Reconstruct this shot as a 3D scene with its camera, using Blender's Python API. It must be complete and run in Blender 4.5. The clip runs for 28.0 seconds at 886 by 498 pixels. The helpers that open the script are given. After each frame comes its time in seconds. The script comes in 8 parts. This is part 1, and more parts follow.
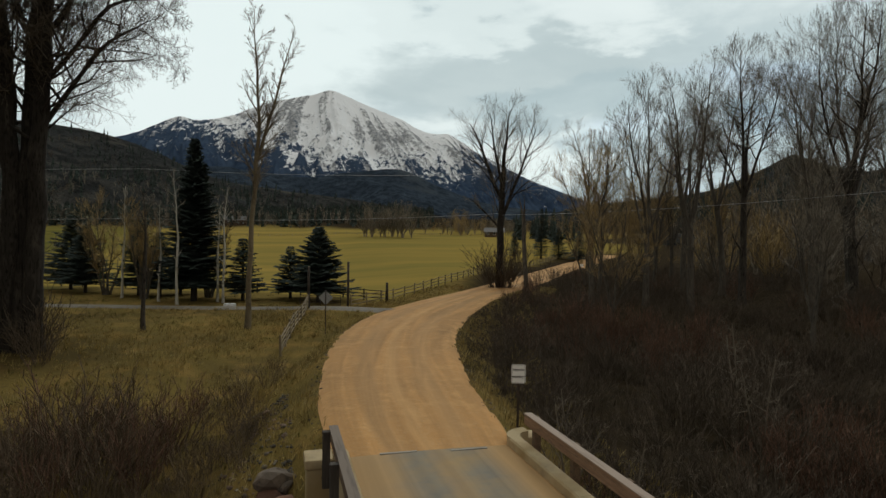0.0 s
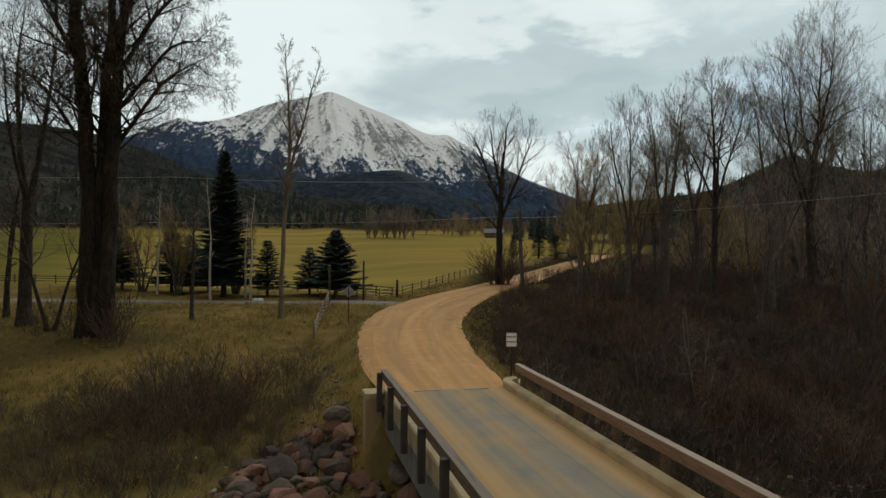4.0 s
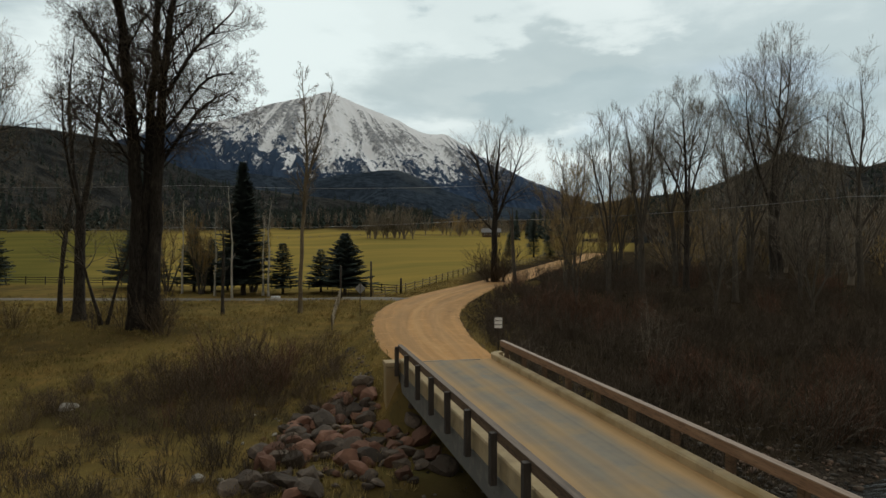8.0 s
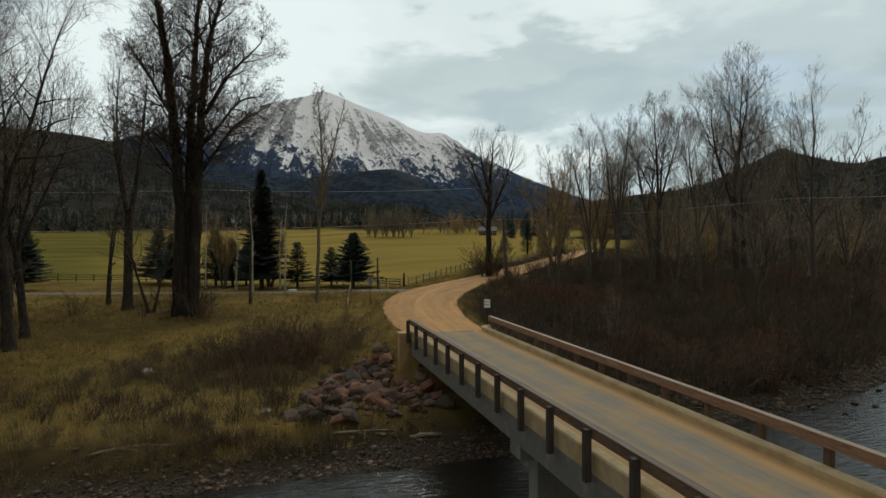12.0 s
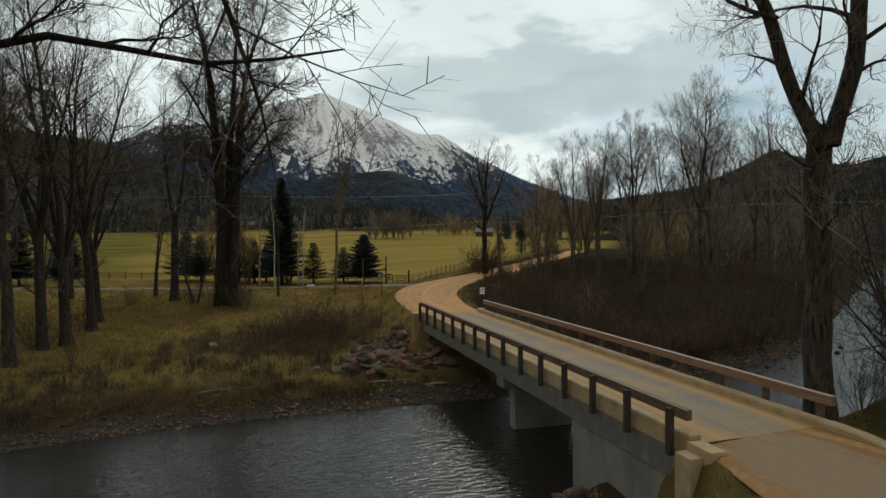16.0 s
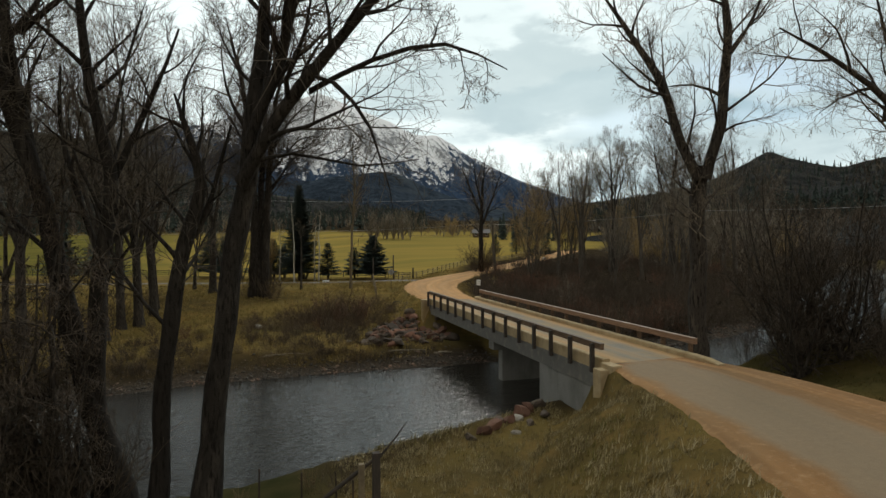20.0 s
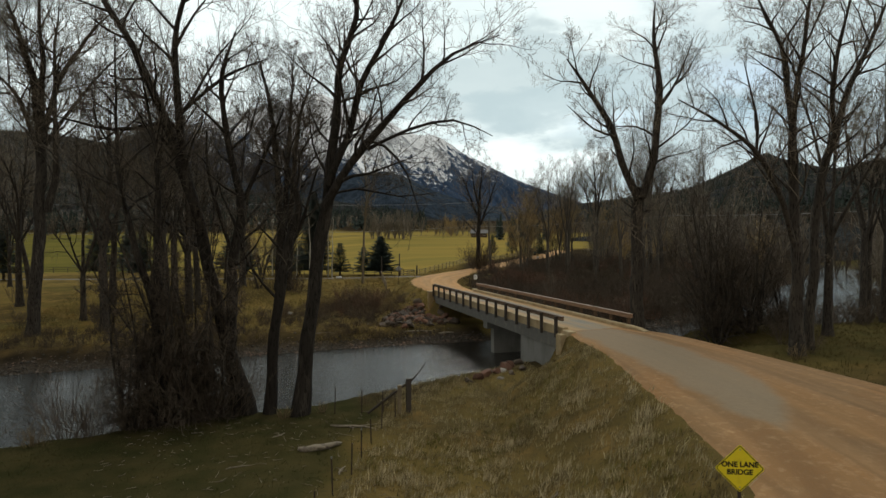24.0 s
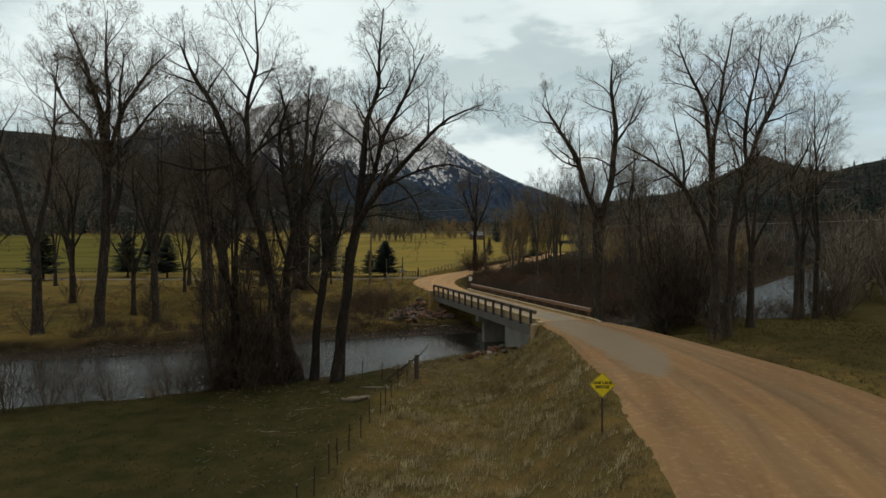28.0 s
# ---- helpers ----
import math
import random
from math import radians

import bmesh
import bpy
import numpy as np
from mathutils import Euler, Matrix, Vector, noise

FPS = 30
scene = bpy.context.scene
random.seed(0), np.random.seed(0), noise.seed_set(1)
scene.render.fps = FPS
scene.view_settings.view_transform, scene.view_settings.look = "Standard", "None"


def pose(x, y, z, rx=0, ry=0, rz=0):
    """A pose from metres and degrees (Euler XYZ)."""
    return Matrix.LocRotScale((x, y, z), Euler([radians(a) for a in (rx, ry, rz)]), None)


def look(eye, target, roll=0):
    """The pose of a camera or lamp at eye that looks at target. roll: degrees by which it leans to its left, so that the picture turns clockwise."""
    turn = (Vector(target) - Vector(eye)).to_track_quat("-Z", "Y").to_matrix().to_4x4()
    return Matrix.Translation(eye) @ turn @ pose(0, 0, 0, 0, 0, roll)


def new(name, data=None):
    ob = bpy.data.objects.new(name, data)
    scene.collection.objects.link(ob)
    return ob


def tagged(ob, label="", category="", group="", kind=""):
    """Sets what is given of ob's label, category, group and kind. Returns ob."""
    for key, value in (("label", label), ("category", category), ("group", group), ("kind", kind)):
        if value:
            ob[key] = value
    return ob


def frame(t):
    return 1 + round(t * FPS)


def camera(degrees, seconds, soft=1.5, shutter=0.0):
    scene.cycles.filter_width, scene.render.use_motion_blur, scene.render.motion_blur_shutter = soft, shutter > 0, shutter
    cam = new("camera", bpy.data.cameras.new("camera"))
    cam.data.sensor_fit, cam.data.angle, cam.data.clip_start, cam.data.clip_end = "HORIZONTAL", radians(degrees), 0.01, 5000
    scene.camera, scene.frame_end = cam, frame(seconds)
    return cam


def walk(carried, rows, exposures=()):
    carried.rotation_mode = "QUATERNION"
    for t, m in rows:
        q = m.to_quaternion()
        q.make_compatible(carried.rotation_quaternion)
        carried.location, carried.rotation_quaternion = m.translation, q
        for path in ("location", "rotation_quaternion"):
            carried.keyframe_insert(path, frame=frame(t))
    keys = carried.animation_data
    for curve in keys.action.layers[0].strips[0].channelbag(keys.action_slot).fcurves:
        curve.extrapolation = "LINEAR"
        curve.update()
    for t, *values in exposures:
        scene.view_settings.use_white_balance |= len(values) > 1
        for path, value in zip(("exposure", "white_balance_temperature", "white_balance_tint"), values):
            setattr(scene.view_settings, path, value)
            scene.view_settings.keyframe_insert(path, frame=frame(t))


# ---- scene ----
cam = camera(72.0, 28.0)
PATH = [
    (0.0, (-1.404, -15.809, 5.807), (1.198, -6.155, 5.668), 0.78),
    (1.0, (-1.997, -17.505, 5.795), (0.604, -7.850, 5.650), 0.81),
    (2.0, (-2.648, -19.247, 5.779), (-0.046, -9.592, 5.637), 0.78),
    (3.0, (-3.281, -20.971, 5.802), (-0.677, -11.317, 5.667), 0.71),
    (4.0, (-3.865, -22.664, 5.866), (-1.258, -13.010, 5.738), 0.60),
    (5.0, (-4.397, -24.340, 5.955), (-1.786, -14.688, 5.829), 0.48),
    (6.0, (-4.891, -26.031, 6.046), (-2.275, -16.381, 5.918), 0.35),
    (7.0, (-5.371, -27.771, 6.121), (-2.748, -18.122, 5.987), 0.22),
    (8.0, (-5.862, -29.589, 6.169), (-3.232, -19.943, 6.027), 0.10),
    (9.0, (-6.389, -31.512, 6.187), (-3.750, -21.868, 6.035), -0.02),
    (10.0, (-6.969, -33.555, 6.179), (-4.321, -23.913, 6.019), -0.12),
    (11.0, (-7.614, -35.723, 6.154), (-4.957, -26.084, 5.988), -0.20),
    (12.0, (-8.329, -38.016, 6.123), (-5.661, -28.380, 5.955), -0.27),
    (13.0, (-9.111, -40.426, 6.094), (-6.432, -30.793, 5.927), -0.32),
    (14.0, (-9.954, -42.939, 6.074), (-7.263, -33.309, 5.912), -0.35),
    (15.0, (-10.847, -45.540, 6.066), (-8.143, -35.914, 5.910), -0.37),
    (16.0, (-11.776, -48.213, 6.066), (-9.059, -38.590, 5.917), -0.37),
    (17.0, (-12.728, -50.943, 6.070), (-9.999, -41.324, 5.929), -0.36),
    (18.0, (-13.693, -53.716, 6.074), (-10.952, -44.100, 5.937), -0.34),
    (19.0, (-14.661, -56.519, 6.072), (-11.908, -46.907, 5.937), -0.31),
    (20.0, (-15.628, -59.344, 6.066), (-12.865, -49.734, 5.930), -0.28),
    (21.0, (-16.592, -62.181, 6.064), (-13.820, -52.574, 5.925), -0.24),
    (22.0, (-17.554, -65.024, 6.082), (-14.774, -55.419, 5.939), -0.20),
    (23.0, (-18.514, -67.865, 6.141), (-15.728, -58.262, 5.995), -0.17),
    (24.0, (-19.468, -70.696, 6.264), (-16.678, -61.095, 6.118), -0.13),
    (25.0, (-20.406, -73.511, 6.464), (-17.612, -63.910, 6.323), -0.09),
    (26.0, (-21.301, -76.302, 6.728), (-18.504, -66.703, 6.595), -0.05),
    (27.0, (-22.102, -79.069, 6.995), (-19.301, -69.470, 6.867), -0.01),
    (28.0, (-22.724, -81.818, 7.119), (-19.919, -72.220, 6.981), 0.05),
]
walk(cam, [(t, look(eye, target, roll)) for t, eye, target, roll in PATH], [(0.0, 0.0), (14.0, 0.0), (18.0, 0.18), (21.0, 0.34), (25.0, 0.27), (28.0, 0.06)])

# ---- world and sun: broken overcast, light mostly from the clouds ----
SUN_EL, SUN_AZ = 38.0, 25.0          # degrees; azimuth clockwise from +y
world = bpy.data.worlds.new("overcast_sky")
scene.world = world
world.use_nodes = True
wn, wl = world.node_tree.nodes, world.node_tree.links
wn.clear()


def wnode(kind, **values):
    n = wn.new(kind)
    for key, value in values.items():
        if key in n.inputs:
            n.inputs[key].default_value = value
    return n


w_out = wnode("ShaderNodeOutputWorld")
w_bg = wnode("ShaderNodeBackground")
w_bg.inputs["Strength"].default_value = 1.0
wl.new(w_bg.outputs[0], w_out.inputs[0])
w_sky = wn.new("ShaderNodeTexSky")
w_sky.sky_type = "NISHITA"
w_sky.sun_disc = False
w_sky.sun_elevation, w_sky.sun_rotation = radians(SUN_EL), radians(SUN_AZ)
w_skyg = wn.new("ShaderNodeVectorMath"); w_skyg.operation = "SCALE"
w_skyg.inputs["Scale"].default_value = 0.085
wl.new(w_sky.outputs[0], w_skyg.inputs[0])
w_tc = wn.new("ShaderNodeTexCoord")
w_sep = wn.new("ShaderNodeSeparateXYZ")
wl.new(w_tc.outputs["Generated"], w_sep.inputs[0])
# clouds lie on a plane overhead: direction / (z + a little)
w_add = wn.new("ShaderNodeMath"); w_add.operation = "ADD"; w_add.inputs[1].default_value = 0.16
w_max = wn.new("ShaderNodeMath"); w_max.operation = "MAXIMUM"; w_max.inputs[1].default_value = 0.05
wl.new(w_sep.outputs[2], w_add.inputs[0]); wl.new(w_add.outputs[0], w_max.inputs[0])
w_div = wn.new("ShaderNodeVectorMath"); w_div.operation = "DIVIDE"
w_cmb = wn.new("ShaderNodeCombineXYZ")
for k in range(3):
    wl.new(w_max.outputs[0], w_cmb.inputs[k])
wl.new(w_tc.outputs["Generated"], w_div.inputs[0]); wl.new(w_cmb.outputs[0], w_div.inputs[1])


def wnoise(scale, detail, rough, offset, distort=0.0):
    mp = wn.new("ShaderNodeMapping"); mp.inputs["Location"].default_value = offset
    nz = wnode("ShaderNodeTexNoise", Scale=scale, Detail=detail, Roughness=rough, Distortion=distort)
    wl.new(w_div.outputs[0], mp.inputs[0]); wl.new(mp.outputs[0], nz.inputs["Vector"])
    return nz.outputs[0]


def wramp(src, stops):
    rp = wn.new("ShaderNodeValToRGB")
    rp.color_ramp.interpolation = "EASE"
    for i, (at, col) in enumerate(stops):
        e = rp.color_ramp.elements[i] if i < 2 else rp.color_ramp.elements.new(at)
        e.position, e.color = at, (*col, 1)
    wl.new(src, rp.inputs[0])
    return rp.outputs[0]


def wmix(fac, a, b, mode="MIX"):
    m = wn.new("ShaderNodeMix"); m.data_type = "RGBA"; m.blend_type = mode
    if isinstance(fac, float):
        m.inputs[0].default_value = fac
    else:
        wl.new(fac, m.inputs[0])
    for s, v in ((6, a), (7, b)):
        if isinstance(v, tuple):
            m.inputs[s].default_value = (*v, 1)
        else:
            wl.new(v, m.inputs[s])
    return m.outputs[2]


# bearing and height of each direction in degrees, torn up by drawn-out noise for the cloud edges
w_plain = wn.new("ShaderNodeVectorMath"); w_plain.operation = "NORMALIZE"
wl.new(w_tc.outputs["Generated"], w_plain.inputs[0])


def wmath(op, a, b=0.0, c=None):
    k = wn.new("ShaderNodeMath"); k.operation = op
    for i, v in enumerate((a, b) if c is None else (a, b, c)):
        if isinstance(v, (int, float)):
            k.inputs[i].default_value = v
        else:
            wl.new(v, k.inputs[i])
    return k.outputs[0]


w_dir = wn.new("ShaderNodeSeparateXYZ"); wl.new(w_plain.outputs[0], w_dir.inputs[0])
w_flat = wn.new("ShaderNodeMapping"); w_flat.inputs["Scale"].default_value = (1, 1, 2.6)
wl.new(w_plain.outputs[0], w_flat.inputs[0])
w_warp = wnode("ShaderNodeTexNoise", Scale=3.4, Detail=10.0, Roughness=0.56)
wl.new(w_flat.outputs[0], w_warp.inputs["Vector"])
w_wc = wn.new("ShaderNodeSeparateColor"); wl.new(w_warp.outputs["Color"], w_wc.inputs[0])
w_az = wmath("MULTIPLY", wmath("ARCTAN2", w_dir.outputs[0], w_dir.outputs[1]), 57.296)
w_el = wmath("MULTIPLY", wmath("ARCSINE", w_dir.outputs[2]), 57.296)
w_azr = wmath("MULTIPLY_ADD", wmath("SUBTRACT", w_wc.outputs[0], 0.5), 34.0, w_az)
w_elr = wmath("MULTIPLY_ADD", wmath("SUBTRACT", w_wc.outputs[1], 0.5), 17.0, w_el)


def wspot(azimuth, elevation, wide, high, ragged=True, most=1.0):
    """1 in the middle of an oval of sky (half width and half height in degrees), fading to 0 at its rim."""
    a = wmath("MULTIPLY", wmath("SUBTRACT", w_azr if ragged else w_az, azimuth), 1.0 / wide)
    e = wmath("MULTIPLY", wmath("SUBTRACT", w_elr if ragged else w_el, elevation), 1.0 / high)
    d = wmath("ADD", wmath("MULTIPLY", a, a), wmath("MULTIPLY", e, e))
    mr = wn.new("ShaderNodeMapRange"); mr.interpolation_type = "SMOOTHERSTEP"
    mr.inputs[1].default_value, mr.inputs[2].default_value, mr.inputs[4].default_value = 1.25, 0.15, most
    wl.new(d, mr.inputs[0])
    return mr.outputs[0]


w_big = wnoise(0.55, 4.0, 0.5, (3.1, 0.4, 0.0), 0.3)
w_fine = wnoise(1.7, 6.0, 0.55, (0.0, 5.0, 0.0), 0.2)
w_mixn = wn.new("ShaderNodeMath"); w_mixn.operation = "MULTIPLY_ADD"
w_mixn.inputs[1].default_value = 0.5
w_fs = wn.new("ShaderNodeMath"); w_fs.operation = "MULTIPLY"; w_fs.inputs[1].default_value = 0.5
wl.new(w_big, w_fs.inputs[0]); wl.new(w_fine, w_mixn.inputs[0]); wl.new(w_fs.outputs[0], w_mixn.inputs[2])
cloud = wramp(w_mixn.outputs[0], [(0.37, (0.50, 0.565, 0.595)), (0.60, (0.90, 0.92, 0.92)), (0.48, (0.62, 0.675, 0.70))])
cloud = wmix(wspot(-6, 13, 17, 13), cloud, (0.93, 0.955, 0.955))          # bright break behind the peak
cloud = wmix(wspot(4, 19, 9, 7, most=0.9), cloud, (0.92, 0.95, 0.95))
cloud = wmix(wspot(20, 15, 15, 4.5, most=0.8), cloud, (0.56, 0.615, 0.635))   # grey banks to its right
cloud = wmix(wspot(27, 12, 11, 2.6, most=0.75), cloud, (0.49, 0.565, 0.60))
cloud = wmix(wspot(15, 20, 12, 2.0, most=0.8), cloud, (0.86, 0.89, 0.89))
cloud = wmix(wspot(31, 18.5, 8, 2.4, most=0.85), cloud, (0.90, 0.92, 0.92))
cloud = wmix(wspot(21, 6, 11, 4), cloud, (0.95, 0.965, 0.955))          # bright gap low on the horizon
cloud = wmix(wspot(42, 13, 9, 3.5, most=0.85), cloud, (0.54, 0.60, 0.63))
cloud = wmix(wspot(40, 22.5, 10, 2.6), cloud, (0.96, 0.97, 0.965))
cloud = wmix(wspot(26, 23.2, 8, 1.3, most=0.8), cloud, (0.42, 0.51, 0.54))     # thin blue openings
cloud = wmix(wspot(44, 10, 5, 2.0, most=0.85), cloud, (0.36, 0.46, 0.53))
# the cloud deck is heavier overhead and behind, thinner towards the mountain
w_fw = wn.new("ShaderNodeVectorMath"); w_fw.operation = "DOT_PRODUCT"
w_fw.inputs[1].default_value = (math.sin(radians(16)) * 0.988, math.cos(radians(16)) * 0.988, 0.156)
wl.new(w_plain.outputs[0], w_fw.inputs[0])
w_fwm = wn.new("ShaderNodeMapRange"); w_fwm.interpolation_type = "SMOOTHERSTEP"
w_fwm.inputs[1].default_value, w_fwm.inputs[2].default_value = math.cos(radians(105)), math.cos(radians(34))
wl.new(w_fw.outputs["Value"], w_fwm.inputs[0])
w_fwd = w_fwm.outputs[0]
w_dim = wramp(w_fwd, [(0.0, (0.50, 0.465, 0.415)), (1.0, (0.865, 0.945, 0.935))])
w_open = wramp(wnoise(0.9, 3.0, 0.5, (7.3, 2.2, 0.0)), [(0.60, (0, 0, 0)), (0.74, (0.7, 0.7, 0.7))])
sky_col = wmix(1.0, wmix(w_open, cloud, w_skyg.outputs[0]), w_dim, "MULTIPLY")
wl.new(sky_col, w_bg.inputs[0])

sun_data = bpy.data.lights.new("sun", "SUN")
sun_data.energy, sun_data.angle, sun_data.color = 0.5, radians(14), (1.0, 0.95, 0.86)
sun = new("sun", sun_data)
a_, e_ = radians(SUN_AZ), radians(SUN_EL)
sun.matrix_world = look((0, 0, 0), (-math.sin(a_) * math.cos(e_), -math.cos(a_) * math.cos(e_), -math.sin(e_)))
sun.location = (60, 130, 110)

# ---- materials ----
def material(name, base, rough=0.8, metal=0.0, spec=0.3, layers=(), bump=(), island=0.0, obj=0.0, coord="pos", trans=0.0):
    """A procedural surface. base: colour. layers: (scale, colour, low, high, detail[, stretch]) noise patches mixed over it in turn.
    bump: (scale, strength, distance). island / obj: how far the brightness varies from piece to piece."""
    m = bpy.data.materials.new(name)
    m.use_nodes = True
    nt = m.node_tree
    n, l = nt.nodes, nt.links
    b = n["Principled BSDF"]
    b.inputs["Roughness"].default_value, b.inputs["Metallic"].default_value = rough, metal
    b.inputs["Specular IOR Level"].default_value = spec
    src = None
    if coord == "pos":
        src = n.new("ShaderNodeNewGeometry").outputs["Position"]
    else:
        src = n.new("ShaderNodeTexCoord").outputs["Object"]

    def noise_of(scale, detail=4.0, stretch=(1, 1, 1), rough_=0.6):
        mp = n.new("ShaderNodeMapping")
        mp.inputs["Scale"].default_value = stretch
        l.new(src, mp.inputs[0])
        t = n.new("ShaderNodeTexNoise")
        t.inputs["Scale"].default_value, t.inputs["Detail"].default_value, t.inputs["Roughness"].default_value = scale, detail, rough_
        l.new(mp.outputs[0], t.inputs["Vector"])
        return t.outputs[0]

    rgb = n.new("ShaderNodeRGB")
    rgb.outputs[0].default_value = (*base, 1)
    col = rgb.outputs[0]
    for lay in layers:
        scale, colour, lo, hi, detail = lay[:5]
        stretch = lay[5] if len(lay) > 5 else (1, 1, 1)
        mr = n.new("ShaderNodeMapRange")
        mr.inputs[1].default_value, mr.inputs[2].default_value = lo, hi
        l.new(noise_of(scale, detail, stretch), mr.inputs[0])
        mx = n.new("ShaderNodeMix"); mx.data_type = "RGBA"
        l.new(mr.outputs[0], mx.inputs[0]); l.new(col, mx.inputs[6])
        mx.inputs[7].default_value = (*colour, 1)
        col = mx.outputs[2]
    for amount, node, sock in ((island, "ShaderNodeNewGeometry", "Random Per Island"), (obj, "ShaderNodeObjectInfo", "Random")):
        if amount:
            mr = n.new("ShaderNodeMapRange")
            mr.inputs[3].default_value, mr.inputs[4].default_value = 1 - amount, 1 + amount
            l.new(n.new(node).outputs[sock], mr.inputs[0])
            vm = n.new("ShaderNodeVectorMath"); vm.operation = "SCALE"
            l.new(col, vm.inputs[0]); l.new(mr.outputs[0], vm.inputs["Scale"])
            col = vm.outputs[0]
    l.new(col, b.inputs["Base Color"])
    last = None
    for scale, strength, dist in bump:
        bp = n.new("ShaderNodeBump")
        bp.inputs["Strength"].default_value, bp.inputs["Distance"].default_value = strength, dist
        l.new(noise_of(scale, 5.0), bp.inputs["Height"])
        if last:
            l.new(last, bp.inputs["Normal"])
        last = bp.outputs[0]
    if last:
        l.new(last, b.inputs["Normal"])
    return m


M_BARK = material("cottonwood_bark", (0.062, 0.053, 0.044), 0.95, layers=[(2.5, (0.115, 0.098, 0.078), 0.5, 0.7, 5, (1, 1, 0.25)), (11, (0.017, 0.014, 0.012), 0.5, 0.65, 3, (1, 1, 0.2))], bump=[(14, 0.7, 0.05)], spec=0.15)
# bark and twigs in darker copies, painting trees that stand in silhouette
M_BARK_DARK = material("silhouette_bark", (0.036, 0.031, 0.026), 0.95, layers=[(2.5, (0.080, 0.068, 0.055), 0.5, 0.7, 5, (1, 1, 0.25)), (11, (0.016, 0.013, 0.011), 0.5, 0.65, 3, (1, 1, 0.2))], bump=[(14, 0.8, 0.06)], spec=0.15)
M_TWIG_DARK = material("silhouette_twig", (0.115, 0.095, 0.073), 0.9, island=0.3, spec=0.15)
M_BARK_PALE = material("yellowish_bark", (0.19, 0.155, 0.10), 0.9, layers=[(1.2, (0.09, 0.07, 0.05), 0.5, 0.7, 4, (1, 1, 0.3)), (6, (0.25, 0.21, 0.14), 0.55, 0.7, 3)], bump=[(12, 0.5, 0.03)], spec=0.15)
M_ASPEN = material("aspen_bark", (0.48, 0.46, 0.40), 0.8, layers=[(3, (0.13, 0.12, 0.10), 0.60, 0.68, 4, (1, 1, 2.5))], bump=[(15, 0.3, 0.01)], spec=0.2)
M_TWIG = material("twig_bark", (0.21, 0.175, 0.132), 0.9, island=0.25, spec=0.15)
M_TWIG_GOLD = material("golden_twig", (0.34, 0.245, 0.115), 0.9, island=0.3, spec=0.15)
M_TWIG_PALE = material("pale_twig", (0.30, 0.26, 0.20), 0.9, island=0.25, spec=0.15)
M_TWIG_FAR = material("far_twigs", (0.22, 0.19, 0.15), 0.95, island=0.3, spec=0.05)
M_BRUSH = material("dark_brush", (0.115, 0.090, 0.066), 0.95, island=0.35, spec=0.1)
M_BRUSH_RED = material("red_willow", (0.165, 0.098, 0.066), 0.9, island=0.35, spec=0.12)
M_BRUSH_BROWN = material("brown_brush", (0.145, 0.108, 0.072), 0.95, island=0.35, spec=0.1)
M_BRUSH_TAN = material("tan_brush", (0.20, 0.15, 0.085), 0.92, island=0.35, spec=0.1)
M_BRUSH_LOW = material("dark_low_brush", (0.095, 0.074, 0.055), 0.95, island=0.35, spec=0.1)
M_NEEDLE = material("spruce_needles", (0.048, 0.064, 0.054), 0.85, island=0.45, spec=0.2)
M_GRASS = material("dry_grass", (0.41, 0.31, 0.12), 0.92, layers=[(0.35, (0.23, 0.175, 0.065), 0.45, 0.6, 3), (0.9, (0.44, 0.36, 0.17), 0.52, 0.66, 4), (0.12, (0.35, 0.255, 0.095), 0.5, 0.65, 2)], island=0.35, spec=0.12)
M_GRASS_STRAW = material("matted_straw", (0.41, 0.345, 0.20), 0.92, layers=[(0.7, (0.16, 0.125, 0.058), 0.50, 0.62, 4), (0.25, (0.29, 0.24, 0.13), 0.48, 0.62, 3)], island=0.4, spec=0.1)
M_GRASS_PALE = material("bleached_grass", (0.52, 0.44, 0.28), 0.92, layers=[(0.9, (0.36, 0.29, 0.15), 0.45, 0.62, 3)], island=0.35, spec=0.1)
M_GRASS_GREEN = material("mixed_grass", (0.15, 0.135, 0.038), 0.92, layers=[(0.4, (0.25, 0.20, 0.08), 0.45, 0.62, 3)], island=0.35, spec=0.12)
M_GRASS_PASTURE = material("pasture_grass", (0.105, 0.085, 0.030), 0.92, layers=[(0.4, (0.15, 0.115, 0.05), 0.48, 0.66, 3)], island=0.35, spec=0.1)
M_GRASS_LAWN = material("grazed_grass", (0.085, 0.085, 0.032), 0.92, layers=[(0.4, (0.085, 0.068, 0.028), 0.48, 0.66, 3)], island=0.35, spec=0.1)
M_BARK_GREY = material("grey_bark", (0.115, 0.10, 0.08), 0.95, layers=[(2.5, (0.17, 0.15, 0.12), 0.5, 0.7, 5, (1, 1, 0.25)), (9, (0.06, 0.052, 0.043), 0.5, 0.65, 3, (1, 1, 0.2))], bump=[(14, 0.6, 0.04)], spec=0.12)
M_CONC = material("bridge_concrete", (0.50, 0.385, 0.225), 0.9, layers=[(1.5, (0.36, 0.275, 0.165), 0.47, 0.68, 5), (9, (0.47, 0.36, 0.20), 0.5, 0.72, 4), (0.6, (0.36, 0.255, 0.12), 0.5, 0.7, 3)], bump=[(40, 0.3, 0.01)])
M_CONC_GREY = material("grey_concrete", (0.26, 0.255, 0.235), 0.9, layers=[(0.8, (0.17, 0.165, 0.15), 0.45, 0.68, 5, (1, 1, 0.4)), (12, (0.33, 0.32, 0.29), 0.55, 0.75, 4)], bump=[(30, 0.3, 0.01)])
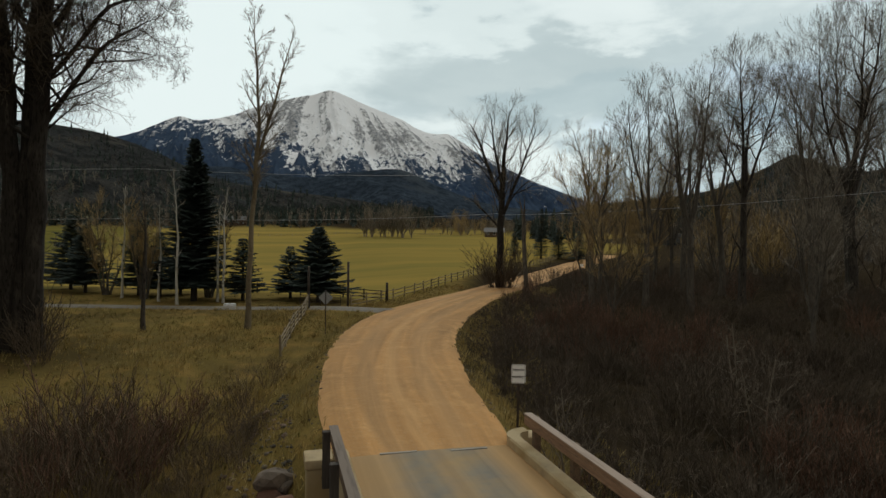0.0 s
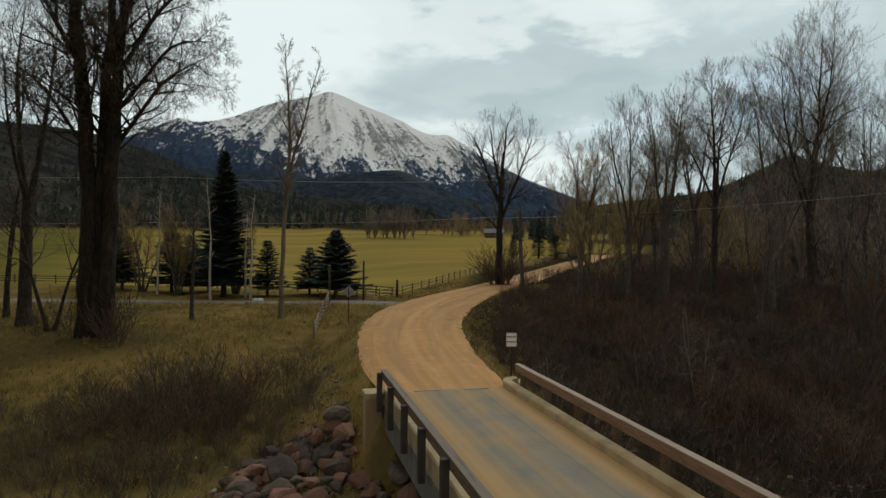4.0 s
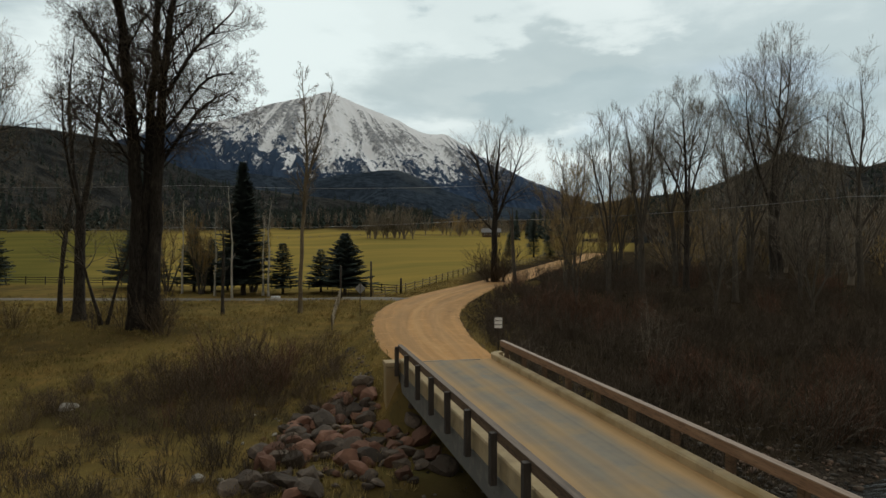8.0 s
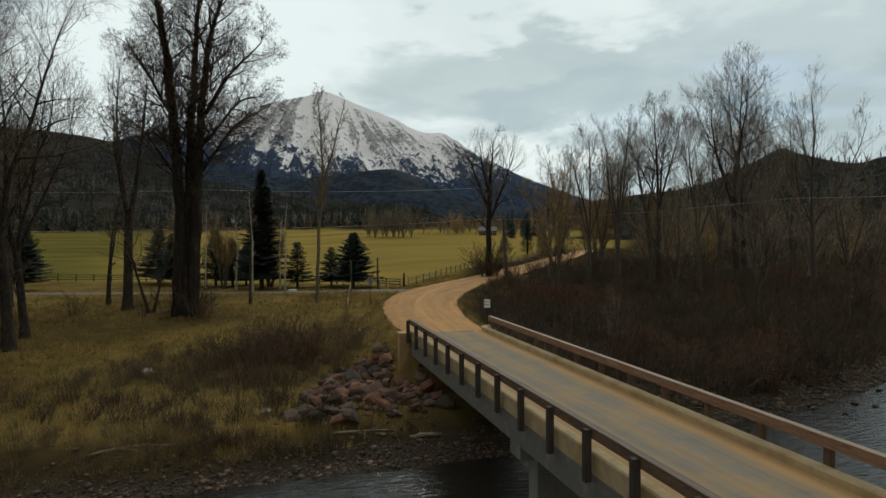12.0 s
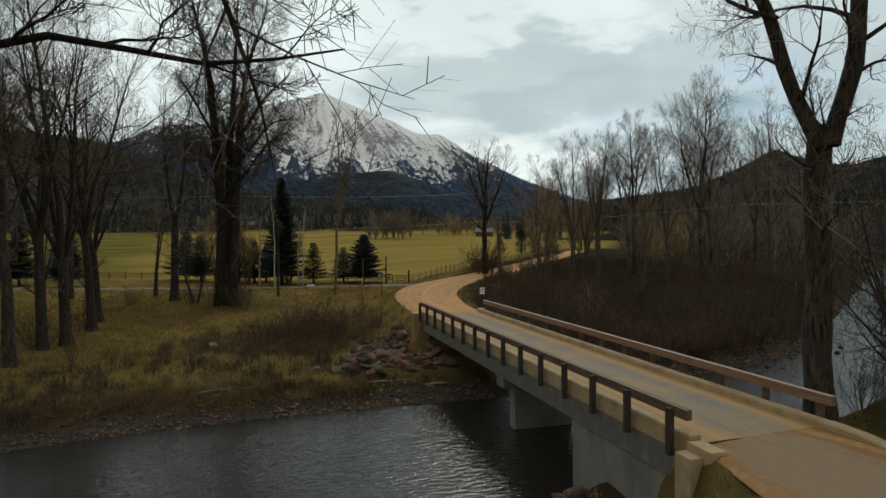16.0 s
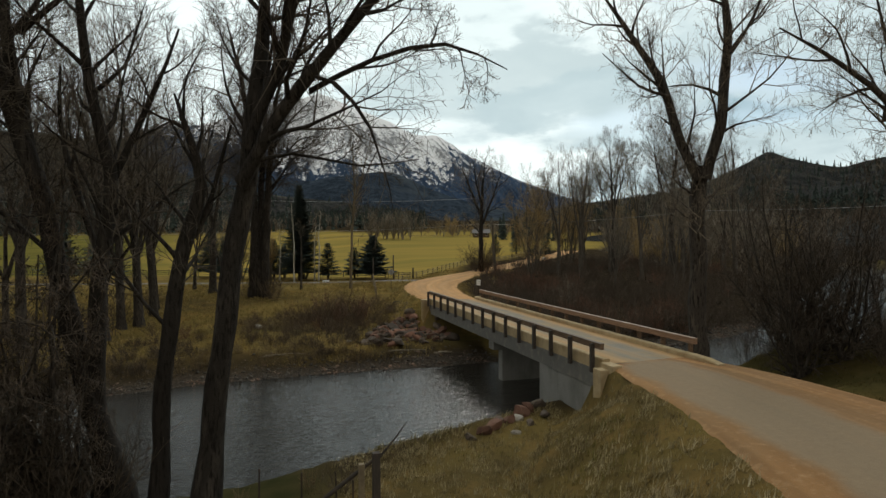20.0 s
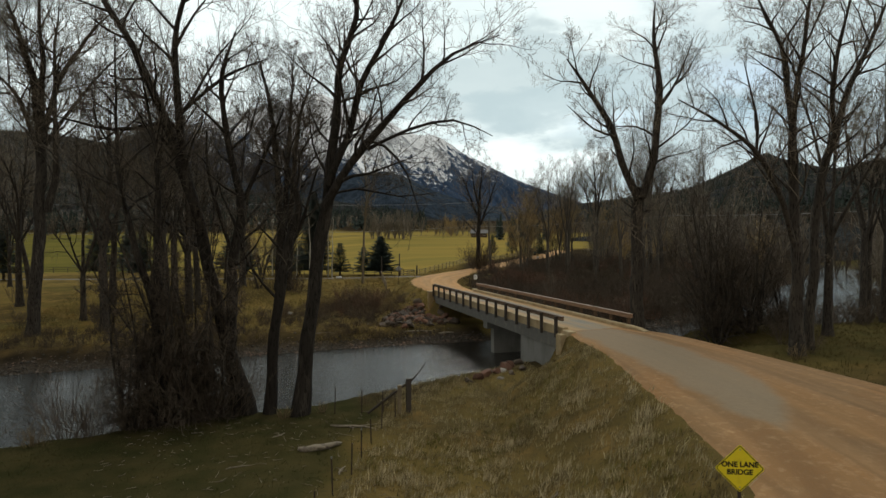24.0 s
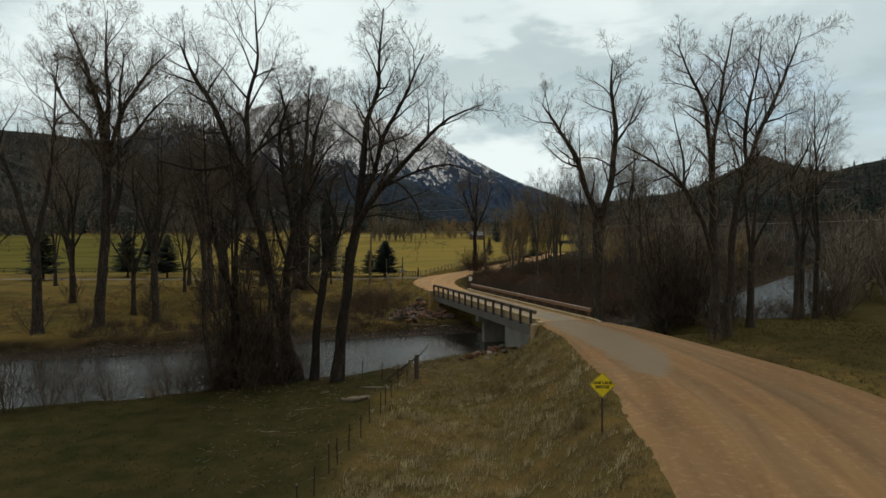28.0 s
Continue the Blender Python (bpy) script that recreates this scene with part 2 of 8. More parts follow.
M_GIRDER = material("weathered_steel_girder", (0.17, 0.165, 0.15), 0.7, metal=0.0, layers=[(2.0, (0.25, 0.235, 0.20), 0.5, 0.7, 5), (5, (0.13, 0.085, 0.05), 0.62, 0.75, 4)], bump=[(25, 0.2, 0.01)])
M_TIMBER = material("weathered_timber", (0.15, 0.098, 0.062), 0.85, layers=[(1.2, (0.21, 0.135, 0.08), 0.45, 0.65, 4, (6, 0.5, 6)), (8, (0.06, 0.045, 0.035), 0.52, 0.66, 4, (6, 0.4, 6))], bump=[(20, 0.4, 0.01)])
M_TIMBER_RED = material("rust_brown_timber", (0.26, 0.155, 0.095), 0.8, layers=[(1.2, (0.34, 0.215, 0.135), 0.45, 0.65, 4, (6, 0.5, 6)), (8, (0.12, 0.08, 0.055), 0.52, 0.66, 4, (6, 0.4, 6))], bump=[(20, 0.4, 0.01)])
M_TIMBER_PALE = material("pale_rail_cap", (0.36, 0.27, 0.205), 0.7, layers=[(2, (0.25, 0.18, 0.135), 0.5, 0.66, 5, (5, 0.4, 5))], bump=[(20, 0.3, 0.006)], spec=0.35)
M_TIMBER_TOP = material("grey_rail_cap", (0.20, 0.155, 0.12), 0.75, layers=[(2, (0.13, 0.10, 0.08), 0.5, 0.66, 5, (5, 0.4, 5))], bump=[(20, 0.3, 0.006)], spec=0.3)
M_POST = material("dark_timber_post", (0.062, 0.052, 0.044), 0.85, layers=[(5, (0.10, 0.08, 0.062), 0.5, 0.7, 4, (4, 4, 0.5))], bump=[(20, 0.4, 0.01)])
M_FENCE = material("fence_wood", (0.26, 0.205, 0.125), 0.9, layers=[(3, (0.17, 0.135, 0.09), 0.45, 0.65, 4)], bump=[(25, 0.4, 0.01)], obj=0.25)
M_FENCE_DARK = material("dark_fence_wood", (0.05, 0.042, 0.035), 0.9, layers=[(3, (0.09, 0.07, 0.05), 0.5, 0.7, 4)], obj=0.25)
M_STAKE = material("rusty_steel_stake", (0.05, 0.038, 0.03), 0.7, layers=[(6, (0.09, 0.055, 0.035), 0.5, 0.7, 3)])
M_DEADWOOD = material("bleached_wood", (0.30, 0.255, 0.19), 0.9, layers=[(4, (0.16, 0.13, 0.10), 0.45, 0.65, 4)], bump=[(20, 0.4, 0.01)])
M_SIGN_Y = material("yellow_sign_face", (0.90, 0.74, 0.025), 0.45, layers=[(7, (0.80, 0.65, 0.03), 0.55, 0.75, 3)], spec=0.4)
M_SIGN_W = material("white_sign_face", (0.90, 0.895, 0.87), 0.5, layers=[(9, (0.80, 0.79, 0.76), 0.6, 0.8, 3)], spec=0.4)
M_SIGN_BACK = material("bare_aluminium", (0.33, 0.34, 0.35), 0.5, metal=0.4, layers=[(5, (0.24, 0.24, 0.24), 0.5, 0.7, 3)])
M_BLACK = material("black_sign_paint", (0.015, 0.015, 0.014), 0.5)
M_WHITE = material("white_paint", (0.72, 0.72, 0.70), 0.7, layers=[(4, (0.55, 0.54, 0.5), 0.5, 0.7, 3)])
M_WIRE = material("power_wire", (0.42, 0.42, 0.42), 0.5, metal=0.5)
M_ROCK = material("grey_rock", (0.098, 0.077, 0.060), 0.92, layers=[(2.2, (0.175, 0.137, 0.105), 0.5, 0.7, 5), (7, (0.06, 0.05, 0.042), 0.55, 0.7, 4)], bump=[(6, 0.6, 0.05), (30, 0.4, 0.01)], obj=0.45, coord="obj", spec=0.2)
M_ROCK_RED = material("red_sandstone", (0.20, 0.107, 0.073), 0.92, layers=[(2.0, (0.15, 0.083, 0.06), 0.45, 0.65, 5), (6, (0.24, 0.135, 0.09), 0.58, 0.75, 4)], bump=[(6, 0.6, 0.05), (30, 0.4, 0.01)], obj=0.4, coord="obj", spec=0.2)
M_ROCK_PALE = material("pale_rock", (0.33, 0.30, 0.255), 0.9, layers=[(3, (0.20, 0.18, 0.15), 0.5, 0.7, 4)], bump=[(8, 0.5, 0.03)], obj=0.2, coord="obj")
M_COBBLE = material("river_cobble", (0.088, 0.078, 0.066), 0.85, layers=[(0.8, (0.21, 0.14, 0.10), 0.5, 0.65, 3)], island=0.6, spec=0.25)


def bands(name, base, rough, tracks, layers, bump, spec=0.25, streak=(14, 1.2, 1), depth=0.3):
    """A surface with soft lengthwise bands. tracks: (u from, u to, colour, strength) over the UV's u, which runs across the road."""
    m = material(name, base, rough, spec=spec, layers=layers, bump=bump)
    n, l = m.node_tree.nodes, m.node_tree.links
    b = n["Principled BSDF"]
    col = b.inputs["Base Color"].links[0].from_socket
    sep = n.new("ShaderNodeSeparateXYZ")
    l.new(n.new("ShaderNodeUVMap").outputs[0], sep.inputs[0])
    nz = n.new("ShaderNodeTexNoise")
    nz.inputs["Scale"].default_value, nz.inputs["Detail"].default_value = 0.35, 6.0
    l.new(n.new("ShaderNodeNewGeometry").outputs["Position"], nz.inputs["Vector"])
    w = n.new("ShaderNodeMath"); w.operation = "MULTIPLY_ADD"; w.inputs[1].default_value = 0.16
    off = n.new("ShaderNodeMath"); off.operation = "SUBTRACT"; off.inputs[1].default_value = 0.08
    l.new(nz.outputs[0], w.inputs[0]); l.new(sep.outputs[0], w.inputs[2]); l.new(w.outputs[0], off.inputs[0])
    for c, half, colour, strength in tracks:
        d = n.new("ShaderNodeMath"); d.operation = "SUBTRACT"; d.inputs[1].default_value = c
        ab = n.new("ShaderNodeMath"); ab.operation = "ABSOLUTE"
        mr = n.new("ShaderNodeMapRange"); mr.interpolation_type = "SMOOTHSTEP"
        mr.inputs[1].default_value, mr.inputs[2].default_value = half, half * 0.25
        mr.inputs[4].default_value = strength
        l.new(off.outputs[0], d.inputs[0]); l.new(d.outputs[0], ab.inputs[0]); l.new(ab.outputs[0], mr.inputs[0])
        mx = n.new("ShaderNodeMix"); mx.data_type = "RGBA"
        l.new(mr.outputs[0], mx.inputs[0]); l.new(col, mx.inputs[6]); mx.inputs[7].default_value = (*colour, 1)
        col = mx.outputs[2]
    # wheel marks drawn out along the road
    st = n.new("ShaderNodeMapping"); st.inputs["Scale"].default_value = streak
    l.new(n["UV Map"].outputs[0], st.inputs[0])
    sn = n.new("ShaderNodeTexNoise"); sn.inputs["Scale"].default_value, sn.inputs["Detail"].default_value, sn.inputs["Distortion"].default_value = 1.0, 6.0, 1.4
    l.new(st.outputs[0], sn.inputs["Vector"])
    sr = n.new("ShaderNodeMapRange"); sr.inputs[1].default_value, sr.inputs[2].default_value, sr.inputs[3].default_value, sr.inputs[4].default_value = 0.3, 0.7, 1 - depth, 1 + depth * 0.8
    l.new(sn.outputs[0], sr.inputs[0])
    sc = n.new("ShaderNodeVectorMath"); sc.operation = "SCALE"
    l.new(col, sc.inputs[0]); l.new(sr.outputs[0], sc.inputs["Scale"])
    l.new(sc.outputs[0], b.inputs["Base Color"])
    return m


DUST, DECKGREY = (0.46, 0.285, 0.125), (0.265, 0.230, 0.175)
M_ROAD = bands("dirt_road", (0.52, 0.275, 0.098), 0.95,
               [(0.30, 0.11, (0.43, 0.255, 0.115), 0.5), (0.70, 0.11, (0.43, 0.255, 0.115), 0.5), (0.48, 0.07, (0.60, 0.35, 0.15), 0.5)],
               [(0.14, (0.42, 0.23, 0.088), 0.42, 0.66, 6), (1.1, (0.60, 0.335, 0.13), 0.5, 0.68, 6), (5, (0.55, 0.32, 0.14), 0.5, 0.75, 5), (28, (0.38, 0.235, 0.12), 0.56, 0.72, 3)], [(1.0, 0.35, 0.05), (7, 0.5, 0.03), (18, 0.4, 0.012)], streak=(8, 0.22, 1), depth=0.20)
# darker copy of the dirt road: lens vignetting put into the colour
M_ROAD_NEAR = bands("dimmed_dirt_road", (0.30, 0.156, 0.058), 0.93,
               [(0.34, 0.10, (0.24, 0.145, 0.068), 0.5), (0.66, 0.10, (0.24, 0.145, 0.068), 0.5), (0.53, 0.06, (0.34, 0.185, 0.072), 0.5)],
               [(0.16, (0.285, 0.165, 0.072), 0.42, 0.66, 6), (3, (0.42, 0.25, 0.115), 0.52, 0.75, 6), (22, (0.25, 0.15, 0.072), 0.54, 0.70, 4)], [(1.0, 0.2, 0.04), (14, 0.6, 0.02)], streak=(8, 0.18, 1), depth=0.28)
M_DECK = bands("dusty_bridge_deck", DECKGREY, 0.9,
               [(0.04, 0.36, DUST, 0.85), (1.0, 0.26, DUST, 0.95), (0.52, 0.10, DUST, 0.35)],
               [(1.0, (0.225, 0.205, 0.17), 0.45, 0.65, 5), (0.45, (0.37, 0.262, 0.14), 0.47, 0.70, 5)], [(25, 0.3, 0.008)], streak=(9, 2.0, 1), depth=0.12)


def worn_patch(m):
    """Grey pavement that shows through the dirt where the road's "patch" value is high, with a ragged rim."""
    n, l = m.node_tree.nodes, m.node_tree.links
    b = n["Principled BSDF"]
    col = b.inputs["Base Color"].links[0].from_socket
    at = n.new("ShaderNodeAttribute"); at.attribute_name = "patch"
    geo = n.new("ShaderNodeNewGeometry").outputs["Position"]
    tones = []
    for scale, detail in ((0.55, 8.0), (5.0, 5.0)):
        t = n.new("ShaderNodeTexNoise"); t.inputs["Scale"].default_value, t.inputs["Detail"].default_value = scale, detail
        l.new(geo, t.inputs["Vector"])
        tones.append(t.outputs[0])
    k = n.new("ShaderNodeMath"); k.operation = "MULTIPLY_ADD"; k.inputs[1].default_value = 0.9
    l.new(tones[0], k.inputs[0]); l.new(at.outputs["Fac"], k.inputs[2])
    mr = n.new("ShaderNodeMapRange"); mr.interpolation_type = "SMOOTHSTEP"
    mr.inputs[1].default_value, mr.inputs[2].default_value, mr.inputs[4].default_value = 0.74, 1.30, 0.85
    l.new(k.outputs[0], mr.inputs[0])
    grey = n.new("ShaderNodeMix"); grey.data_type = "RGBA"
    l.new(tones[1], grey.inputs[0])
    grey.inputs[6].default_value, grey.inputs[7].default_value = (0.23, 0.176, 0.117, 1), (0.305, 0.235, 0.15, 1)
    mx = n.new("ShaderNodeMix"); mx.data_type = "RGBA"
    l.new(mr.outputs[0], mx.inputs[0]); l.new(col, mx.inputs[6]); l.new(grey.outputs[2], mx.inputs[7])
    l.new(mx.outputs[2], b.inputs["Base Color"])


worn_patch(M_ROAD_NEAR)


def ground_material():
    """Dry meadow, straw, bare earth and gravel, by where they lie; some darker tones paint in shade."""
    m = material("meadow_ground", (0.20, 0.145, 0.046), 0.95, spec=0.0,
                 layers=[(0.09, (0.115, 0.085, 0.034), 0.42, 0.62, 4), (0.5, (0.27, 0.175, 0.058), 0.48, 0.68, 5), (5, (0.085, 0.066, 0.034), 0.55, 0.72, 4), (0.05, (0.105, 0.10, 0.034), 0.58, 0.72, 3)],
                 bump=[(2.5, 0.6, 0.12), (14, 0.7, 0.05)])
    n, l = m.node_tree.nodes, m.node_tree.links
    b = n["Principled BSDF"]
    col = b.inputs["Base Color"].links[0].from_socket
    at = {}
    for name in ("field", "pasture", "soil_shade", "lawn", "gravel"):
        a = n.new("ShaderNodeAttribute")
        a.attribute_name = name
        at[name] = a.outputs["Fac"]
    geo = n.new("ShaderNodeNewGeometry").outputs["Position"]

    def tone(c1, c2, scale, lo, hi, stretch=(1, 1, 1)):
        mp = n.new("ShaderNodeMapping"); mp.inputs["Scale"].default_value = stretch
        l.new(geo, mp.inputs[0])
        t = n.new("ShaderNodeTexNoise"); t.inputs["Scale"].default_value, t.inputs["Detail"].default_value = scale, 6.0
        l.new(mp.outputs[0], t.inputs["Vector"])
        r = n.new("ShaderNodeValToRGB")
        r.color_ramp.elements[0].position, r.color_ramp.elements[0].color = lo, (*c1, 1)
        r.color_ramp.elements[1].position, r.color_ramp.elements[1].color = hi, (*c2, 1)
        l.new(t.outputs[0], r.inputs[0])
        return r.outputs[0]

    for name, src in (("field", tone((0.335, 0.235, 0.062), (0.215, 0.175, 0.050), 0.07, 0.34, 0.68, (0.22, 1, 1))),
                      ("pasture", tone((0.175, 0.145, 0.038), (0.105, 0.100, 0.028), 0.09, 0.35, 0.68, (0.3, 1, 1))),
                      ("soil_shade", tone((0.027, 0.021, 0.014), (0.060, 0.044, 0.026), 0.9, 0.35, 0.7)),
                      ("lawn", tone((0.034, 0.036, 0.014), (0.070, 0.058, 0.025), 0.8, 0.35, 0.68)),
                      ("gravel", tone((0.04, 0.033, 0.026), (0.11, 0.09, 0.07), 7.0, 0.4, 0.66))):
        mx = n.new("ShaderNodeMix"); mx.data_type = "RGBA"
        l.new(at[name], mx.inputs[0]); l.new(col, mx.inputs[6]); l.new(src, mx.inputs[7])
        col = mx.outputs[2]
    l.new(col, b.inputs["Base Color"])
    return m


def water_material():
    m = bpy.data.materials.new("river_water")
    m.use_nodes = True
    n, l = m.node_tree.nodes, m.node_tree.links
    b = n["Principled BSDF"]
    b.inputs["Base Color"].default_value = (0.026, 0.024, 0.020, 1)
    b.inputs["Roughness"].default_value, b.inputs["IOR"].default_value = 0.07, 1.33
    geo = n.new("ShaderNodeNewGeometry").outputs["Position"]
    last = None
    for scale, strength, dist, stretch in ((0.7, 0.4, 0.14, (0.6, 1.4, 1)), (2.6, 0.8, 0.10, (0.55, 1.6, 1)), (8.0, 0.7, 0.025, (0.8, 1.2, 1))):
        mp = n.new("ShaderNodeMapping"); mp.inputs["Scale"].default_value = stretch
        l.new(geo, mp.inputs[0])
        t = n.new("ShaderNodeTexNoise"); t.inputs["Scale"].default_value, t.inputs["Detail"].default_value = scale, 3.0
        l.new(mp.outputs[0], t.inputs["Vector"])
        bp = n.new("ShaderNodeBump"); bp.inputs["Strength"].default_value, bp.inputs["Distance"].default_value = strength, dist
        l.new(t.outputs[0], bp.inputs["Height"])
        if last:
            l.new(last, bp.inputs["Normal"])
        last = bp.outputs[0]
    l.new(last, b.inputs["Normal"])
    # broken white water in the riffles above and below the pool
    mp = n.new("ShaderNodeMapping"); mp.inputs["Scale"].default_value = (0.35, 1.0, 1)
    l.new(geo, mp.inputs[0])
    fo = n.new("ShaderNodeTexNoise"); fo.inputs["Scale"].default_value, fo.inputs["Detail"].default_value, fo.inputs["Roughness"].default_value = 1.3, 7.0, 0.7
    l.new(mp.outputs[0], fo.inputs["Vector"])
    at = n.new("ShaderNodeAttribute"); at.attribute_name = "riffle"
    ad = n.new("ShaderNodeMath"); ad.operation = "MULTIPLY_ADD"; ad.inputs[1].default_value = 0.30
    l.new(at.outputs["Fac"], ad.inputs[0]); l.new(fo.outputs[0], ad.inputs[2])
    mr = n.new("ShaderNodeMapRange"); mr.inputs[1].default_value, mr.inputs[2].default_value, mr.inputs[4].default_value = 0.76, 1.0, 0.55
    l.new(ad.outputs[0], mr.inputs[0])
    mx = n.new("ShaderNodeMix"); mx.data_type = "RGBA"
    l.new(mr.outputs[0], mx.inputs[0]); mx.inputs[6].default_value, mx.inputs[7].default_value = (0.026, 0.024, 0.020, 1), (0.55, 0.57, 0.58, 1)
    l.new(mx.outputs[2], b.inputs["Base Color"])
    ro = n.new("ShaderNodeMapRange"); ro.inputs[3].default_value, ro.inputs[4].default_value = 0.07, 0.6
    l.new(mr.outputs[0], ro.inputs[0]); l.new(ro.outputs[0], b.inputs["Roughness"])
    return m


def forest_hill_material(name, base, patch, line):
    return material(name, base, 0.95, spec=0.0, layers=[(0.012, patch, 0.48, 0.62, 6), (0.05, (base[0] * 0.6, base[1] * 0.6, base[2] * 0.6), 0.45, 0.6, 5), (0.004, line, 0.58, 0.68, 5)],
                    bump=[(0.06, 1.0, 12.0), (0.2, 0.8, 4.0)])


def mountain_material():
    """Snow over grey rock by the "snow" value, with forest that thins out by the "above" value."""
    m = bpy.data.materials.new("snowy_mountain")
    m.use_nodes = True
    n, l = m.node_tree.nodes, m.node_tree.links
    b = n["Principled BSDF"]
    b.inputs["Roughness"].default_value, b.inputs["Specular IOR Level"].default_value = 0.9, 0.0
    g = n.new("ShaderNodeNewGeometry")

    def noise_of(scale, detail, stretch=(1, 1, 1), rough=0.6):
        mp = n.new("ShaderNodeMapping"); mp.inputs["Scale"].default_value = stretch
        l.new(g.outputs["Position"], mp.inputs[0])
        t = n.new("ShaderNodeTexNoise")
        t.inputs["Scale"].default_value, t.inputs["Detail"].default_value, t.inputs["Roughness"].default_value = scale, detail, rough
        l.new(mp.outputs[0], t.inputs["Vector"])
        return t.outputs[0]

    def maths(op, a, c):
        k = n.new("ShaderNodeMath"); k.operation = op
        for i, v in ((0, a), (1, c)):
            if isinstance(v, (int, float)):
                k.inputs[i].default_value = v
            else:
                l.new(v, k.inputs[i])
        return k.outputs[0]

    def span(src, lo, hi):
        r = n.new("ShaderNodeMapRange"); r.interpolation_type = "SMOOTHSTEP"
        r.inputs[1].default_value, r.inputs[2].default_value = lo, hi
        l.new(src, r.inputs[0])
        return r.outputs[0]

    def mix(f, a, c):
        x = n.new("ShaderNodeMix"); x.data_type = "RGBA"
        l.new(f, x.inputs[0])
        for s, v in ((6, a), (7, c)):
            if isinstance(v, tuple):
                x.inputs[s].default_value = (*v, 1)
            else:
                l.new(v, x.inputs[s])
        return x.outputs[2]

    streak = noise_of(0.016, 7.0, (1.0, 0.5, 0.42), 0.68)
    fine = noise_of(0.050, 6.0, (1.0, 0.55, 0.6), 0.7)
    dots = noise_of(0.042, 9.0, (1.0, 0.4, 0.6), 0.78)
    cover = n.new("ShaderNodeAttribute"); cover.attribute_name = "snow"
    above = n.new("ShaderNodeAttribute"); above.attribute_name = "above"
    s = maths("ADD", cover.outputs["Fac"], maths("MULTIPLY", maths("SUBTRACT", streak, 0.5), 4.2))
    s = maths("ADD", s, maths("MULTIPLY", maths("SUBTRACT", fine, 0.5), 3.4))
    snow = span(s, -0.25, 0.85)
    # single conifers thin out above the forest's edge
    few = maths("ADD", maths("MULTIPLY", above.outputs["Fac"], -0.155), maths("ADD", dots, maths("MULTIPLY", maths("SUBTRACT", streak, 0.5), 0.9)))
    trees = span(few, 0.355, 0.43)
    rock = mix(span(fine, 0.4, 0.62), (0.24, 0.25, 0.265), (0.52, 0.525, 0.535))
    # the forest's blue is air haze, mixed into its base colour
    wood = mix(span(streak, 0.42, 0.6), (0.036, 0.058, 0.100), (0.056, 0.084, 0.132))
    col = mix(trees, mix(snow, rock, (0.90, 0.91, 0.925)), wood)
    l.new(col, b.inputs["Base Color"])
    bp = n.new("ShaderNodeBump"); bp.inputs["Strength"].default_value, bp.inputs["Distance"].default_value = 0.4, 12.0
    l.new(fine, bp.inputs["Height"]); l.new(bp.outputs[0], b.inputs["Normal"])
    return m


M_GROUND, M_WATER, M_MOUNTAIN = ground_material(), water_material(), mountain_material()
# forest tones lifted, and the foothill's tinted blue, to paint in distance haze
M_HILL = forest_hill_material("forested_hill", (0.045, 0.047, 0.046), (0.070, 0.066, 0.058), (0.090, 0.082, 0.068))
M_FOOTHILL = forest_hill_material("hazed_forest_hill", (0.043, 0.058, 0.078), (0.056, 0.074, 0.096), (0.070, 0.084, 0.098))

# ---- building helpers ----
def finish(bm, name, mat, parent=None, label="", smooth=False):
    me = bpy.data.meshes.new(name)
    bm.to_mesh(me)
    bm.free()
    return mesh_object(me, name, mat, parent, label, smooth)


def mesh_object(me, name, mat, parent=None, label="", smooth=False):
    for mm in (mat if isinstance(mat, (list, tuple)) else [mat]):
        me.materials.append(mm)
    if smooth:
        me.polygons.foreach_set("use_smooth", [True] * len(me.polygons))
    ob = new(name, me)
    if parent:
        ob.parent = parent
    if label:
        ob["label"] = label
    return ob


def part(name, bm, mat, parent, label="", smooth=False):
    """Links a bmesh as one mesh object under a thing or a part."""
    return finish(bm, name, mat, parent, label, smooth)


def empty(name, at=(0, 0, 0), turn=0.0):
    ob = new(name)
    ob.matrix_basis = pose(*at, 0, 0, turn)
    return ob


def box(lo, hi, bevel=0.0, bm=None):
    """A box from corner to corner, its edges bevelled."""
    own = bmesh.new()
    c = [(a + b) / 2 for a, b in zip(lo, hi)]
    bmesh.ops.create_cube(own, size=1.0, matrix=Matrix.Translation(c) @ Matrix.Diagonal([*[abs(b - a) for a, b in zip(lo, hi)], 1]))
    if bevel:
        bmesh.ops.bevel(own, geom=own.edges[:], offset=bevel, segments=2, profile=0.6, affect="EDGES")
    if bm is None:
        return own
    add_to(bm, own)
    return bm


def add_to(bm, other):
    me = bpy.data.meshes.new("piece")
    other.to_mesh(me)
    other.free()
    bm.from_mesh(me)
    bpy.data.meshes.remove(me)


def rod(points, radii, sides=6, bm=None, caps=True):
    """A tapering tube along points."""
    bm = bm or bmesh.new()
    rings = []
    pts = [Vector(p) for p in points]
    for i, p in enumerate(pts):
        d = (pts[min(i + 1, len(pts) - 1)] - pts[max(i - 1, 0)]).normalized()
        u = d.orthogonal().normalized() if abs(d.z) < 0.9 else d.cross(Vector((1, 0, 0))).normalized()
        v = d.cross(u)
        r = radii[i] if isinstance(radii, (list, tuple)) else radii
        rings.append([bm.verts.new(p + r * (math.cos(k * 2 * math.pi / sides) * u + math.sin(k * 2 * math.pi / sides) * v)) for k in range(sides)])
    for a, b in zip(rings, rings[1:]):
        for k in range(sides):
            bm.faces.new((a[k], a[(k + 1) % sides], b[(k + 1) % sides], b[k]))
    if caps:
        bm.faces.new(rings[0][::-1])
        bm.faces.new(rings[-1])
    return bm


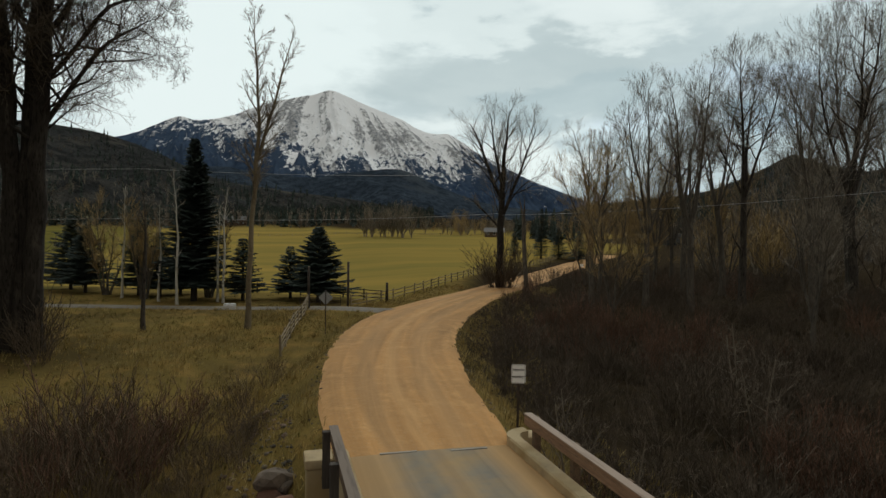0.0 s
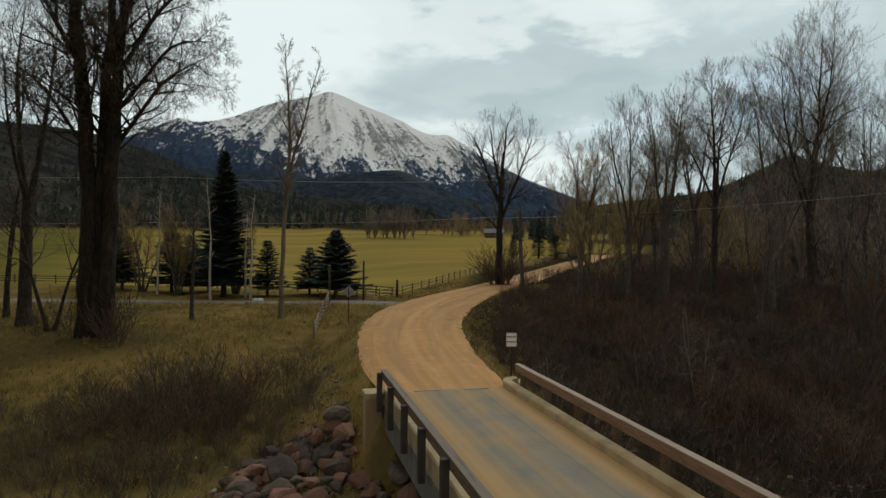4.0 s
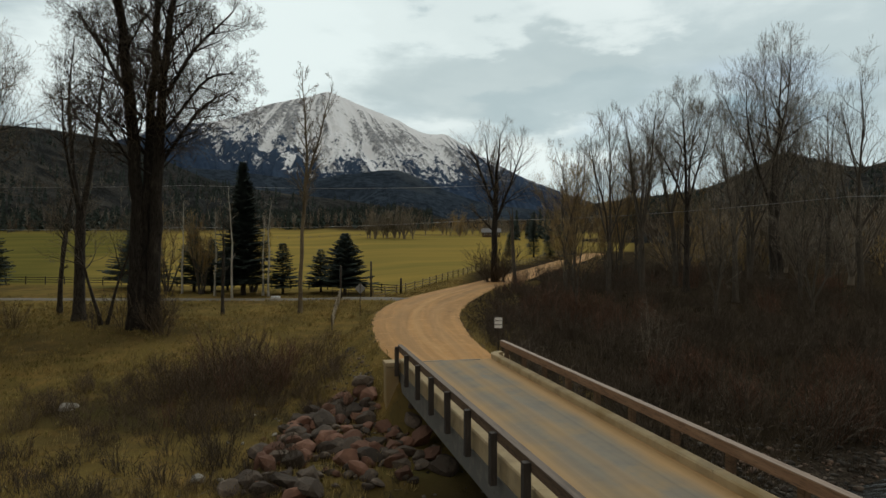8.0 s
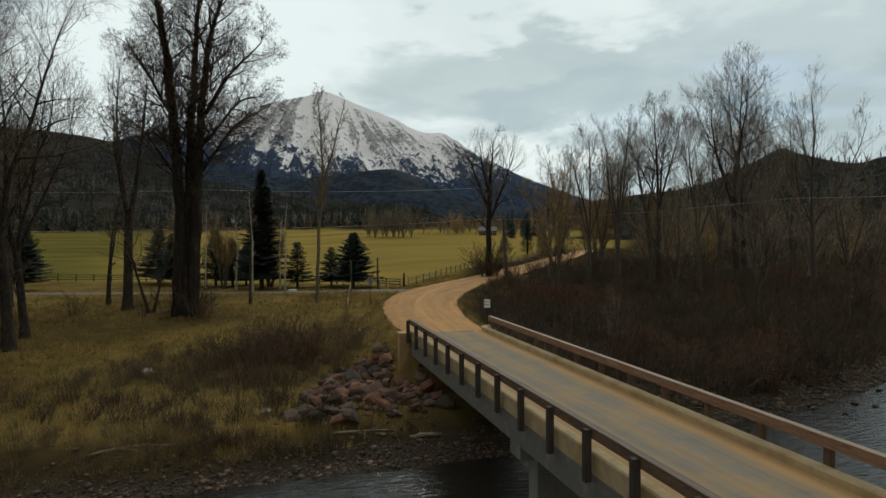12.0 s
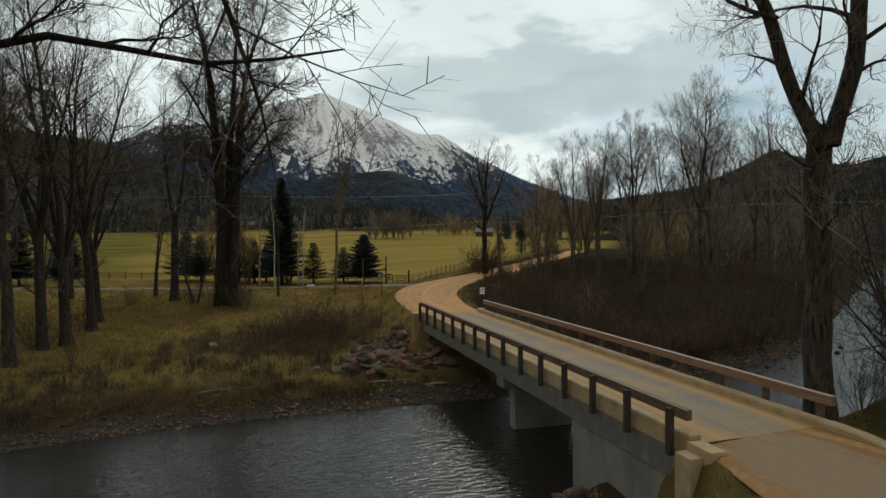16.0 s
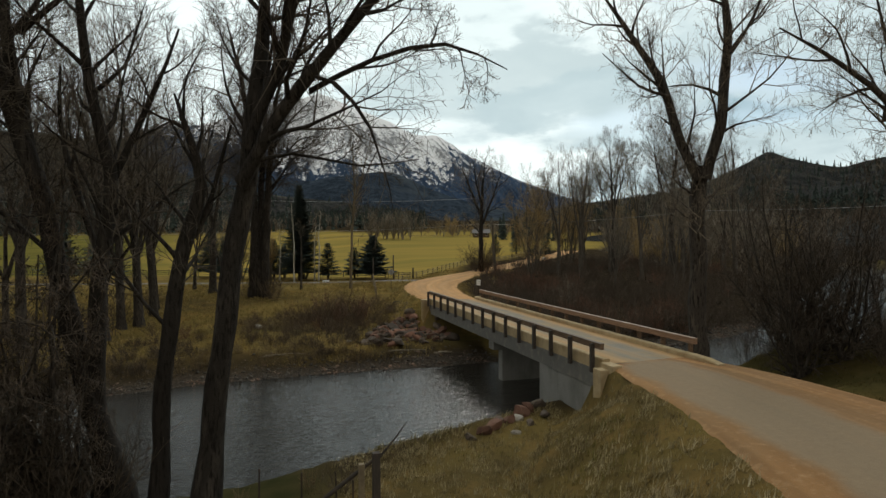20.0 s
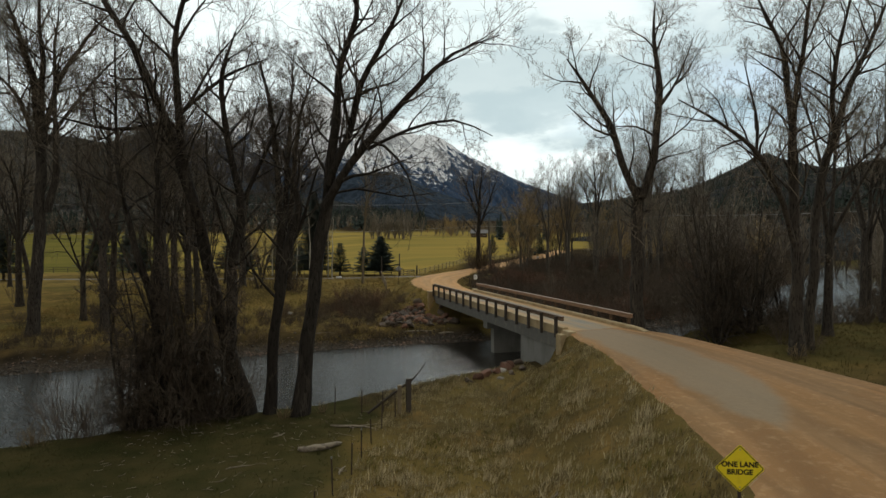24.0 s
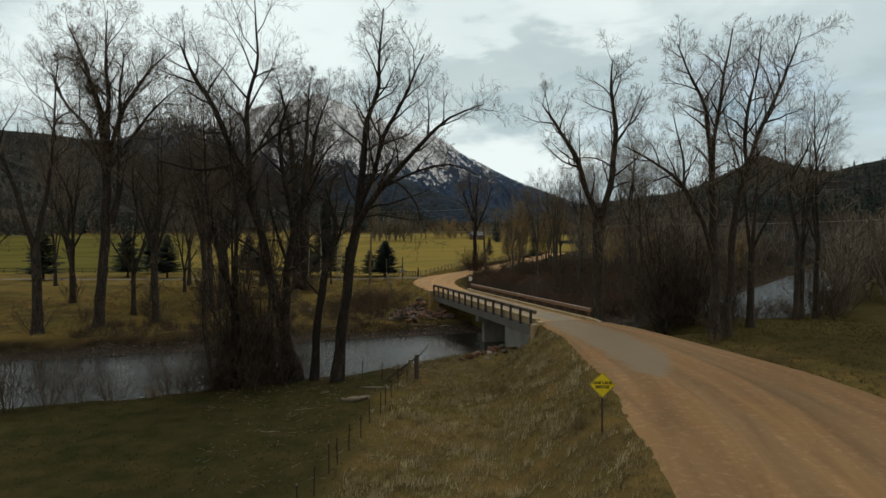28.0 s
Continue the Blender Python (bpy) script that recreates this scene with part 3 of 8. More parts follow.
def arrays_mesh(name, verts, faces_n, sides):
    """A mesh of faces that all have the same number of sides, from arrays."""
    me = bpy.data.meshes.new(name)
    me.vertices.add(len(verts))
    me.vertices.foreach_set("co", np.asarray(verts, np.float32).ravel())
    faces_n = np.asarray(faces_n, np.int32)
    me.loops.add(faces_n.size)
    me.loops.foreach_set("vertex_index", faces_n.ravel())
    me.polygons.add(len(faces_n))
    me.polygons.foreach_set("loop_start", np.arange(0, faces_n.size, sides, dtype=np.int32))
    me.update(calc_edges=True)
    me.validate()
    return me


def spline(points, step):
    """Points along a smooth line through control points, about step apart (any number of columns)."""
    p = np.array(points, float)
    q = np.vstack([2 * p[0] - p[1], p, 2 * p[-1] - p[-2]])
    out = []
    for i in range(1, len(q) - 2):
        n = max(2, int(np.linalg.norm(q[i + 1][:2] - q[i][:2]) / step))
        for t in np.arange(n) / n:
            a, b, c, d = q[i - 1], q[i], q[i + 1], q[i + 2]
            out.append(0.5 * (2 * b + (c - a) * t + (2 * a - 5 * b + 4 * c - d) * t * t + (3 * b - a - 3 * c + d) * t ** 3))
    return np.array(out + [p[-1]])


def along(line, x, y):
    """Distance of each x, y from a line (columns x, y, ...), and the other columns at the nearest spot."""
    best = np.full(x.shape, 1e9)
    vals = np.zeros((line.shape[1] - 2, *x.shape))
    for a, b in zip(line, line[1:]):
        ab = b[:2] - a[:2]
        t = np.clip(((x - a[0]) * ab[0] + (y - a[1]) * ab[1]) / (ab @ ab), 0, 1)
        d = np.hypot(x - a[0] - t * ab[0], y - a[1] - t * ab[1])
        m = d < best
        best = np.where(m, d, best)
        for k in range(len(vals)):
            vals[k] = np.where(m, a[k + 2] + t * (b[k + 2] - a[k + 2]), vals[k])
    return best, vals


def step01(v, lo, hi):
    t = np.clip((v - lo) / (hi - lo), 0, 1)
    return t * t * (3 - 2 * t)


def wavy(x, y, scale, seed=0.0):
    """Smooth unevenness, about -1 to 1, without a grid."""
    a, b = x / scale + seed, y / scale - seed
    return (np.sin(a * 1.3 + 1.7 * np.sin(b * 0.9)) + np.sin(b * 1.7 + 1.3 * np.sin(a * 1.1 + 2)) + np.sin(a * 2.9 - b * 2.3) * 0.5 + np.sin(a * 5.1 + b * 4.3) * 0.25) / 2.75


# ---- the plan: x across the bridge, y along it away from the first eye, z = 0 on the deck ----
WATER_Z = -4.3
RIVER = spline([(-260, 40, 11), (-150, -4, 11), (-90, -20, 11), (-55, -26, 11), (-30, -25.5, 11.5), (-14, -21.5, 10.5), (0, -18.6, 8.2), (14, -16.8, 7.0), (30, -14, 8), (46, -6.5, 8.5), (62, 5, 9.5), (85, 22, 10), (125, 54, 9), (180, 105, 8), (250, 230, 8), (330, 420, 8)], 3.0)
# road: x, y, half width, height
ROAD_FAR = spline([(2.7, 0.25, 2.5, -0.045), (2.9, 4, 2.9, -0.01), (3.5, 10, 3.2, -0.05), (5.2, 19, 3.55, -0.12), (7.6, 27, 3.85, -0.2), (11.5, 36, 3.95, -0.3), (17.2, 46, 3.7, -0.4), (25.8, 59, 3.6, -0.5), (38, 77, 3.8, -0.5), (52, 97, 3.8, -0.2), (70, 120, 3.8, 0.6), (95, 150, 3.8, 2.0)], 1.2)
ROAD_NEAR = spline([(2.7, -33.0, 2.6, 0.0), (2.95, -36, 3.4, 0.0), (2.7, -41, 4.1, -0.05), (1.6, -48, 5.1, -0.1), (0.0, -56, 6.2, -0.2), (-3.0, -64, 6.4, -0.35), (-8.0, -73, 5.8, -0.5), (-14, -83, 5.8, -0.6), (-23, -97, 5.8, -0.8), (-40, -120, 5.8, -1.0)], 1.2)
DRIVE = spline([(8, 36.5, 1.7, -0.3), (3.0, 41.5, 1.5, -0.55), (-4, 45.0, 1.3, -0.85), (-18, 49.5, 1.3, -0.95), (-40, 56, 1.3, -1.0), (-75, 66, 1.3, -1.0)], 1.5)
FENCE_N = [(-110, 100), (-45, 82), (-22, 73), (-8, 66), (3, 58), (10.0, 50.3), (16, 58.5), (23, 69), (33.5, 84.5), (47, 103), (65, 126), (90, 157)]


def land(x, y):
    """Height of the land without river and road."""
    far = -2.9 + 1.9 * step01(y, 4, 38)                       # meadow rises from the bank to the drive
    far = far + 1.2 * step01(x, 8, 30) * step01(y, -10, 12)   # wooded bank on the road's outer side
    dist = np.clip(y - 118 + 0.12 * x, 0, 520)
    far = far + np.where(dist > 0, 0.046 * dist + 0.00002 * dist * dist, 0)
    near = -3.0 + 1.9 * step01(x, 2, 14) - 1.5 * step01(x, 18, 46) + 0.8 * step01(-y, 60, 110)
    near = near - 1.4 * step01(y, -36.5, -31.5) * step01(x, 6, 8) * (1 - step01(x, 13.5, 17.5))
    side = np.interp(x, RIVER[:, 0], RIVER[:, 1])
    return np.where(y > side, far, near + 0.10 * wavy(x, y, 1.4, 6.0)) + 0.12 * wavy(x, y, 7.0) + 0.05 * wavy(x, y, 2.1, 3.0)


def ground_at(x, y):
    x, y = np.asarray(x, float), np.asarray(y, float)
    z = land(x, y)
    d, (hw,) = along(RIVER, x, y)
    out = d - hw + 0.5 * wavy(x, y, 5.0, 1.0)                 # metres outside the water's edge
    bank = WATER_Z + 0.08 + 0.34 * np.maximum(out, 0) + 0.9 * step01(out, 2.5, 5.5)
    near = y < np.interp(x, RIVER[:, 0], RIVER[:, 1])
    bank = np.where(near, WATER_Z + 0.1 + 0.95 * np.maximum(out, 0), bank)
    bank = np.where(out < 0, WATER_Z + 0.08 + 0.28 * np.maximum(out, -4), bank)
    z = np.where(out < 14, np.minimum(z, bank), z)
    for line, slope in ((ROAD_FAR, 0.62), (ROAD_NEAR, 0.42)):
        d, (w, h) = along(line, x, y)
        e = d - w
        fill = h - 0.06 - slope * np.maximum(e, 0) - 0.02 * np.maximum(e, 0) ** 2
        if slope > 0.5:                       # the bank falls away steeply beside the bridge end
            fill = fill - 0.42 * np.clip(4.0 - y, 0, 4) * np.clip(e / 0.8, 0, 1)
        else:                                 # and beside the near end
            fill = fill - 1.5 * np.clip((y + 37.5) / 4.0, 0, 1) * np.clip((e - 0.1) / 0.6, 0, 1)
        cap = np.where((y < 0.2) & (y > -33), fill - 0.55 * np.minimum(np.abs(y), np.abs(y + 33)), fill)
        z = np.maximum(z, np.where(e < 12, cap, -99))
        inside = e < 0.0
        z = np.where(inside & ((y > 0.2) | (y < -33)), h - 0.10, z)
        cut = h + 0.03 + 0.25 * np.maximum(e, 0)
        z = np.where((e < 5) & ((y > 0.2) | (y < -33)), np.minimum(z, cut), z)
    d, (w, h) = along(DRIVE, x, y)
    t = step01(d - w, 0.2, 2.5)
    z = np.where(d - w < 2.5, (h - 0.07) * (1 - t) + z * t, z)
    return z


def graded(fine_lo, fine_hi, step, far_lo, far_hi, grow=1.13):
    mid = list(np.arange(fine_lo, fine_hi + 1e-6, step))
    s, up = step, [fine_hi]
    while up[-1] < far_hi:
        s *= grow
        up.append(up[-1] + s)
    s, dn = step, [fine_lo]
    while dn[-1] > far_lo:
        s *= grow
        dn.append(dn[-1] - s)
    return np.array(dn[:0:-1] + mid + up[1:])


gx, gy = graded(-48, 46, 0.55, -3000, 3000), graded(-92, 64, 0.55, -600, 3600)
X, Y = np.meshgrid(gx, gy)
Z = ground_at(X, Y)
nx, ny = len(gx), len(gy)
i0 = (np.arange(ny - 1)[:, None] * nx + np.arange(nx - 1)[None]).ravel()
me = arrays_mesh("ground", np.stack([X, Y, Z], -1).reshape(-1, 3), np.stack([i0, i0 + 1, i0 + nx + 1, i0 + nx], 1), 4)
d_riv, (hw_riv,) = along(RIVER, X, Y)
road_gap = np.full(X.shape, 1e9)
for line_ in (ROAD_FAR, ROAD_NEAR, DRIVE):
    d_, (w_, h_) = along(line_, X, Y)
    road_gap = np.minimum(road_gap, d_ - w_)


def from_grid(values, x, y):
    """A value at x, y, from the ground's own grid."""
    x, y = np.atleast_1d(np.asarray(x, float)), np.atleast_1d(np.asarray(y, float))
    i = np.clip(np.searchsorted(gx, x) - 1, 0, nx - 2)
    j = np.clip(np.searchsorted(gy, y) - 1, 0, ny - 2)
    u, v = (x - gx[i]) / (gx[i + 1] - gx[i]), (y - gy[j]) / (gy[j + 1] - gy[j])
    return values[j, i] * (1 - u) * (1 - v) + values[j, i + 1] * u * (1 - v) + values[j + 1, i] * (1 - u) * v + values[j + 1, i + 1] * u * v


def surface(x, y):
    return from_grid(Z, x, y)


fence_y = np.interp(X, [p[0] for p in FENCE_N], [p[1] for p in FENCE_N])
field_mask = step01(Y - fence_y + 0.6 * wavy(X, Y, 3.0), -0.8, 1.6) * (1 - step01(X - 0.62 * Y, 12, 22))
side_y = np.interp(X, RIVER[:, 0], RIVER[:, 1])
beyond = step01(Y + 0.15 * X + 14 * wavy(X, Y, 60.0), 330, 365) * (1 - 0.75 * step01(wavy(X, Y, 70.0, 4), 0.25, 0.5) * (Y < 520))
field_mask = field_mask * (1 - beyond)
# ground east of the road, all in the darkest tone
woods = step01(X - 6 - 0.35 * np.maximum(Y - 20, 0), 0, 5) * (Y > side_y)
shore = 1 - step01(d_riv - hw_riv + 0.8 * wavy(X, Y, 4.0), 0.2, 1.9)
soil_shade_mask = np.clip(1.0 * woods + 0.9 * (1 - step01(d_riv - hw_riv + 2.0 * wavy(X, Y, 6.0, 2), 1.5, 5.5)) * (X < 3) + 0.5 * step01(wavy(X, Y, 9.0, 5), 0.2, 0.8) * (Y < 40) + beyond, 0, 1) * (1 - field_mask)
lawn_mask = (Y < side_y) * np.clip(1 - step01(X + 13.3 + 0.36 * np.maximum(-Y - 38, 0) + 0.9 * wavy(X, Y, 2.0), -1.8, 1.2) + 0.85 * step01(X + 0.22 * (Y + 33) + 2.2 * wavy(X, Y, 4.0), 7, 13), 0, 1) * 0.92
# verge ground darkened to paint shade into the gaps between tufts
soil_shade_mask = np.maximum(soil_shade_mask, 0.3 * (Y < side_y) * (X < 1) * (X > -26) * (1 - lawn_mask))
# an oval of the slope darkened, partly in place of lens vignetting
soil_shade_mask = np.maximum(soil_shade_mask, 0.3 * (1 - step01((X + 10) ** 2 / 110 + (Y - 7) ** 2 / 55 + 0.4 * wavy(X, Y, 2.5, 1.0), 0.5, 1.1)) * (X < -1.5) * (1 - field_mask))
gravel_mask = np.clip(shore * np.where(Y > side_y, 1.0, 0.25), 0, 1)
# west of the field: greener grass, its tone also dimmed for cloud shade
dim_pasture_mask = field_mask * (1 - step01(X + 0.12 * Y + 9 * wavy(X, Y, 30.0), -44, -16)) * (Y < 420)
for name_, mask_ in (("field", field_mask), ("pasture", dim_pasture_mask), ("soil_shade", soil_shade_mask), ("lawn", lawn_mask), ("gravel", gravel_mask)):
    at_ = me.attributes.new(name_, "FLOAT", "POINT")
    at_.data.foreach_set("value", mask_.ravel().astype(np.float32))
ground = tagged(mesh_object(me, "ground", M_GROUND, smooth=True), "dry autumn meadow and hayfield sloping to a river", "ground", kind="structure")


def ribbon(line, name, mat, cols, lift, sag, rough_edge=0.0):
    """A strip along a line (x, y, half width, height), crowned, with its edges dipped into the ground. u runs across it."""
    t = np.gradient(line[:, :2], axis=0)
    t /= np.linalg.norm(t, axis=1)[:, None]
    nrm = np.stack([t[:, 1], -t[:, 0]], 1)
    u = np.linspace(-1, 1, cols)
    s = np.arange(len(line))
    w = line[:, 2:3] * (1 + 0 * u) + rough_edge * np.where(np.abs(u) > 0.95, 1, 0) * np.stack([wavy(s * 1.0, s * 0 + k, 2.2, k) for k in u], 1)
    px = line[:, 0:1] + nrm[:, 0:1] * u * w
    py = line[:, 1:2] + nrm[:, 1:2] * u * w
    pz = line[:, 3:4] + lift * (1 - u ** 2) - sag * np.where(np.abs(u) > 0.98, 1, 0) + 0.015 * wavy(px, py, 1.5)
    r, c = px.shape
    k = (np.arange(r - 1)[:, None] * c + np.arange(c - 1)[None]).ravel()
    me = arrays_mesh(name, np.stack([px, py, pz], -1).reshape(-1, 3), np.stack([k, k + c, k + c + 1, k + 1], 1), 4)
    uv = me.uv_layers.new(name="UVMap")
    uu = np.broadcast_to((u + 1) / 2, px.shape).ravel()
    vv = np.broadcast_to(s[:, None] / 3.0, px.shape).ravel()
    idx = np.empty(len(me.loops), np.int32)
    me.loops.foreach_get("vertex_index", idx)
    uv.data.foreach_set("uv", np.stack([uu[idx], vv[idx]], 1).ravel().astype(np.float32))
    return tagged(mesh_object(me, name, mat, smooth=True), kind="structure")


tagged(ribbon(ROAD_FAR, "road_far", M_ROAD, 15, 0.06, 0.12, 0.07), "tan dirt road bending away past a rail fence", "road")
road_near = ribbon(ROAD_NEAR, "road_near", M_ROAD_NEAR, 33, 0.06, 0.12, 0.18)
tagged(road_near, "wide tan dirt road with worn grey pavement before a bridge", "road")
M_DRIVE = material("gravel_drive", (0.20, 0.175, 0.14), 0.95, layers=[(1.5, (0.14, 0.12, 0.09), 0.45, 0.65, 5), (20, (0.28, 0.25, 0.21), 0.55, 0.7, 3)], bump=[(15, 0.5, 0.02)])
tagged(ribbon(DRIVE, "driveway", M_DRIVE, 7, 0.04, 0.1, 0.2), "narrow grey gravel drive across the meadow", "road")
PATCH = spline([(2.2, -34.5, 1.9, 0.02), (1.6, -40, 2.3, 0.02), (0.8, -45, 2.2, -0.01), (-0.6, -49.5, 1.9, -0.05), (-1.9, -52.5, 1.2, -0.08), (-2.8, -54.5, 0.35, -0.12)], 0.8)
rn_ = np.empty(len(road_near.data.vertices) * 3, np.float32)
road_near.data.vertices.foreach_get("co", rn_)
rn_ = rn_.reshape(-1, 3)
pd_, (pw_, _) = along(PATCH, rn_[:, 0].astype(float), rn_[:, 1].astype(float))
pa_ = road_near.data.attributes.new("patch", "FLOAT", "POINT")
pa_.data.foreach_set("value", (1 - step01(pd_ - pw_, -1.2, 0.9)).astype(np.float32))

# water: a strip wider than the bed
wl_line = np.column_stack([RIVER[:, :2], RIVER[:, 2] + 7, np.full(len(RIVER), WATER_Z)])
riffle_ = np.broadcast_to((0.55 * step01(RIVER[:, 0], 8, 26) + 0.62 * step01(-RIVER[:, 0], 18, 46))[:, None], (len(RIVER), 9))
water = ribbon(wl_line, "water", M_WATER, 9, 0.0, 0.0)
wa_ = water.data.attributes.new("riffle", "FLOAT", "POINT")
wa_.data.foreach_set("value", riffle_.ravel().astype(np.float32))
tagged(water, "dark shallow river reflecting a cloudy sky", "river")


HILLS = []


def ridge_backdrop(name, crest, reach, depth, mat, rough, label, far=700.0, seed=0.0, cols=360, rows=40, power=1.2):
    """A range of hills: crest height by bearing (degrees clockwise from +y, rise in thousandths of the distance), its foot depth metres nearer."""
    az = np.linspace(crest[0][0], crest[-1][0], cols)
    cz = spline([(a, b) for a, b in crest], 0.5)
    top = np.interp(az, cz[:, 0], cz[:, 1]) / 1000.0
    rr = np.concatenate([np.linspace(reach - depth, reach, rows), reach + far * np.linspace(0.1, 1, 8)])
    A, R = np.meshgrid(np.radians(az), rr)
    s = np.clip((R - reach + depth) / depth, 0, 1)
    back = np.clip((R - reach) / far, 0, 1)
    x, y = R * np.sin(A), R * np.cos(A)
    hgt = top[None] * reach * s ** power * (1 - 0.7 * back)
    n1 = np.array([[noise.ridged_multi_fractal((px / rough[1] + seed, py / (rough[1] * 1.7), seed), 1.0, 2.1, 5, 0.9, 2.0) for px, py in zip(rx, ry)] for rx, ry in zip(x, y)])
    hgt = hgt + rough[0] * (n1 - 1.1) * np.sin(np.pi * np.clip(s, 0, 1)) ** 0.7 * (back == 0) + rough[2] * (n1 - 1.1) * (s > 0.97)
    hgt = hgt - 16 * (s <= 0)
    HILLS.append((az, rr, hgt + 6))
    c = cols
    k = (np.arange(len(rr) - 1)[:, None] * c + np.arange(c - 1)[None]).ravel()
    me = arrays_mesh(name, np.stack([x - 5, y - 35, hgt + 6], -1).reshape(-1, 3), np.stack([k, k + 1, k + c + 1, k + c], 1), 4)
    return tagged(mesh_object(me, name, mat, smooth=True), label, "hill", kind="structure")


def snow_mountain(name, crest, snow_line, reach, depth, label, cols=760, rows=150):
    """A snowy range: crest and snow line by bearing (degrees clockwise from +y, rise in thousandths of the distance)."""
    az = np.linspace(crest[0][0], crest[-1][0], cols)
    cz = spline(crest, 0.25)
    top = np.interp(az, cz[:, 0], cz[:, 1])
    rr = np.concatenate([np.linspace(reach - depth, reach, rows), reach + 600 * np.linspace(0.1, 1, 6)])
    D, R = np.meshgrid(az, rr)
    A = np.radians(D)
    s, back = np.clip((R - reach + depth) / depth, 0, 1), np.clip((R - reach) / 600, 0, 1)
    x, y = R * np.sin(A), R * np.cos(A)
    lift = s ** 1.15
    e = top[None] * lift * reach / R                       # rise as seen
    fall = np.maximum(top[None] - e, 0)                    # how far below the crest

    def ridged(u, v, w, octaves=6, rough_=0.8):
        return np.array([[noise.ridged_multi_fractal((a, b, w), rough_, 2.1, octaves, 0.9, 2.0) for a, b in zip(ra, rb)] for ra, rb in zip(u, v)])

    bend = np.array([[noise.noise((a * 0.35, b * 0.02, 7.0)) for a, b in zip(ra, rb)] for ra, rb in zip(D, e)])
    # ribs part from the two summits and wander on the way down
    splay = np.where(D < -2.5, (D + 8.0) / (0.9 + fall / 70.0), (D - 4.5) / (0.9 + fall / 70.0))
    rib = ridged(splay * 1.5 + 0.9 * bend, fall / 110.0 + 0.3 * bend, 3.3)
    blocks = ridged(x / 330.0, y / 520.0, 4.2)
    lo_, hi_ = np.percentile(rib, 5), np.percentile(rib, 95)
    rib = np.clip((rib - lo_) / (hi_ - lo_), 0, 1)
    hgt = top[None] / 1000 * reach * lift * (1 - 0.7 * back)
    mid = np.sin(np.pi * np.clip(s, 0, 1)) ** 0.7 * (back == 0)
    hgt = hgt + 45 * (blocks - 1.1) * mid + 34 * (rib - 0.45) * mid + 7 * (blocks - 1.1) * (s > 0.97) - 16 * (s <= 0)

    def spot(a, ra, h, rh, tilt=0.0):
        return np.exp(-((D - a - tilt * (h - e)) / ra) ** 2 - ((e - h) / rh) ** 2)

    line = np.interp(az, [p[0] for p in snow_line], [p[1] for p in snow_line])[None]
    cover = np.clip((e - line) / 30.0, -2.0, 0.75) - 1.75 * (rib - 0.52) - 0.5 * (blocks - 1.0)
    cover = cover + 1.5 * spot(6.0, 0.75, 165, 60, 0.014) + 0.8 * spot(4.2, 0.5, 200, 26, -0.05)   # couloirs
    cover = cover + 1.3 * np.exp(-(fall / 11.0) ** 2) * step01(D, 4.6, 6.0) * (1 - step01(D, 14, 17))   # snowy crest
    cover = cover + 1.1 * spot(-4.6, 2.6, 170, 11) + 0.6 * spot(-8.0, 1.6, 168, 10) + 0.6 * spot(2.6, 1.4, 150, 16) + 0.7 * spot(14.6, 1.3, 128, 22, 0.02)
    cover = cover - 1.2 * spot(1.8, 2.2, 198, 30, -0.02) - 1.0 * spot(9.0, 3.0, 172, 17, 0.06) - 0.6 * spot(16.5, 1.4, 142, 14)
    me = arrays_mesh(name, np.stack([x - 5, y - 35, hgt + 6], -1).reshape(-1, 3), (lambda k: np.stack([k, k + 1, k + cols + 1, k + cols], 1))((np.arange(len(rr) - 1)[:, None] * cols + np.arange(cols - 1)[None]).ravel()), 4)
    for key, value in (("snow", cover), ("above", (e - line) / 42.0 + 0.5 * (blocks - 1.1) - 0.2 * (rib - 0.5))):
        me.attributes.new(key, "FLOAT", "POINT").data.foreach_set("value", value.ravel().astype(np.float32))
    return tagged(mesh_object(me, name, M_MOUNTAIN, smooth=True), label, "mountain", kind="structure")


def rise(*pairs):
    """(bearing, rise as seen) pairs made into rises per distance."""
    return [(a, p / 1.079 * math.cos(radians(a - 15.6))) for a, p in pairs]


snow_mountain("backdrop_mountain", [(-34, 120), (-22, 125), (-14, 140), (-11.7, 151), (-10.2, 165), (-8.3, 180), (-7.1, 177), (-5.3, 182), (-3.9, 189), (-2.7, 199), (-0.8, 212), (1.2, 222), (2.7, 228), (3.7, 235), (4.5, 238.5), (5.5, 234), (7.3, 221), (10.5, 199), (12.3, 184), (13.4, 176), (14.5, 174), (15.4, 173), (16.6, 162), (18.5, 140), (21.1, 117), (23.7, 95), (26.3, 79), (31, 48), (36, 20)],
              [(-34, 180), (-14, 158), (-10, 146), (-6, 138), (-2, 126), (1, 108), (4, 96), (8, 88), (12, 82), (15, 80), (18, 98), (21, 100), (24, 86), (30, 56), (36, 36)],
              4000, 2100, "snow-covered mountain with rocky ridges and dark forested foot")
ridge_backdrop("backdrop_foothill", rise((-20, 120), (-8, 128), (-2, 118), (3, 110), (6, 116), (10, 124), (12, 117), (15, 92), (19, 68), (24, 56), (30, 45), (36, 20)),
               1900, 800, M_FOOTHILL, (45, 260, 5), "dark forested foothill, tinted blue for haze, below the mountain", seed=1.3, cols=300, rows=36)
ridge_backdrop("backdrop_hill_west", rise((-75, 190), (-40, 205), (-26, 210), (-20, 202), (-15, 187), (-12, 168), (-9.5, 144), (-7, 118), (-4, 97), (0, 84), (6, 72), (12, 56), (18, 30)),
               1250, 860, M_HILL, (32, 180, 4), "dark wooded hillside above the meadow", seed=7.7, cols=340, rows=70)
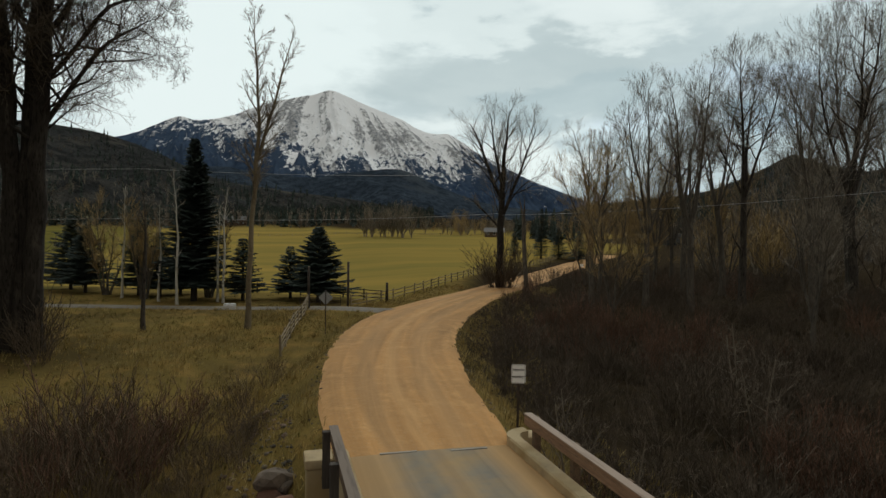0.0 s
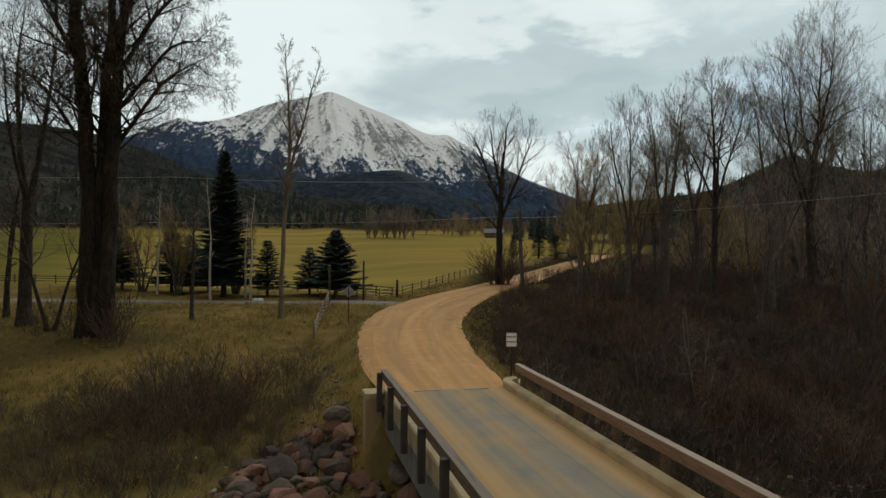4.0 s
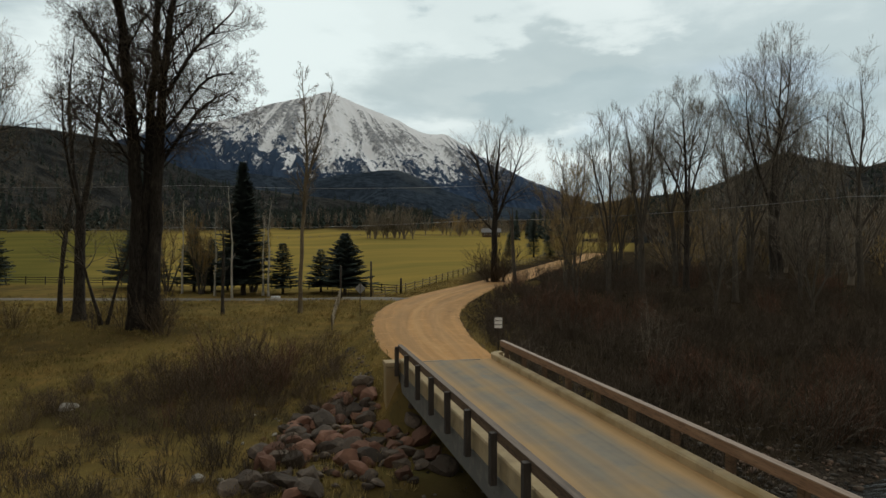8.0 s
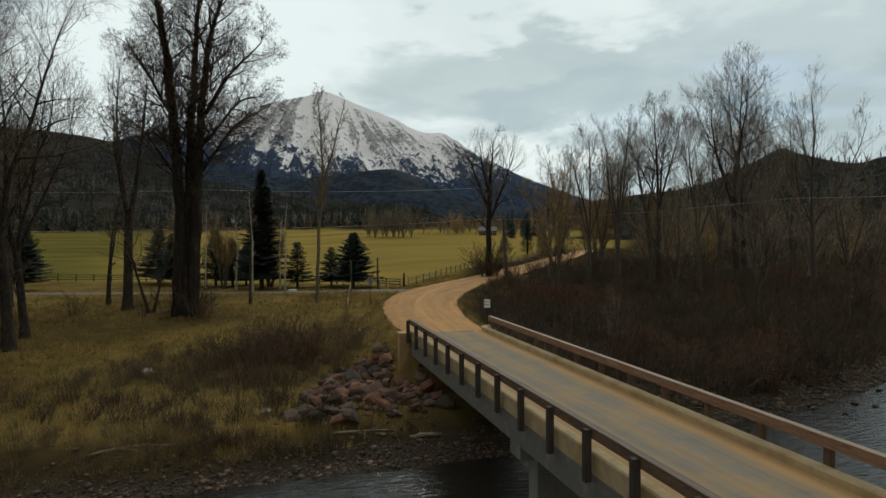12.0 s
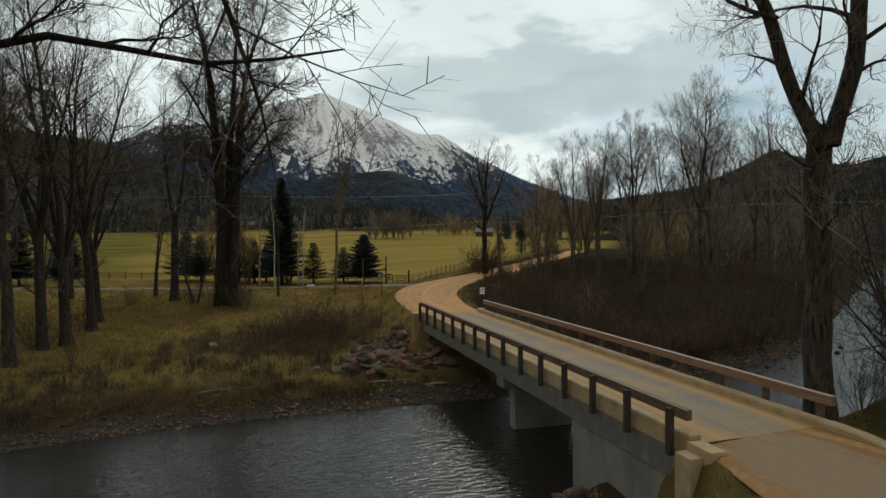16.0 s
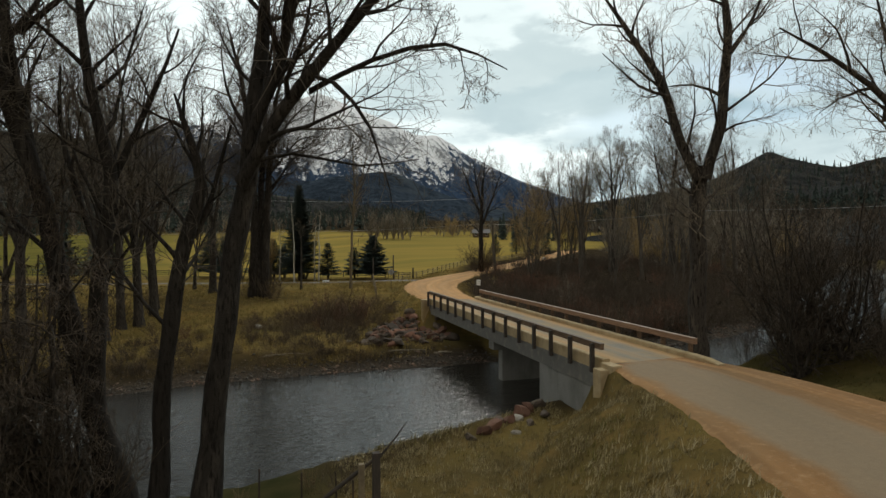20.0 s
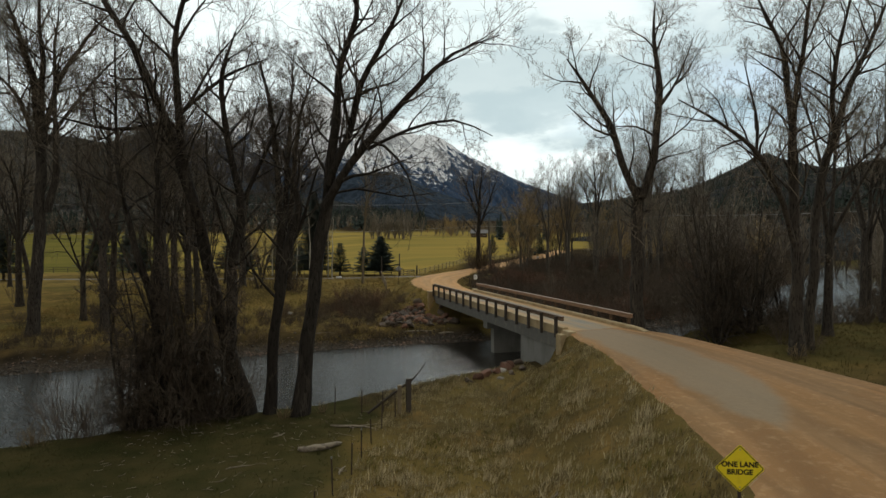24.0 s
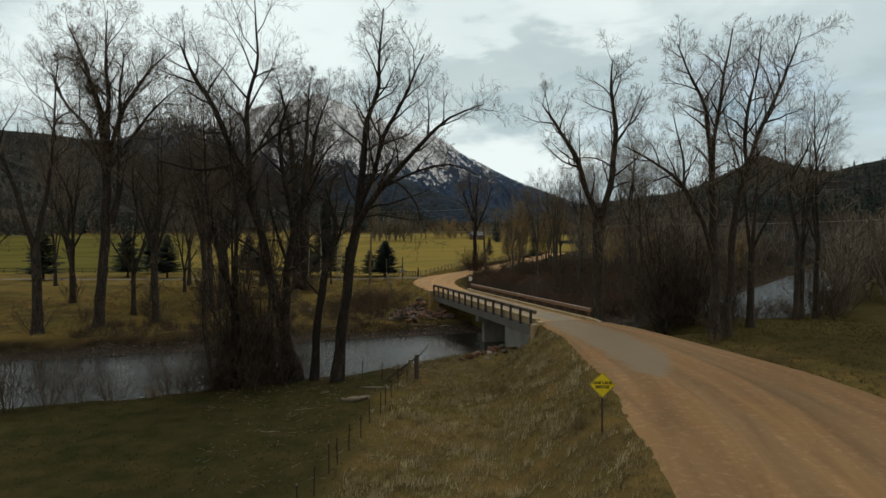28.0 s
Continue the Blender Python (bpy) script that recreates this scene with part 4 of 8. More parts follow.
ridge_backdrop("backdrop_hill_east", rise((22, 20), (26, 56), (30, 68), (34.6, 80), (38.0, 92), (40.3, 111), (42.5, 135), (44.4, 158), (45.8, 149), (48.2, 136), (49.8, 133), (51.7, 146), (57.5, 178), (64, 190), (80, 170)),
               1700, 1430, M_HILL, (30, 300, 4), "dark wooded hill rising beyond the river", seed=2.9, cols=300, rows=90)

# ---- the bridge ----
LEN, WIDE = 33.0, 5.38
bridge = tagged(empty("bridge"), "one-lane concrete bridge with timber post rails and a dusty deck", "bridge")
# deck: a grid with u across it
dk = np.stack(np.meshgrid(np.linspace(0.42, WIDE - 0.42, 13), np.linspace(0.42, -LEN, 60)), -1)
crown = 0.03 * (1 - ((dk[..., 0] - WIDE / 2) / 2.3) ** 2)
r_, c_ = dk.shape[:2]
k_ = (np.arange(r_ - 1)[:, None] * c_ + np.arange(c_ - 1)[None]).ravel()
deck_me = arrays_mesh("deck", np.concatenate([dk, crown[..., None]], -1).reshape(-1, 3), np.stack([k_, k_ + c_, k_ + c_ + 1, k_ + 1], 1), 4)
uv_ = deck_me.uv_layers.new(name="UVMap")
ix_ = np.empty(len(deck_me.loops), np.int32)
deck_me.loops.foreach_get("vertex_index", ix_)
uu_ = ((dk[..., 0] - 0.42) / (WIDE - 0.84)).ravel()
uv_.data.foreach_set("uv", np.stack([uu_[ix_], 0 * uu_[ix_]], 1).ravel().astype(np.float32))
mesh_object(deck_me, "deck", M_DECK, bridge, "worn grey concrete deck with tan dust", smooth=True)
part("slab", box((0.05, -LEN, -0.34), (WIDE - 0.05, 0.3, -0.02), 0.02), M_CONC_GREY, bridge)


def kerb_section(x0, x1, y0, y1):
    """A length of kerb with chamfered top edges."""
    bm = bmesh.new()
    prof = [(x0, -0.36), (x1, -0.36), (x1, 0.20), (x1 - 0.04, 0.25), (x0 + 0.04, 0.25), (x0, 0.20)]
    a = [bm.verts.new((px, y0, pz)) for px, pz in prof]
    b = [bm.verts.new((px, y1, pz)) for px, pz in prof]
    for i in range(6):
        bm.faces.new((a[i], a[(i + 1) % 6], b[(i + 1) % 6], b[i]))
    bm.faces.new(a[::-1])
    bm.faces.new(b)
    bmesh.ops.recalc_face_normals(bm, faces=bm.faces[:])
    return bm


n_k = 8
for i in range(n_k):
    y0, y1 = 0.35 - i * (LEN + 0.35) / n_k, 0.35 - (i + 1) * (LEN + 0.35) / n_k + 0.012
    part("kerb", kerb_section(0.04, 0.42, y0, y1), M_CONC, bridge, "tan dust-stained concrete kerb")
    part("kerb", kerb_section(WIDE - 0.42, WIDE - 0.04, y0, y1), M_CONC, bridge, "tan dust-stained concrete kerb")
# rounded ends where the right-hand kerb turns outwards
for ye, sgn in ((0.35, 1),):
    bm = bmesh.new()
    cx, cyy = WIDE + 0.35, ye
    ring = []
    for j in range(9):
        a = math.pi - j * math.pi / 2 / 8
        for rr in (0.77, 0.39):
            px, py = cx + rr * math.cos(a), cyy + sgn * rr * math.sin(a)
            ring.append([bm.verts.new((px, py, zz)) for zz in (-0.36, 0.25)])
    for j in range(8):
        o0, i0_, o1, i1_ = ring[2 * j], ring[2 * j + 1], ring[2 * j + 2], ring[2 * j + 3]
        bm.faces.new((o0[0], o1[0], o1[1], o0[1])); bm.faces.new((i1_[0], i0_[0], i0_[1], i1_[1]))
        bm.faces.new((o0[1], o1[1], i1_[1], i0_[1]))
    bm.faces.new((ring[-2][0], ring[-1][0], ring[-1][1], ring[-2][1]))
    bmesh.ops.recalc_face_normals(bm, faces=bm.faces[:])
    part("kerb_end", bm, M_CONC, bridge, "curved tan concrete kerb end")
# the same kerb runs on past the rail and sinks into the road
bm = bmesh.new()
ends_ = [[bm.verts.new((px, py, pz)) for px, pz in ((WIDE - 0.42, -0.3), (WIDE + 0.02, -0.3), (WIDE + 0.02, pt - 0.05), (WIDE - 0.02, pt), (WIDE - 0.37, pt), (WIDE - 0.42, pt - 0.05))] for py, pt in ((-LEN - 0.01, 0.25), (-LEN - 1.2, 0.22), (-LEN - 2.1, 0.10))]
for a, b in zip(ends_, ends_[1:]):
    for i in range(6):
        bm.faces.new((a[i], a[(i + 1) % 6], b[(i + 1) % 6], b[i]))
bm.faces.new(ends_[0]); bm.faces.new(ends_[-1][::-1])
bmesh.ops.recalc_face_normals(bm, faces=bm.faces[:])
part("kerb_end", bm, M_CONC, bridge, "tan concrete kerb end sloping into the dirt")
for x0, x1, yj in ((1.28, 2.3, 0.40), (3.23, 4.27, 0.25)):
    part("joint_plate", box((x0, yj - 0.05, 0.0), (x1, yj + 0.05, 0.045), 0.006), M_ROCK_PALE, bridge, "worn pale steel strip at the end of the deck")


def girder(x):
    bm = bmesh.new()
    prof = [(-0.20, -1.25), (0.20, -1.25), (0.20, -1.15), (0.06, -1.08), (0.06, -0.48), (0.20, -0.42), (0.20, -0.34), (-0.20, -0.34), (-0.20, -0.42), (-0.06, -0.48), (-0.06, -1.08), (-0.20, -1.15)]
    if x < 1 or x > WIDE - 1:
        prof = [(-0.14, -1.27), (0.14, -1.27), (0.14, -0.37), (-0.14, -0.37)]
    rings = [[bm.verts.new((x + px, yy, pz)) for px, pz in prof] for yy in (0.25, -16.9, -32.6)]
    n = len(prof)
    for a, b in zip(rings, rings[1:]):
        for i in range(n):
            bm.faces.new((a[i], a[(i + 1) % n], b[(i + 1) % n], b[i]))
    bm.faces.new(rings[0]); bm.faces.new(rings[-1][::-1])
    bmesh.ops.recalc_face_normals(bm, faces=bm.faces[:])
    return bm


for gxp in (0.16, 1.7, WIDE - 1.7, WIDE - 0.16):
    part("girder", girder(gxp), M_GIRDER, bridge, "grey weathered edge girder" if gxp < 1 else "")

pier = part("pier", box((0.95, -17.4, -6.0), (WIDE - 0.95, -16.6, -1.95), 0.04), M_CONC_GREY, bridge, "concrete wall pier standing in the river")
part("cap", box((0.22, -17.5, -1.98), (WIDE - 0.22, -16.5, -1.28), 0.04), M_CONC_GREY, pier, "pale concrete pier cap")
part("abutment", box((0.10, -33.4, -6.0), (WIDE - 0.1, -25.6, -1.29), 0.04), M_CONC_GREY, bridge, "smooth grey concrete abutment")
part("abutment", box((0.10, 0.05, -4.5), (WIDE - 0.1, 2.0, -0.4), 0.04), M_CONC_GREY, bridge)


def end_block(x0, x1, y0, y1, z0, z1, parent):
    blk = part("end_block", box((x0, y0, z0), (x1, y1, z1 - 0.24), 0.03), M_CONC, parent, "square tan concrete end block")
    part("block_cap", box((x0 - 0.05, y0 - 0.05, z1 - 0.24), (x1 + 0.05, y1 + 0.05, z1), 0.04), M_CONC, blk)
    return blk


end_block(-0.66, -0.02, 0.10, 0.85, -2.8, 0.12, bridge)
part("wing_wall", box((-0.55, -33.75, -3.4), (0.12, -33.05, -0.12), 0.04), M_CONC, bridge, "upright tan concrete wing wall")
part("end_block", box((-0.12, -34.1, -1.2), (0.42, -33.02, 0.12), 0.05), M_CONC, bridge, "low tan concrete block at the deck's corner")
end_block(WIDE + 0.05, WIDE + 0.75, 0.9, 1.5, -2.0, 0.02, bridge)


def railing(name, x, outside, label, post_mat, rail_mat, cap_mat):
    """A timber rail with a capped top on square posts bolted to the outside of the kerb."""
    rail = part(name, box((x - 0.10, -LEN, 0.70), (x + 0.10, 0.0, 0.985), 0.015), rail_mat, bridge, label)
    part("rail_cap", box((x - 0.115, -LEN - 0.01, 0.985), (x + 0.115, 0.01, 1.015), 0.008), cap_mat, rail, "worn top of the rail")
    px = x + outside * 0.19
    proto = box((px - 0.095, -0.10, -0.50), (px + 0.095, 0.10, 0.94), 0.012)
    for zz in (0.78, 0.90, 0.05, -0.25):
        m4 = Matrix.Translation((px + outside * 0.10, 0, zz)) @ Euler((0, math.pi / 2, 0)).to_matrix().to_4x4()
        bmesh.ops.create_cone(proto, cap_ends=True, segments=6, radius1=0.022, radius2=0.022, depth=0.03, matrix=m4)
    me = bpy.data.meshes.new("post")
    proto.to_mesh(me)
    proto.free()
    me.materials.append(post_mat)
    for i in range(15):
        yy = -0.2 - i * (LEN - 0.85) / 14
        post = new("post", me)
        post.parent, post.location = rail, (0, yy, 0)
    return rail


railing("railing", 0.0, -1, "weathered dark timber bridge rail", M_POST, M_TIMBER, M_TIMBER_TOP)
# right-hand posts in lighter timber, painting in the light they catch
railing("railing", WIDE, 1, "rust-brown timber bridge rail", M_TIMBER, M_TIMBER_RED, M_TIMBER_PALE)

# ---- trees ----
class Wood:
    """Gathers tapering tubes into arrays."""
    def __init__(self):
        self.v, self.f, self.n = [], [], 0

    def tubes(self, pts, rad, k):
        """pts: limbs x points x 3; rad: limbs x points."""
        n, m = pts.shape[:2]
        d = pts[:, -1] - pts[:, 0]
        u, w = sides_of(d / (np.linalg.norm(d, axis=1)[:, None] + 1e-9))
        a = np.arange(k) * (2 * math.pi / k)
        ring = np.cos(a)[None, :, None] * u[:, None] + np.sin(a)[None, :, None] * w[:, None]
        self.v.append((pts[:, :, None] + rad[:, :, None, None] * ring[:, None]).reshape(-1, 3))
        base = (np.arange(n) * m * k)[:, None, None] + (np.arange(m - 1) * k)[None, :, None]
        i = (base + np.arange(k)[None, None]).ravel() + self.n
        j = (base + ((np.arange(k) + 1) % k)[None, None]).ravel() + self.n
        quads = np.stack([i, j, j + k, i + k], 1)
        self.f.append(quads[::2] if k == 2 else quads)
        self.n += n * m * k

    def tube(self, pts, rad, k):
        self.tubes(np.asarray(pts, float)[None], np.asarray(rad, float)[None], k)

    def mesh(self, name):
        return arrays_mesh(name, np.concatenate(self.v), np.concatenate(self.f), 4)


def unit(v):
    return v / (np.linalg.norm(v, axis=-1, keepdims=True) + 1e-9)


def sides_of(d):
    """Two directions square to each row of d."""
    h = np.where(np.abs(d[:, 2:3]) < 0.95, np.array([[0, 0, 1.0]]), np.array([[1.0, 0, 0]]))
    u = unit(np.stack([d[:, 1] * h[:, 2] - d[:, 2] * h[:, 1], d[:, 2] * h[:, 0] - d[:, 0] * h[:, 2], d[:, 0] * h[:, 1] - d[:, 1] * h[:, 0]], 1))
    w = np.stack([d[:, 1] * u[:, 2] - d[:, 2] * u[:, 1], d[:, 2] * u[:, 0] - d[:, 0] * u[:, 2], d[:, 0] * u[:, 1] - d[:, 1] * u[:, 0]], 1)
    return u, w


def limbs(rng, p, d, length, r0, r1, m, wob, up):
    """Wandering limbs of m points, all at once."""
    st = (length / (m - 1))[:, None]
    pts = [p]
    for _ in range(m - 1):
        d = unit(d + rng.normal(0, wob, d.shape) + np.array((0, 0, up)))
        pts.append(pts[-1] + d * st)
    t = np.linspace(0, 1, m) ** 0.8
    return np.stack(pts, 1), r0[:, None] + (r1 - r0)[:, None] * t[None]


def limb(rng, p, d, length, r0, r1, seg, wob, up):
    m = max(3, int(length / seg) + 1)
    pts, rad = limbs(rng, p[None], d[None], np.array([length]), np.array([r0]), np.array([r1]), m, wob, up)
    return pts[0], rad[0]


SIDES, POINTS = (9, 5, 3, 3, 2, 2), (9, 7, 4, 3, 2, 2)
LIGHT = dict(points=(4, 3, 2, 2), sides=(3, 3, 2, 2))


def branch_out(rng, woods, pts, rad, length, spec, up, count0=None, from0=None):
    """Grows branches on limbs, level after level."""
    for lev in range(1, spec["levels"]):
        n = spec["count"][lev - 1] if lev > 1 or count0 is None else count0
        lo = spec["from"][lev - 1] if lev > 1 or from0 is None else from0
        if n == 0 or len(pts) == 0:
            return
        N, m = pts.shape[:2]
        f = np.minimum(lo + (1 - lo) * (np.arange(n)[None] + rng.uniform(0, 1, (N, n))) / n, 0.995)
        q = f * (m - 1)
        a = q.astype(int)
        row = np.arange(N)[:, None]
        p0, p1 = pts[row, a], pts[row, a + 1]
        p = (p0 + (p1 - p0) * (q - a)[..., None]).reshape(-1, 3)
        d = unit(p1 - p0).reshape(-1, 3)
        r = (rad[row, a] + (rad[row, a + 1] - rad[row, a]) * (q - a)).ravel()
        around = (rng.uniform(0, 6.28, (N, 1)) + 2.4 * np.arange(n)[None] + rng.normal(0, 0.4, (N, n))).ravel()
        ang = np.radians(rng.uniform(*spec["angle"], N * n))
        ln = (length[:, None] * rng.uniform(*spec["ratio"][lev - 1], (N, n)) * (1.15 - 0.65 * f)).ravel()
        par = np.repeat(length, n)
        u, w = sides_of(d)
        dd = unit(np.cos(ang)[:, None] * d + np.sin(ang)[:, None] * (np.cos(around)[:, None] * u + np.sin(around)[:, None] * w))
        r0 = np.maximum(np.minimum(r * 0.65, spec["thick"][lev - 1] * (0.5 + ln / (par + 0.1))), spec["least"])
        ok = ln > 0.12
        pts, rad = limbs(rng, p[ok], dd[ok], ln[ok], r0[ok], np.full(ok.sum(), spec["least"] * 0.7), spec.get("points", POINTS)[lev], spec["wob"], up)
        length = ln[ok]
        woods[min(lev, len(woods)) - 1].tubes(pts, rad, spec.get("sides", SIDES)[lev])


BARE = dict(levels=4, count=(11, 8, 7, 4), ratio=((0.26, 0.46), (0.38, 0.62), (0.45, 0.72), (0.55, 0.9)), angle=(28, 60), thick=(0.125, 0.05, 0.022, 0.012), least=0.0085, wob=0.15)
BARE["from"] = (0.30, 0.25, 0.2, 0.2)


def bare_tree(name, at, height, radius, stems, seed, fork=0.0, lean=(0, 0), mats=(None, None), label="", spec=None, up=0.06, group="bare trees", flare=1.5):
    """A leafless tree. stems: (bearing in degrees, lean from upright in degrees, length as a share of the height above the fork, thickness)."""
    rng = np.random.default_rng(seed)
    sp = dict(BARE)
    sp.update(spec or {})
    trunk, limbs_, crown, stem_list = Wood(), Wood(), Wood(), []
    top = fork * height
    base = np.zeros(3)
    d0 = unit(np.array((math.tan(radians(lean[0])), math.tan(radians(lean[1])), 1.0)))
    if fork > 0:
        pts, rad = limb(rng, base - d0 * 0.5, d0, top + 0.5, radius, radius * 0.78, 1.3, 0.025, 0.0)
        rad = rad * (1 + (flare - 1) * np.exp(-np.linspace(0, top + 0.5, len(pts)) / 0.8))
        trunk.tube(pts, rad, 12)
        start, rs = pts[-1], radius * 0.78
        # a few low limbs
        branch_out(rng, (limbs_, crown), pts[None], rad[None], np.array([top * 0.7]), sp, up, sp.get("low", 3), 0.45)
    else:
        start, rs = base - np.array((0, 0, 0.4)), radius
    for b, ln, share, thick in stems:
        b_, l_ = radians(b), radians(ln)
        d = unit(np.array((math.sin(b_) * math.sin(l_), math.cos(b_) * math.sin(l_), math.cos(l_))) + (d0 - np.array((0, 0, 1))) * (fork > 0))
        L = (height - top) * share
        off = np.array((math.sin(b_), math.cos(b_), 0)) * rs * (0.35 if fork > 0 else 0.9)
        pts, rad = limb(rng, start + off - d * 0.3 * (fork > 0), d, L, rs * thick, 0.02, 1.1, 0.055, up * 0.7)
        if fork <= 0:
            rad = rad * (1 + (flare - 1) * np.exp(-np.linspace(0, L, len(pts)) / 0.8))
        stem = Wood()
        stem.tube(pts, rad, 10)
        stem_list.append(stem)
        branch_out(rng, (limbs_, crown), pts[None], rad[None], np.array([L]), sp, up)
    tree = tagged(empty(name, at), label, "tree", group)
    if fork > 0:
        mesh_object(trunk.mesh("trunk"), "trunk", mats[0] or M_BARK, tree, smooth=True)
    for stem in stem_list:
        mesh_object(stem.mesh("stem"), "stem" if fork > 0 else "trunk", mats[0] or M_BARK, tree, smooth=True)
    tagged(mesh_object(limbs_.mesh("limb_mass"), "limb_mass", mats[0] or M_BARK, tree, smooth=True), kind="stuff")
    tagged(mesh_object(crown.mesh("crown"), "crown", mats[1] or M_TWIG, tree, "fine bare twigs"), kind="stuff")
    return tree


ACROSS = np.array((math.sin(radians(105)), math.cos(radians(105)), 0.0))
BACK = np.array((math.sin(radians(15)), math.cos(radians(15)), 0.0))


def shaped_tree(name, at, stems, seed, label, spec=None, up=0.05, group="bare trees", mats=(None, None), share=0.45, depth=0.16, girth=0.76):
    """A leafless tree whose stems follow given lines: rows of (metres across, metres up, radius); the first ones start at the ground.
    Stems higher up also wander away from the line's plane."""
    rng = np.random.default_rng(seed)
    sp = dict(BARE)
    sp.update(spec or {})
    limbs_, crown = Wood(), Wood()
    tree = tagged(empty(name, at), label, "tree", group)
    for k, rows in enumerate(stems):
        p = spline(rows, 0.9)
        lift = np.maximum(p[:, 1] - rows[0][1], 0)
        way = rng.uniform(-depth, depth) if rows[0][1] > 1 else rng.uniform(-depth, depth) * 0.25
        off = way * lift + 0.10 * np.sin(lift * 0.8 + k)
        pts = ACROSS * (p[:, 0:1] + 0.05 * np.sin(lift * 1.3 + 2 * k)[:, None]) + BACK * off[:, None] + np.array((0, 0, 1.0)) * p[:, 1:2]
        rad = np.maximum(p[:, 2] * girth, 0.015) * (1 + 0.06 * np.sin(lift * 2.1 + k))
        ground_up = rows[0][1] < 1
        if ground_up:
            pts[0, 2] -= 0.6
            rad = rad * (1 + 0.35 * np.exp(-lift / 0.8))
        w = Wood()
        w.tube(pts, rad, 11 if ground_up else 8)
        mesh_object(w.mesh("trunk" if ground_up else "limb"), "trunk" if ground_up else "limb", mats[0] or M_BARK, tree, smooth=True)
        L = float(np.sum(np.linalg.norm(np.diff(pts, axis=0), axis=1)))
        n0 = max(5, int(sp["count"][0] * L / 14))
        branch_out(rng, (limbs_, crown), pts[None], rad[None], np.array([min(L, 15.0) * (1.0 if ground_up else 1.25) * share / 0.36]), sp, up, n0, sp.get("start", 0.35) if ground_up else 0.12)
    tagged(mesh_object(limbs_.mesh("limb_mass"), "limb_mass", mats[0] or M_BARK, tree, smooth=True), kind="stuff")
    tagged(mesh_object(crown.mesh("crown"), "crown", mats[1] or M_TWIG, tree, "fine bare twigs"), kind="stuff")
    return tree


def gz(x, y):
    return float(surface(x, y)[0])


def on_ground(x, y, sink=0.0):
    return (x, y, gz(x, y) - sink)


def conifer(name, at, height, spread, seed, label, bare=0.06, group="conifers", density=1.25):
    """A spruce: a straight trunk and whorls of drooping boughs, each a ragged fan of needle sprays."""
    rng = np.random.default_rng(seed)
    tree = tagged(empty(name, at), label, "conifer", group)
    w = Wood()
    w.tube(np.array([(0, 0, -0.3), (0, 0, height * 0.5), (0, 0, height * 0.97)]), np.array([0.035 * height ** 0.75 + 0.05, 0.02 * height ** 0.75 + 0.02, 0.012]), 8)
    V, F = [], []
    z = height * bare + 0.25
    while z < height * 0.985:
        f = z / height
        reach = spread * (1 - f) ** 0.85 * rng.uniform(0.80, 1.12) + 0.10
        nb = max(5, int(rng.integers(6, 10) * density * (0.6 + 0.5 * (1 - f))))
        for i in range(nb):
            a = 6.28 * (i + rng.uniform(-0.4, 0.4)) / nb + z * 2.0
            L = reach * rng.uniform(0.5, 1.15)
            dirx, diry = math.cos(a), math.sin(a)
            rise_ = 0.30 - 0.55 * (1 - f) + rng.uniform(-0.1, 0.1)
            w.tube(np.array([(0, 0, z), (dirx * L * 0.55, diry * L * 0.55, z + rise_ * L * 0.35), (dirx * L, diry * L, z + rise_ * L * 0.55 + 0.08 * L)]), np.array([0.018, 0.012, 0.006]), 3)
            ns = max(4, int(L * 7 * density))
            for j in range(ns):
                s = (j + rng.uniform(0.2, 1)) / ns
                cx, cy, cz = dirx * L * s, diry * L * s, z + rise_ * L * (0.62 * s) + 0.08 * L * s * s
                for sd in (-1, 1):
                    ln = (0.16 + 0.34 * L * (1 - s) * 0.7 + 0.10) * rng.uniform(0.7, 1.25)
                    ax, ay = math.cos(a + sd * rng.uniform(0.5, 1.1)), math.sin(a + sd * rng.uniform(0.5, 1.1))
                    wd = 0.10 + 0.15 * ln
                    tip = (cx + ax * ln, cy + ay * ln, cz - rng.uniform(0.05, 0.28) * ln)
                    k = len(V)
                    V += [(cx - ay * wd, cy + ax * wd, cz + 0.03), (cx + ay * wd, cy - ax * wd, cz + 0.03), (tip[0] + ay * wd * 0.4, tip[1] - ax * wd * 0.4, tip[2]), (tip[0] - ay * wd * 0.4, tip[1] + ax * wd * 0.4, tip[2] - 0.04)]
                    F.append((k, k + 1, k + 2, k + 3))
        z += max(0.20, 0.46 * (1 - 0.5 * f)) * (0.85 + 0.3 * rng.random()) / max(density, 0.7)
    mesh_object(w.mesh("trunk"), "trunk", M_BARK, tree)
    mesh_object(arrays_mesh("needles", V, F, 4), "needles", M_NEEDLE, tree, "dark blue-green needles")
    return tree


C_LABEL = "tall leafless cottonwood with dark furrowed bark"
